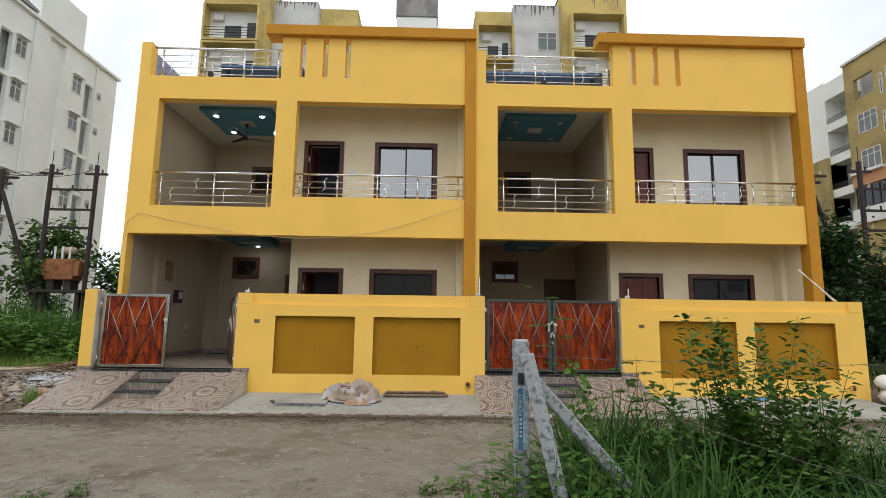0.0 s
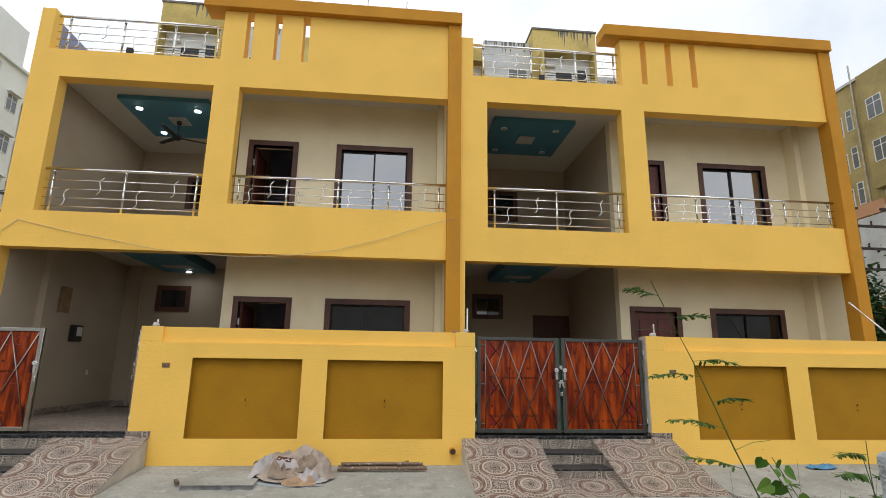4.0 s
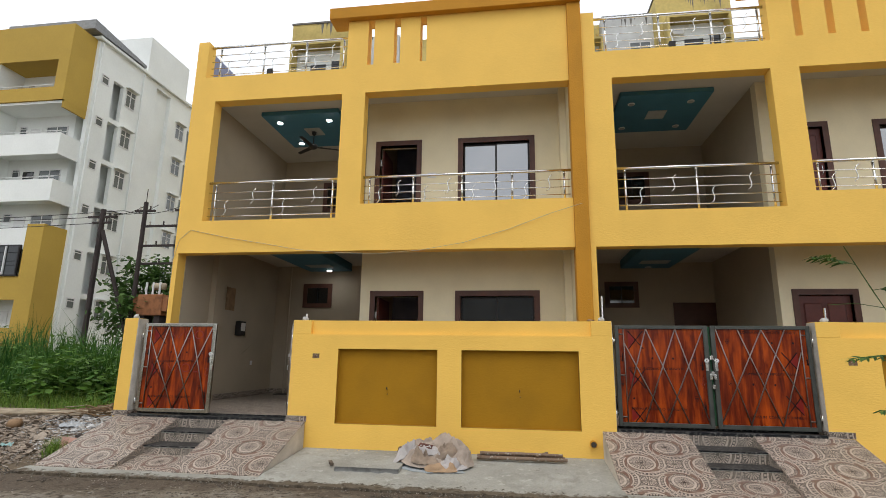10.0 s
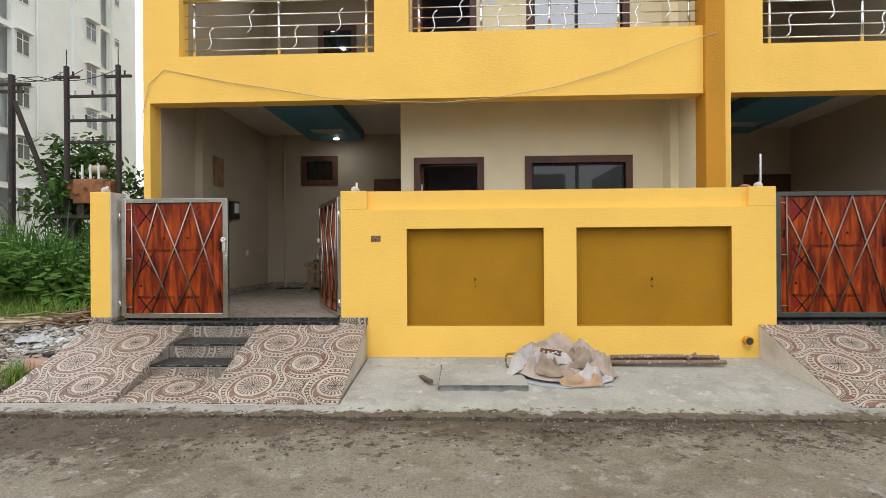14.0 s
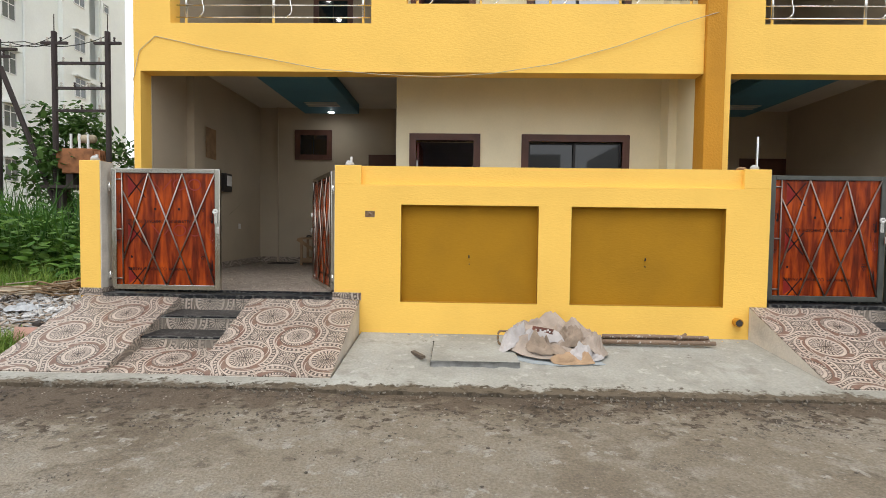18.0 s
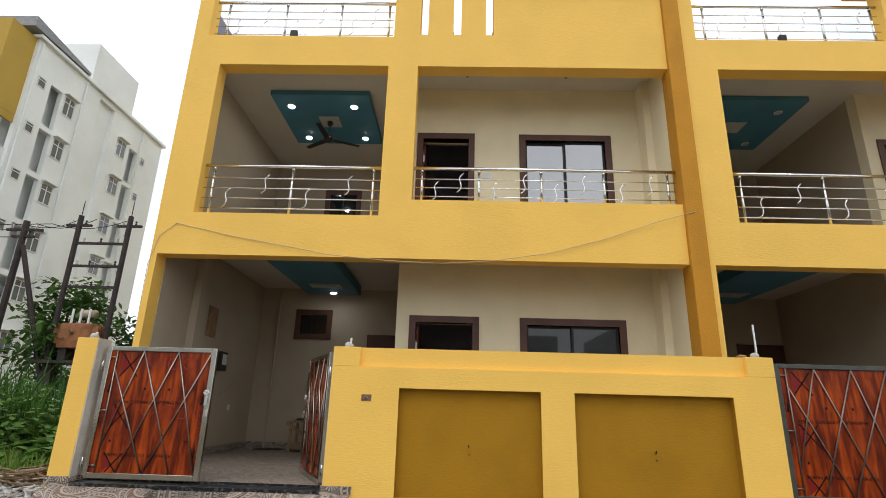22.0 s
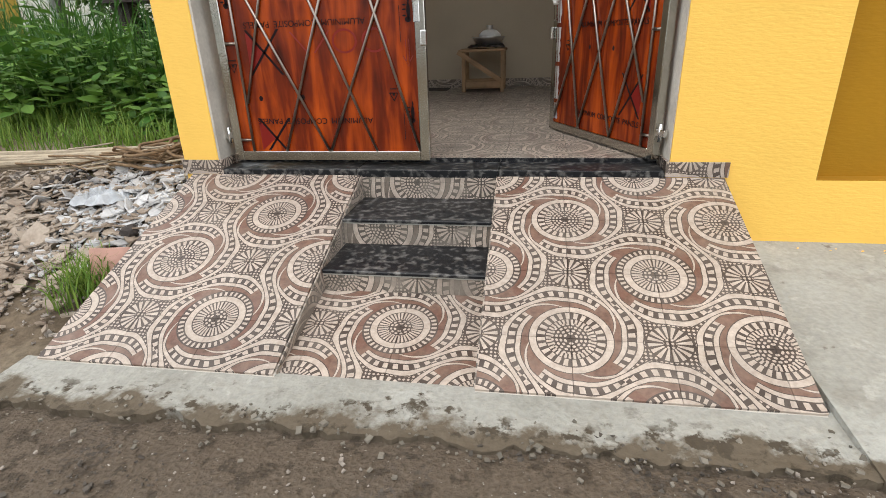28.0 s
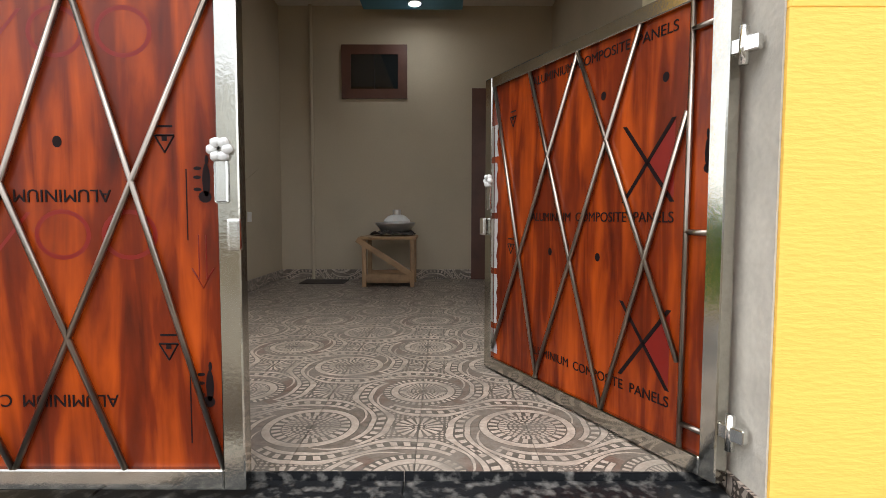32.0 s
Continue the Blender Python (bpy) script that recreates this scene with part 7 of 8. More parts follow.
# ---- clutter before the wall ----
def cloth_heap(x, y, z, rx, ry, h, seed, material, label, name):
    """A crumpled sheet with folds and an uneven hem."""
    n, verts, faces = 40, [], []
    for j in range(n + 1):
        for i in range(n + 1):
            u, v = i / n * 2 - 1, j / n * 2 - 1
            a = math.atan2(v, u)
            edge = 1 + 0.22 * noise.noise((math.cos(a) * 2, math.sin(a) * 2, seed))
            px, py = x + u * rx * edge * 0.85, y + v * ry * edge * 0.85
            f = max(0.0, 1 - max(abs(u), abs(v)) ** 2)
            fold = abs(noise.noise((u * 2.3 + seed, v * 2.3, seed))) * 0.9 + abs(noise.noise((u * 5 + v * 2, v * 5, seed))) * 0.35
            verts.append((px, py, z + 0.012 + h * f ** 0.6 * (0.35 + 0.9 * fold) + 0.05 * fold * (1 - f)))
    faces = [(j * (n + 1) + i, j * (n + 1) + i + 1, (j + 1) * (n + 1) + i + 1, (j + 1) * (n + 1) + i) for j in range(n) for i in range(n)]
    me = bpy.data.meshes.new(name)
    me.from_pydata(verts, [], faces)
    me.polygons.foreach_set("use_smooth", [True] * len(faces))
    me.materials.append(material)
    ob = tagged(new(name, me), label, "cloth")
    so = ob.modifiers.new("thick", "SOLIDIFY")
    so.thickness = 0.006
    return ob


def crumple(name, x, y, z, rx, ry, h, seed, material, label, category="cloth", n=52, crease=0.058, lay=0.4):
    """A crumpled sheet: broad swells crossed by sharp creases, with an uneven hem near the ground."""
    rd, verts, faces = random.Random(seed), [], []
    ca, sa = math.cos(lay), math.sin(lay)
    for j in range(n + 1):
        for i in range(n + 1):
            u, v = i / n * 2 - 1, j / n * 2 - 1
            r = max(abs(u), abs(v))
            k = 0.45 + 0.55 * r / max(math.hypot(u, v), 1e-6)
            edge = 1 + 0.30 * noise.noise((u * 1.1, v * 1.1, seed)) + 0.08 * noise.noise((u * 4, v * 4, seed))
            pu, pv = u * k * edge, v * k * edge
            a, b = pu * ca + pv * sa, pv * ca - pu * sa
            a, b = a + 0.35 * noise.noise((pu * 2, pv * 2, seed + 3)), b + 0.35 * noise.noise((pu * 2, pv * 2, seed + 8))
            dome = max(0.0, 1 - r ** 2)
            big = 0.5 + 0.9 * noise.noise((pu * 1.5 + seed, pv * 1.5, seed))
            ridge = 1 - 2.6 * abs(noise.noise((a * 1.1, b * 2.6, seed + 5)))
            fine = 1 - 2.6 * abs(noise.noise((a * 2.6 + 2, b * 1.7, seed + 11)))
            zz = z + 0.006 + h * dome ** 0.85 * (0.5 + 0.6 * big) + (crease * ridge + 0.55 * crease * fine) * min(1.0, 0.25 + dome * 2)
            verts.append((x + pu * rx, y + pv * ry, max(zz, z + 0.004 * rd.random())))
    for j in range(n):
        for i in range(n):
            p = j * (n + 1) + i
            faces += [(p, p + 1, p + n + 2), (p, p + n + 2, p + n + 1)] if (i + j) % 2 else [(p, p + 1, p + n + 1), (p + 1, p + n + 2, p + n + 1)]
    me = bpy.data.meshes.new(name)
    me.from_pydata(verts, [], faces)
    me.materials.append(material)
    ob = tagged(new(name, me), label, category)
    so = ob.modifiers.new("thick", "SOLIDIFY")
    so.thickness = 0.003
    return ob


def leaning_sheet(x0, x1, y0, z0, ax, ay, az, material, label):
    """A pointed stiff sheet propped against the wall, slightly bent."""
    n, verts = 14, []
    for j in range(n + 1):
        t = j / n
        for i in range(n + 1):
            u = i / n
            xx = (x0 + (x1 - x0) * u) * (1 - t) + (ax + (u - 0.5) * 0.12) * t
            verts.append((xx, y0 + (ay - y0) * t + 0.03 * noise.noise((u * 2, t * 2, 5)) - 0.02 * math.sin(u * 3.1), z0 + (az - z0) * t * (1 - 0.12 * abs(u - 0.5)) + 0.015 * noise.noise((u * 5, t, 2))))
    faces = [(j * (n + 1) + i, j * (n + 1) + i + 1, (j + 1) * (n + 1) + i + 1, (j + 1) * (n + 1) + i) for j in range(n) for i in range(n)]
    me = bpy.data.meshes.new("paper_sack")
    me.from_pydata(verts, [], faces)
    me.materials.append(material)
    ob = tagged(new("paper_sack", me), label, "sack")
    so = ob.modifiers.new("thick", "SOLIDIFY")
    so.thickness = 0.005


def apron_z(y):
    return -0.012 + 0.085 * (y - 8.27)


def mound(x, y):
    dome = max(0.0, 1 - ((x + 1.42) / 0.57) ** 2 - ((y - 9.45) / 0.47) ** 2)
    return apron_z(y) + 0.12 * dome ** 0.65


def folded(name, x, y, rx, ry, turn, lift, seed, material, label, folds=9, depth=0.034, n=30):
    """A limp sheet lying over the mound: straight hems between corners, crossed by sharp ridges and valleys."""
    rd, verts = random.Random(seed), []
    corner = [rd.uniform(0.72, 1.15) for _ in range(7)]
    lines = [(rd.uniform(0, 6.283), rd.uniform(-0.75, 0.75), rd.uniform(0.12, 0.30), rd.choice((1, 1, -0.9)) * rd.uniform(0.4, 1.0), rd.uniform(0.5, 2.0)) for _ in range(folds)]
    ca, sa, m = math.cos(turn), math.sin(turn), 2 * n
    for j in range(n + 1):
        r = 1 - j / n * 0.995
        for i in range(m):
            a = 2 * math.pi * i / m
            c = a / (2 * math.pi) * 7
            f = c - int(c)
            hem = corner[int(c) % 7] * (1 - f) + corner[(int(c) + 1) % 7] * f
            u, v = r * hem * math.cos(a), r * hem * math.sin(a)
            wu, wv = u + 0.22 * noise.noise((u * 1.6, v * 1.6, seed)), v + 0.22 * noise.noise((u * 1.6, v * 1.6, seed + 7))
            z = 0.0
            for d, off, wide, high, fade in lines:
                along = wv * math.cos(d) - wu * math.sin(d)
                z += high * max(0.0, 1 - abs(wu * math.cos(d) + wv * math.sin(d) - off) / wide) * max(0.0, 1 - abs(along) / fade)
            px, py = x + u * rx * ca - v * ry * sa, y + u * rx * sa + v * ry * ca
            free = min(1.0, 0.35 + 2.2 * (1 - r))
            z = mound(px, py) + lift * min(1.0, 0.5 + 3 * (1 - r)) + depth * free * z + 0.004 * noise.noise((u * 9, v * 9, seed))
            verts.append((px, py, max(z, apron_z(py) + 0.006 + 0.012 * abs(noise.noise((a * 2, seed, 0))))))
    faces = [(j * m + i, j * m + (i + 1) % m, (j + 1) * m + (i + 1) % m, (j + 1) * m + i) for j in range(n) for i in range(m)]
    me = bpy.data.meshes.new(name)
    me.from_pydata(verts, [], faces)
    me.materials.append(material)
    ob = tagged(new(name, me), label, "sack")
    so = ob.modifiers.new("thick", "SOLIDIFY")
    so.thickness = 0.004


TANCLOTH = mat("tan_sack_cloth", (0.34, 0.26, 0.195), 0.9, vary=0.18, scale=8, fine=120, bump=0.3)
BROWNPAPER = mat("brown_sack_paper", (0.45, 0.30, 0.18), 0.85, vary=0.14, scale=6, fine=120, bump=0.2)
leaning_sheet(-1.74, -1.02, 9.62, 0.15, -1.34, 9.895, 0.42, GREYSACK, "stiff brown paper sack propped on the wall foot")
folded("sack_cloth", -1.40, 9.42, 0.48, 0.36, 0.1, 0.0, 5, GREYSACK, "dusty beige sacks heaped and folded on the apron", 14, 0.05)
for x, y, rx, ry, turn, lift, seed, cloth in ((-1.66, 9.56, 0.25, 0.14, 0.3, 0.10, 8, GREYSACK), (-1.14, 9.52, 0.25, 0.17, -0.5, 0.10, 11, GREYSACK), (-1.78, 9.38, 0.17, 0.12, 0.8, 0.07, 13, PALECLOTH), (-1.02, 9.30, 0.14, 0.17, -0.2, 0.06, 15, GREYSACK), (-1.26, 9.30, 0.20, 0.13, 0.6, 0.08, 17, TANCLOTH), (-1.52, 9.14, 0.22, 0.09, -0.35, 0.05, 19, TANCLOTH), (-1.12, 9.10, 0.18, 0.10, 0.4, 0.05, 22, PALECLOTH)):
    folded("sack_cloth", x, y, rx, ry, turn, lift, seed, cloth, "limp dusty sack folded on the heap", 9, 0.075, 24)
folded("paper_sack", -1.27, 9.02, 0.25, 0.075, 0.1, 0.03, 21, BROWNPAPER, "tan brown paper sack crumpled at the foot of the heap", 7, 0.05, 20)
folded("plastic_sheet", -1.54, 9.28, 0.24, 0.10, -0.3, 0.11, 27, PALECLOTH, "pale plastic sheet crumpled on top of the sacks", 8, 0.055, 24)
folded("plastic_sheet", -1.86, 9.30, 0.12, 0.10, 0.7, 0.05, 31, PALECLOTH, "small pale plastic sheet tucked into the heap", 6, 0.05, 20)
crumple("plastic_scrap", 6.3, 9.72, 0.115, 0.24, 0.1, 0.03, 3.3, mat("blue_plastic_scrap", (0.10, 0.28, 0.46), 0.5, vary=0.15, scale=8, fine=60, bump=0.1), "crumpled scrap of blue plastic at the wall foot", "plastic scrap", 12, 0.03)
weeds("lane_weeds", [(x + rnd.gauss(0, 0.05), y + rnd.gauss(0, 0.04), -0.04, rnd.uniform(0.05, 0.16)) for x, y in ((0.0, 4.42), (0.28, 4.62), (-2.98, 4.3), (-3.3, 4.15)) for _ in range(9)], 57, WEED, "small green weeds sprouting between paving stones", 0.035, 9)
FIBRE = mat("pale_fibre_sheet", (0.37, 0.405, 0.42), 0.8, vary=0.08, scale=6, fine=60, bump=0.1)
bm = bmesh.new()
rim = ((-1.96, 9.50), (-1.84, 9.10), (-1.66, 8.99), (-1.42, 8.93), (-0.96, 9.0), (-1.2, 9.5))
lo, hi = [[bm.verts.new((px, py, apron_z(py) + 0.006 * k + 0.003)) for px, py in rim] for k in (0, 1)]
bm.faces.new(hi)
bm.faces.new(lo[::-1])
for k in range(6):
    bm.faces.new((lo[k], lo[(k + 1) % 6], hi[(k + 1) % 6], hi[k]))
solo("fibre_sheet", bm, FIBRE, "stiff pale grey sheet lying under the sack heap", "sheet")
b = thing("brick", -1.52, 9.30, 0.25, "red-brown perforated brick lying on the cloth heap", "brick")
bm = soft_box(-0.11, 0.11, -0.055, 0.055, -0.035, 0.035, 0.006)
bm.transform(Matrix.Translation((-1.52, 9.30, 0.285)) @ Euler((0.5, 0.1, -0.3)).to_matrix().to_4x4())
part("body", bm, DIRTYBRICK, b)
for k in range(4):
    bm = disc(0, 0, 0.0365, 0.011, 0.003, 8)
    bm.transform(Matrix.Translation((-1.52, 9.30, 0.285)) @ Euler((0.5, 0.1, -0.3)).to_matrix().to_4x4() @ Matrix.Translation((-0.07 + 0.047 * k, 0.0, 0.0)))
    part("hole", bm, PALERUBBLE, b)
strap = [(-1.885 + 0.07 * math.cos(a), 9.52 + 0.04 * math.sin(a), 0.185 + 0.075 * math.sin(a) + 0.012 * math.sin(3 * a)) for a in [0.6 + k * 0.24 for k in range(27)]]
solo("rope_coil", tube(strap, 0.012, 6), ROPE, "stiff loop of brown rope beside the sack heap", "rope", smooth=True)
POLEWOOD = mat("spattered_pole_wood", (0.24, 0.165, 0.115), 0.85, vary=0.2, scale=26, fine=70, bump=0.4, second=(0.52, 0.48, 0.43), edge=(0.60, 0.66))
GAP = mat("dark_joint_dirt", (0.05, 0.045, 0.04), 0.95, vary=0.2, scale=20, fine=80, bump=0.3)
cover = thing("drain_cover", -2.22, 9.2, 0.1, "tilted square concrete drain cover in the apron", "drain cover")
part("cover", slab(-2.63, -1.80, 8.88, 0.092, 9.62, 0.120, 0.0), CEMENT, cover)
part("front_edge", rough_strip(-2.635, -1.795, 8.866, 8.879, 0.084, 0.089, 0.02, 40, 0.006, 5.0), DARKEDGE, cover, "dark grey front edge")
part("side_gap", slab(-2.640, -2.632, 8.9, 0.044, 9.64, 0.108, 0.0), GAP, cover, "dark gap beside the cover")
part("rear_gap", boxes((-2.65, -1.9, 9.622, 9.630, 0.0, 0.111)), GAP, cover, "dark gap behind the cover")
w = solo("timber_offcut", boxes((-0.15, 0.15, -0.022, 0.022, -0.014, 0.014)), BARK, "short weathered timber offcut on the apron", "timber")
w.matrix_world = Matrix.Translation((-2.77, 9.12, 0.085)) @ Euler((0.05, -0.05, -1.15)).to_matrix().to_4x4()
for k, (a, c, r) in enumerate((((-0.86, 9.70, 0.15), (0.33, 9.68, 0.155), 0.028), ((-0.86, 9.62, 0.145), (0.36, 9.60, 0.15), 0.026), ((-0.82, 9.66, 0.195), (0.30, 9.64, 0.2), 0.024), ((-0.05, 9.56, 0.2), (0.1, 9.74, 0.215), 0.018))):
    mid = (Vector(a) + Vector(c)) / 2 + Vector((0, 0.012 * (-1) ** k, 0.004))
    solo("timber_pole", tube([a, mid, c], [r, r * 0.92, r * 0.85], 8), POLEWOOD, "rough paint-spattered timber pole along the wall foot", "timber pole", group="timber poles", smooth=True)
pieces("paint_crumbs", [(rnd.uniform(-3.4, 0.9), 9.9 - abs(rnd.gauss(0, 0.05)), 0.12, rnd.uniform(0.004, 0.010)) for _ in range(70)], 61, YELLOW, "crumbs of yellow plaster along the wall foot", "crumbs")

# ---- rubble, ropes and bricks beside the ramp ----
rows = {0: [], 1: [], 2: []}
for _ in range(3600):
    x, y = rnd.gauss(-7.75, 0.62), rnd.gauss(9.65, 0.48)
    if x > -6.78 or y < 8.6 or y > 10.7 or x < -10:
        continue
    kind = 1 if math.hypot(x + 7.15, y - 9.9) < 0.15 + 0.5 * rnd.random() else (2 if math.hypot(x + 7.6, y - 10.2) < 0.1 + 0.3 * rnd.random() else 0)
    rows[kind].append((x, y, ground_z(x, y) + rnd.uniform(0.0, 0.035), abs(rnd.gauss(0.0, 0.008)) + 0.004))
pieces("rubble", rows[0], 71, RUBBLE, "broken brick and mortar rubble beside the ramp", "rubble")
pieces("lime_lumps", rows[1], 72, PALERUBBLE, "white lime and plaster lumps in the rubble", "rubble")


def shards(count, cx, cy, sx, sy, size, material, label, apart=False):
    """Flat broken pieces lying at odd angles on the ground, in one mesh or each by itself."""
    bm = bmesh.new()
    for _ in range(count):
        x, y = rnd.gauss(cx, sx), rnd.gauss(cy, sy)
        if x > -6.8 or x < -9.6 or y < 8.7 or y > 10.7:
            continue
        r, k = size * (0.25 + rnd.random() ** 2), rnd.choice((4, 5, 6))
        turn = Matrix.Translation((x, y, ground_z(x, y) + rnd.uniform(0.012, 0.045))) @ Euler((rnd.gauss(0, 0.35), rnd.gauss(0, 0.35), rnd.uniform(0, 6))).to_matrix().to_4x4()
        rim = [(r * rnd.uniform(0.7, 1.2) * math.cos(6.283 * i / k), r * rnd.uniform(0.5, 1.0) * math.sin(6.283 * i / k)) for i in range(k)]
        lo, hi = [[bm.verts.new(turn @ Vector((a, b, c))) for a, b in rim] for c in (-0.005, 0.005)]
        bm.faces.new(hi)
        bm.faces.new(lo[::-1])
        for i in range(k):
            bm.faces.new((lo[i], lo[(i + 1) % k], hi[(i + 1) % k], hi[i]))
        if apart:
            solo("mortar_piece", bm, material, label, "rubble", group="mortar pieces")
            bm = bmesh.new()
    if apart:
        return
    tagged(solo("plaster_shards", bm, material, label, "rubble"), kind="stuff")


SHARD = mat("tan_mortar_shard", (0.39, 0.325, 0.26), 0.95, vary=0.25, scale=4, fine=60, bump=0.2, second=(0.22, 0.165, 0.12))
WHITESHARD = mat("white_plaster_shard", (0.56, 0.55, 0.54), 0.95, vary=0.2, scale=5, fine=60, bump=0.2, second=(0.34, 0.33, 0.32))
shards(1500, -7.75, 9.55, 0.6, 0.42, 0.05, SHARD, "flat tan shards of mortar and tile strewn on the earth")
shards(820, -7.15, 9.95, 0.35, 0.3, 0.06, WHITESHARD, "flat white shards of plaster beside the ramp")
shards(40, -7.6, 9.8, 0.5, 0.3, 0.12, SHARD, "larger flat piece of broken mortar in the rubble", True)
pieces("dark_scraps", rows[2], 73, DARKRUBBLE, "dark burnt scraps among the rubble", "rubble")
crumple("plastic_sack", -7.38, 9.88, ground_z(-7.38, 9.88) + 0.03, 0.17, 0.15, 0.03, 15.4, DIRTYSACK, "small torn white plastic sack on the rubble", n=30, crease=0.04)
cloth_heap(-7.95, 9.35, ground_z(-7.95, 9.35), 0.13, 0.09, 0.05, 17.4, mat("faded_teal_plastic", (0.30, 0.48, 0.47), 0.5, vary=0.1), "scrap of faded teal plastic on the ground", "plastic_scrap")
t = solo("broken_tile", boxes((-0.11, 0.11, -0.006, 0.006, 0, 0.2)), PINKTILE, "broken tile standing with its pink back outwards", "tile")
t.matrix_world = Matrix.Translation((-6.82, 9.2, 0.06)) @ Euler((-0.2, 0.12, 0.5)).to_matrix().to_4x4()
pot = thing("clay_pot", -8.4, 9.75, ground_z(-8.4, 9.75), "small pale clay pot lying on its side", "pot")
bm = tube([(0, 0, 0), (0, 0, 0.04), (0, 0, 0.12), (0, 0, 0.17), (0, 0, 0.18)], [0.05, 0.075, 0.085, 0.06, 0.07], 14)
bm.transform(Matrix.Translation((-8.45, 9.75, ground_z(-8.4, 9.75) + 0.07)) @ Euler((0.2, 1.45, 0.5)).to_matrix().to_4x4())
part("body", bm, RAWWOOD, pot, smooth=True)
solo("dark_stone", stone_lump(-7.0, 9.6, ground_z(-7.0, 9.6) + 0.045, 0.055, 9.1, 0.8), DARKRUBBLE, "dark angular stone beside the ramp", "stone")
for k in range(16):
    cx, cy, cz = -7.42 + 0.15 * (k % 4), 10.40 + 0.06 * (k % 3), ground_z(-7.3, 10.4) + 0.03 + 0.011 * k
    rd = random.Random(80 + k)
    tilt = Euler((rd.uniform(-0.45, 0.45), rd.uniform(-0.3, 0.3), rd.uniform(-0.6, 0.6))).to_matrix()
    pts = [Vector((cx, cy, cz)) + tilt @ Vector(((0.29 - 0.006 * k) * math.cos(a) * (1 + 0.12 * math.sin(3 * a + k)), 0.15 * math.sin(a), 0.03 * math.sin(2 * a + k))) for a in [i * 0.3 for i in range(22)]]
    solo("rope_coil", tube([(p.x, p.y, max(p.z, ground_z(p.x, p.y) + 0.02)) for p in pts], 0.0115, 6), ROPE, "thick coil of dry brown rope on the rubble", "rope", group="rope coils", smooth=True)
sticks = random.Random(33)
for k in range(22):
    x, y, a = -7.5 + sticks.gauss(0, 0.3), 10.35 + sticks.gauss(0, 0.12), sticks.gauss(0.1, 0.6)
    z, ln = ground_z(x, y) + 0.04 + 0.006 * k, sticks.uniform(0.15, 0.45)
    ends = [(x - ln * math.cos(a), y - ln * math.sin(a) * 0.5, z), (x, y, z + 0.02), (x + ln * math.cos(a), y + ln * math.sin(a) * 0.5, z + sticks.uniform(-0.02, 0.08))]
    solo("stick", tube(ends, [0.009, 0.008, 0.005], 6), PALEWOOD if k % 3 == 0 else ROPE, "thin dry stick lying on the rope tangle", "stick", group="dry sticks")
for x0, x1, y0 in ((-6.8, -3.45, 8.33), (-3.4, 0.9, 8.29)):
    pieces("cement_crumbs", [(rnd.uniform(x0, x1), y0 + rnd.gauss(-0.05, 0.09), -0.018, abs(rnd.gauss(0.003, 0.004)) + 0.003) for _ in range(230)], int(80 + x1), PAVER, "broken grey cement crumbs along the slab edge", "crumbs")
for k in range(4):
    y = 10.25 + 0.11 * k
    solo("bamboo_pole", tube([(-10.2, y - 0.12, ground_z(-10.2, y) + 0.05 + 0.02 * k), (-8.6, y + 0.22, ground_z(-8.6, y + 0.3) + 0.07), (-7.2 + 0.25 * k, y + 0.5, ground_z(-7.2, y + 0.5) + 0.06 + 0.02 * k)], 0.028, 8), PALEWOOD, "weathered pale bamboo pole lying beside the grass", "bamboo pole", group="bamboo poles")


def frog_brick(material):
    """A brick with a sunken oval in its large face, which looks towards -y."""
    bm = bmesh.new()
    v = box(bm, 0.002, 0.226, 0, 0.075, 0.002, 0.112)
    bm.faces.ensure_lookup_table()
    face = min(bm.faces, key=lambda f: f.calc_center_median().y)
    ring = bmesh.ops.inset_individual(bm, faces=[face], thickness=0.024)
    rim = bmesh.ops.inset_individual(bm, faces=[face], thickness=0.008)
    bmesh.ops.translate(bm, verts=face.verts[:], vec=(0, 0.012, 0))
    return mesh("brick", bm, material)


def brick_pile():
    rd = random.Random(90)
    p = thing("brick_pile", -9.4, 9.35, -0.05, "stacked red bricks stained blue and black, beside the lane", "brick pile")
    shared = [frog_brick(DIRTYBRICK), frog_brick(BRICKBLUE)]
    for layer in range(5):
        for row in range(10):
            for k in range(8):
                x = -8.92 - 0.23 * (k + 1) - (0.115 if row % 2 else 0)
                if layer and k and row < 9:
                    continue
                if row == 9 and rd.random() < 0.3:
                    continue
                blue = row < 7 and noise.noise((x * 1.1, row * 0.22, layer)) > -0.22
                ob = new("brick", shared[1 if blue else 0])
                ob.parent = p
                ob.matrix_parent_inverse = Matrix.Translation(-p.location)
                ob.matrix_basis = Matrix.Translation((x + rd.uniform(-0.008, 0.008), 9.24 + 0.08 * layer + rd.uniform(-0.006, 0.006), -0.06 + 0.115 * row)) @ Euler((0, 0, rd.uniform(-0.03, 0.03))).to_matrix().to_4x4()


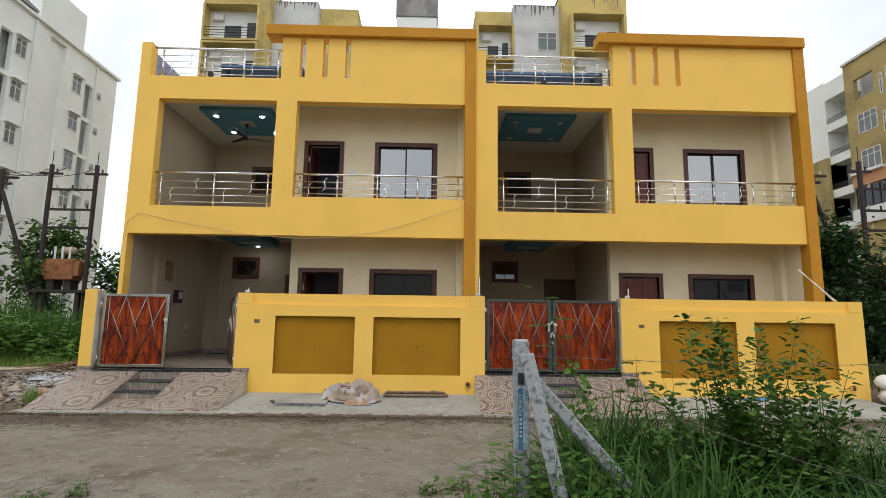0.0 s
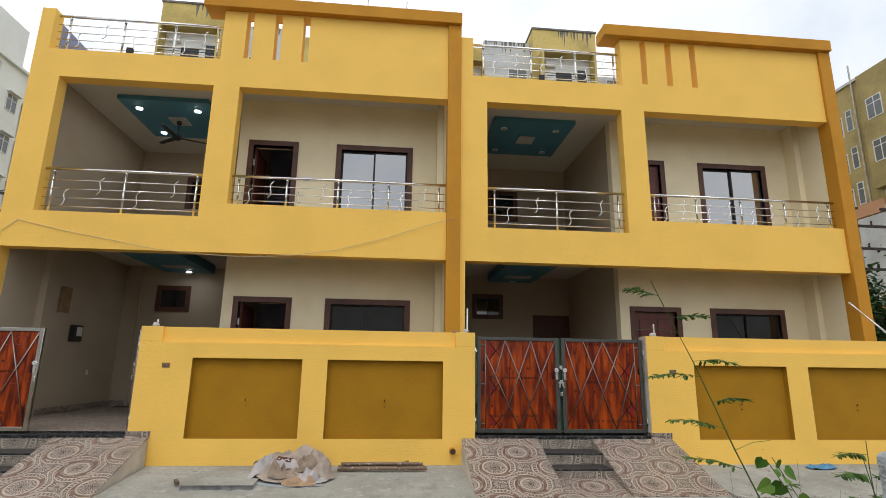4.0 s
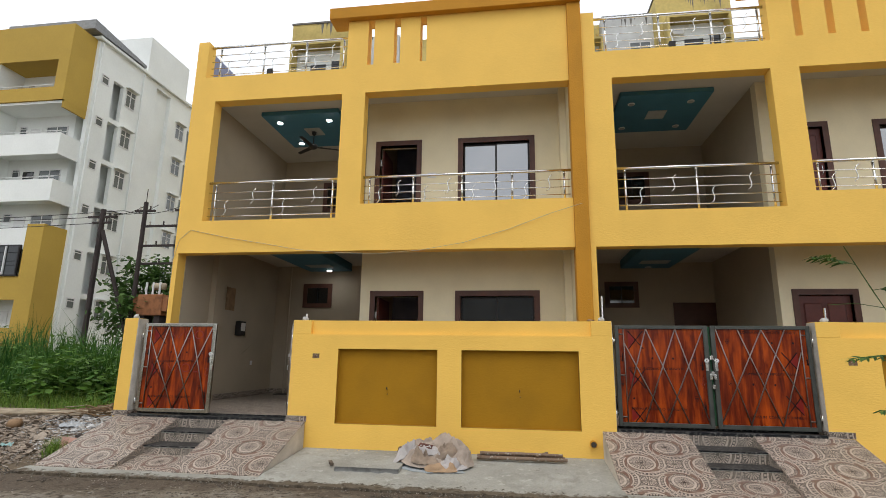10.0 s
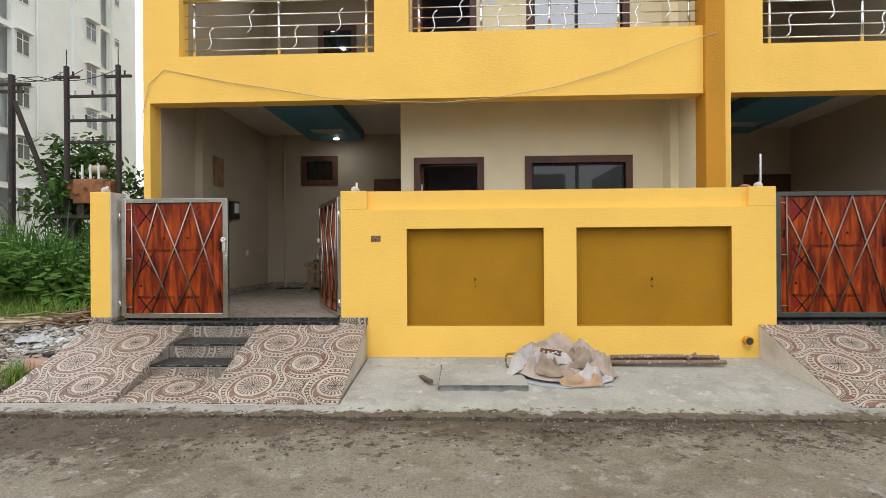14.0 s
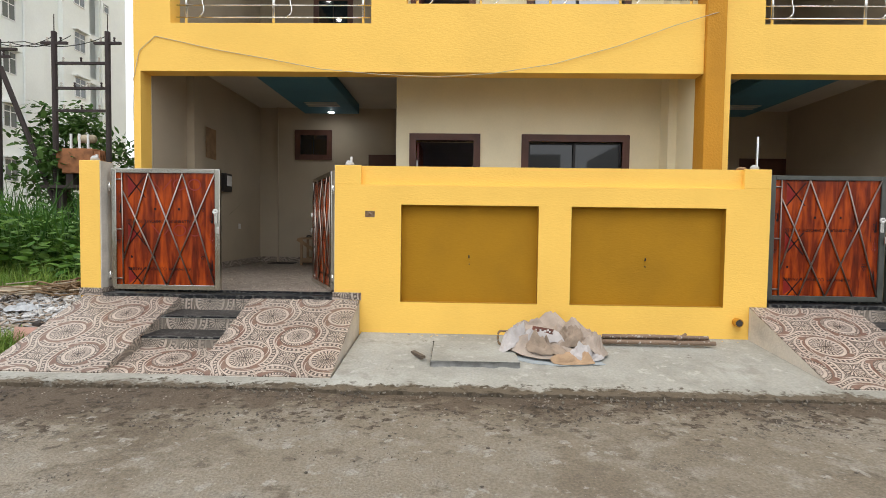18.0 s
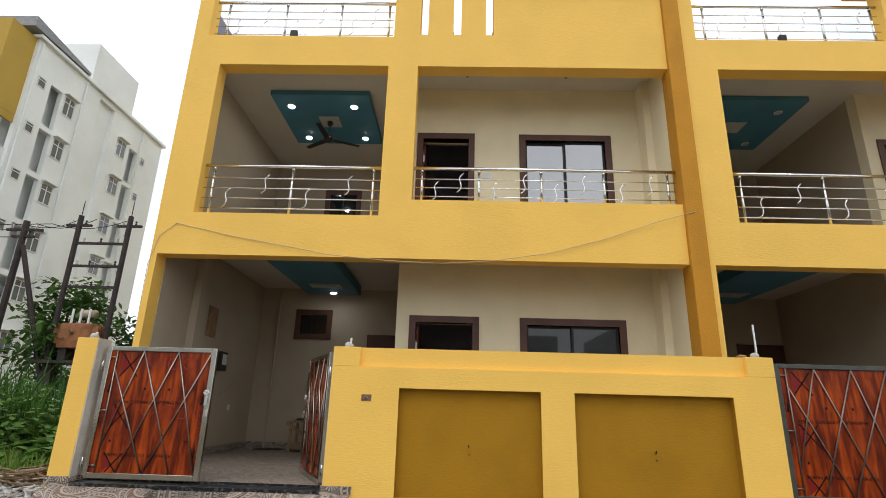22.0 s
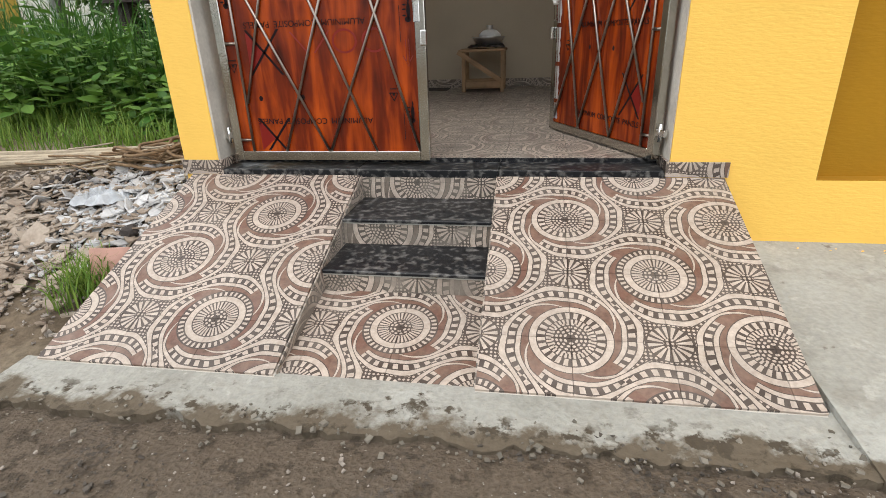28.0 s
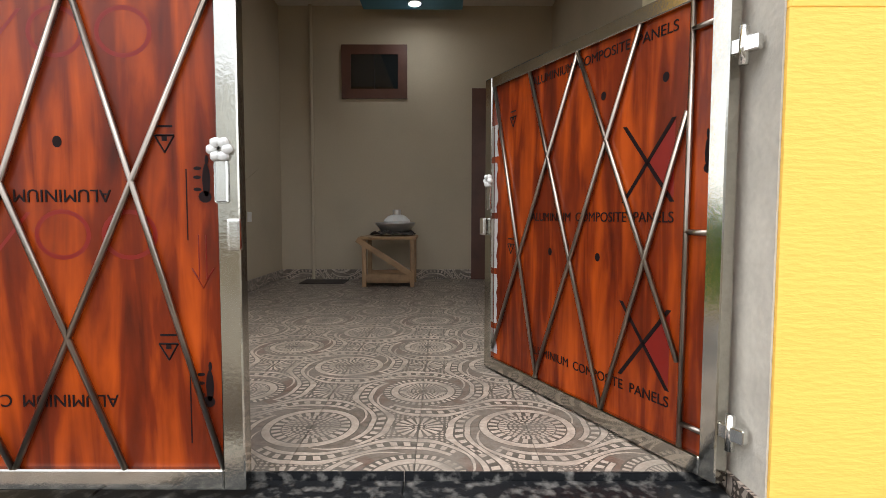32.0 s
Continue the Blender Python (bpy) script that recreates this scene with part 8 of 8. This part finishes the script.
brick_pile()
for k, (x, y, a) in enumerate(((-8.45, 9.3, 0.4), (-8.3, 9.45, 1.2), (-8.62, 9.55, 0.1))):
    s = solo("loose_brick", soft_box(-0.11, 0.11, -0.055, 0.055, -0.037, 0.037, 0.008), RUBBLE if k else BRICKRED, "loose mortar-crusted brick beside the pile", "brick", group="loose bricks")
    s.matrix_world = Matrix.Translation((x, y, ground_z(x, y) + 0.035)) @ Euler((0.05, 0.05, a)).to_matrix().to_4x4()
for k, (x, y, z) in enumerate(((8.98, 9.75, 0.0), (9.15, 9.6, 0.0), (9.0, 9.85, 0.24))):
    bm = stone_lump(x, y, ground_z(x, y) + 0.16 + z, 0.24, 3.0 + k, 0.62)
    solo("cement_sack", bm, WHITEPLASTIC, "full white plastic sack slumped beside the wall end", "sack", group="cement sacks", smooth=True)

# ---- carport furniture ----
tb = thing("work_table", -5.26, 14.5, 0.556, "small rough timber site table with a cross brace", "table")
X0, X1, Y0, Y1, Z = -5.50, -4.94, 14.23, 14.71, 0.558
part("tabletop", soft_box(X0 - 0.02, X1 + 0.02, Y0 - 0.02, Y1 + 0.02, Z + 0.512, Z + 0.545, 0.004), RAWWOOD, tb)
for x in (X0, X1 - 0.045):
    for y in (Y0, Y1 - 0.045):
        part("leg", soft_box(x, x + 0.045, y, y + 0.045, Z, Z + 0.512, 0.003), RAWWOOD, tb)
part("rail", soft_box(X0 + 0.045, X1 - 0.045, Y0 + 0.005, Y0 + 0.03, Z + 0.065, Z + 0.142, 0.003), RAWWOOD, tb)
part("rail", soft_box(X0 + 0.045, X1 - 0.045, Y1 - 0.03, Y1 - 0.005, Z + 0.065, Z + 0.142, 0.003), RAWWOOD, tb)
part("shelf", soft_box(X0 + 0.02, X1 - 0.02, Y0 + 0.03, Y1 - 0.03, Z + 0.044, Z + 0.063, 0.003), RAWWOOD, tb)
bm = boxes((-0.345, 0.345, -0.012, 0.012, -0.03, 0.03))
bm.transform(Matrix.Translation((-5.26, Y0 - 0.012, Z + 0.327)) @ Matrix.Rotation(radians(33), 4, "Y"))
part("brace", bm, RAWWOOD, tb)
pan = thing("basin", -5.17, 14.54, Z + 0.545, "wide aluminium basin on a dark cloth", "basin")
part("bowl", tube([(-5.17, 14.54, Z + 0.578), (-5.17, 14.54, Z + 0.600), (-5.17, 14.54, Z + 0.676), (-5.17, 14.54, Z + 0.692)], [0.12, 0.16, 0.215, 0.225], 28), ALUM, pan, smooth=True)
part("inverted_bowl", tube([(-5.15, 14.54, Z + 0.693), (-5.15, 14.54, Z + 0.719), (-5.15, 14.54, Z + 0.763), (-5.15, 14.54, Z + 0.779)], [0.15, 0.145, 0.1, 0.06], 24), WHITEPLASTIC, pan, "white upturned bowl", smooth=True)
part("cup", tube([(-5.15, 14.54, Z + 0.779), (-5.15, 14.54, Z + 0.834)], 0.045, 16), ALUM, pan, "small steel cup")
cloth_heap(-5.2, 14.52, Z + 0.543, 0.27, 0.2, 0.05, 21.5, DARKRUBBLE, "dark rag under the basin", "rag")
mat_ob = solo("door_mat", boxes((-6.25, -5.75, 14.5, 14.85, 0.559, 0.569)), DARKRUBBLE, "thin dark mat on the carport floor", "mat")
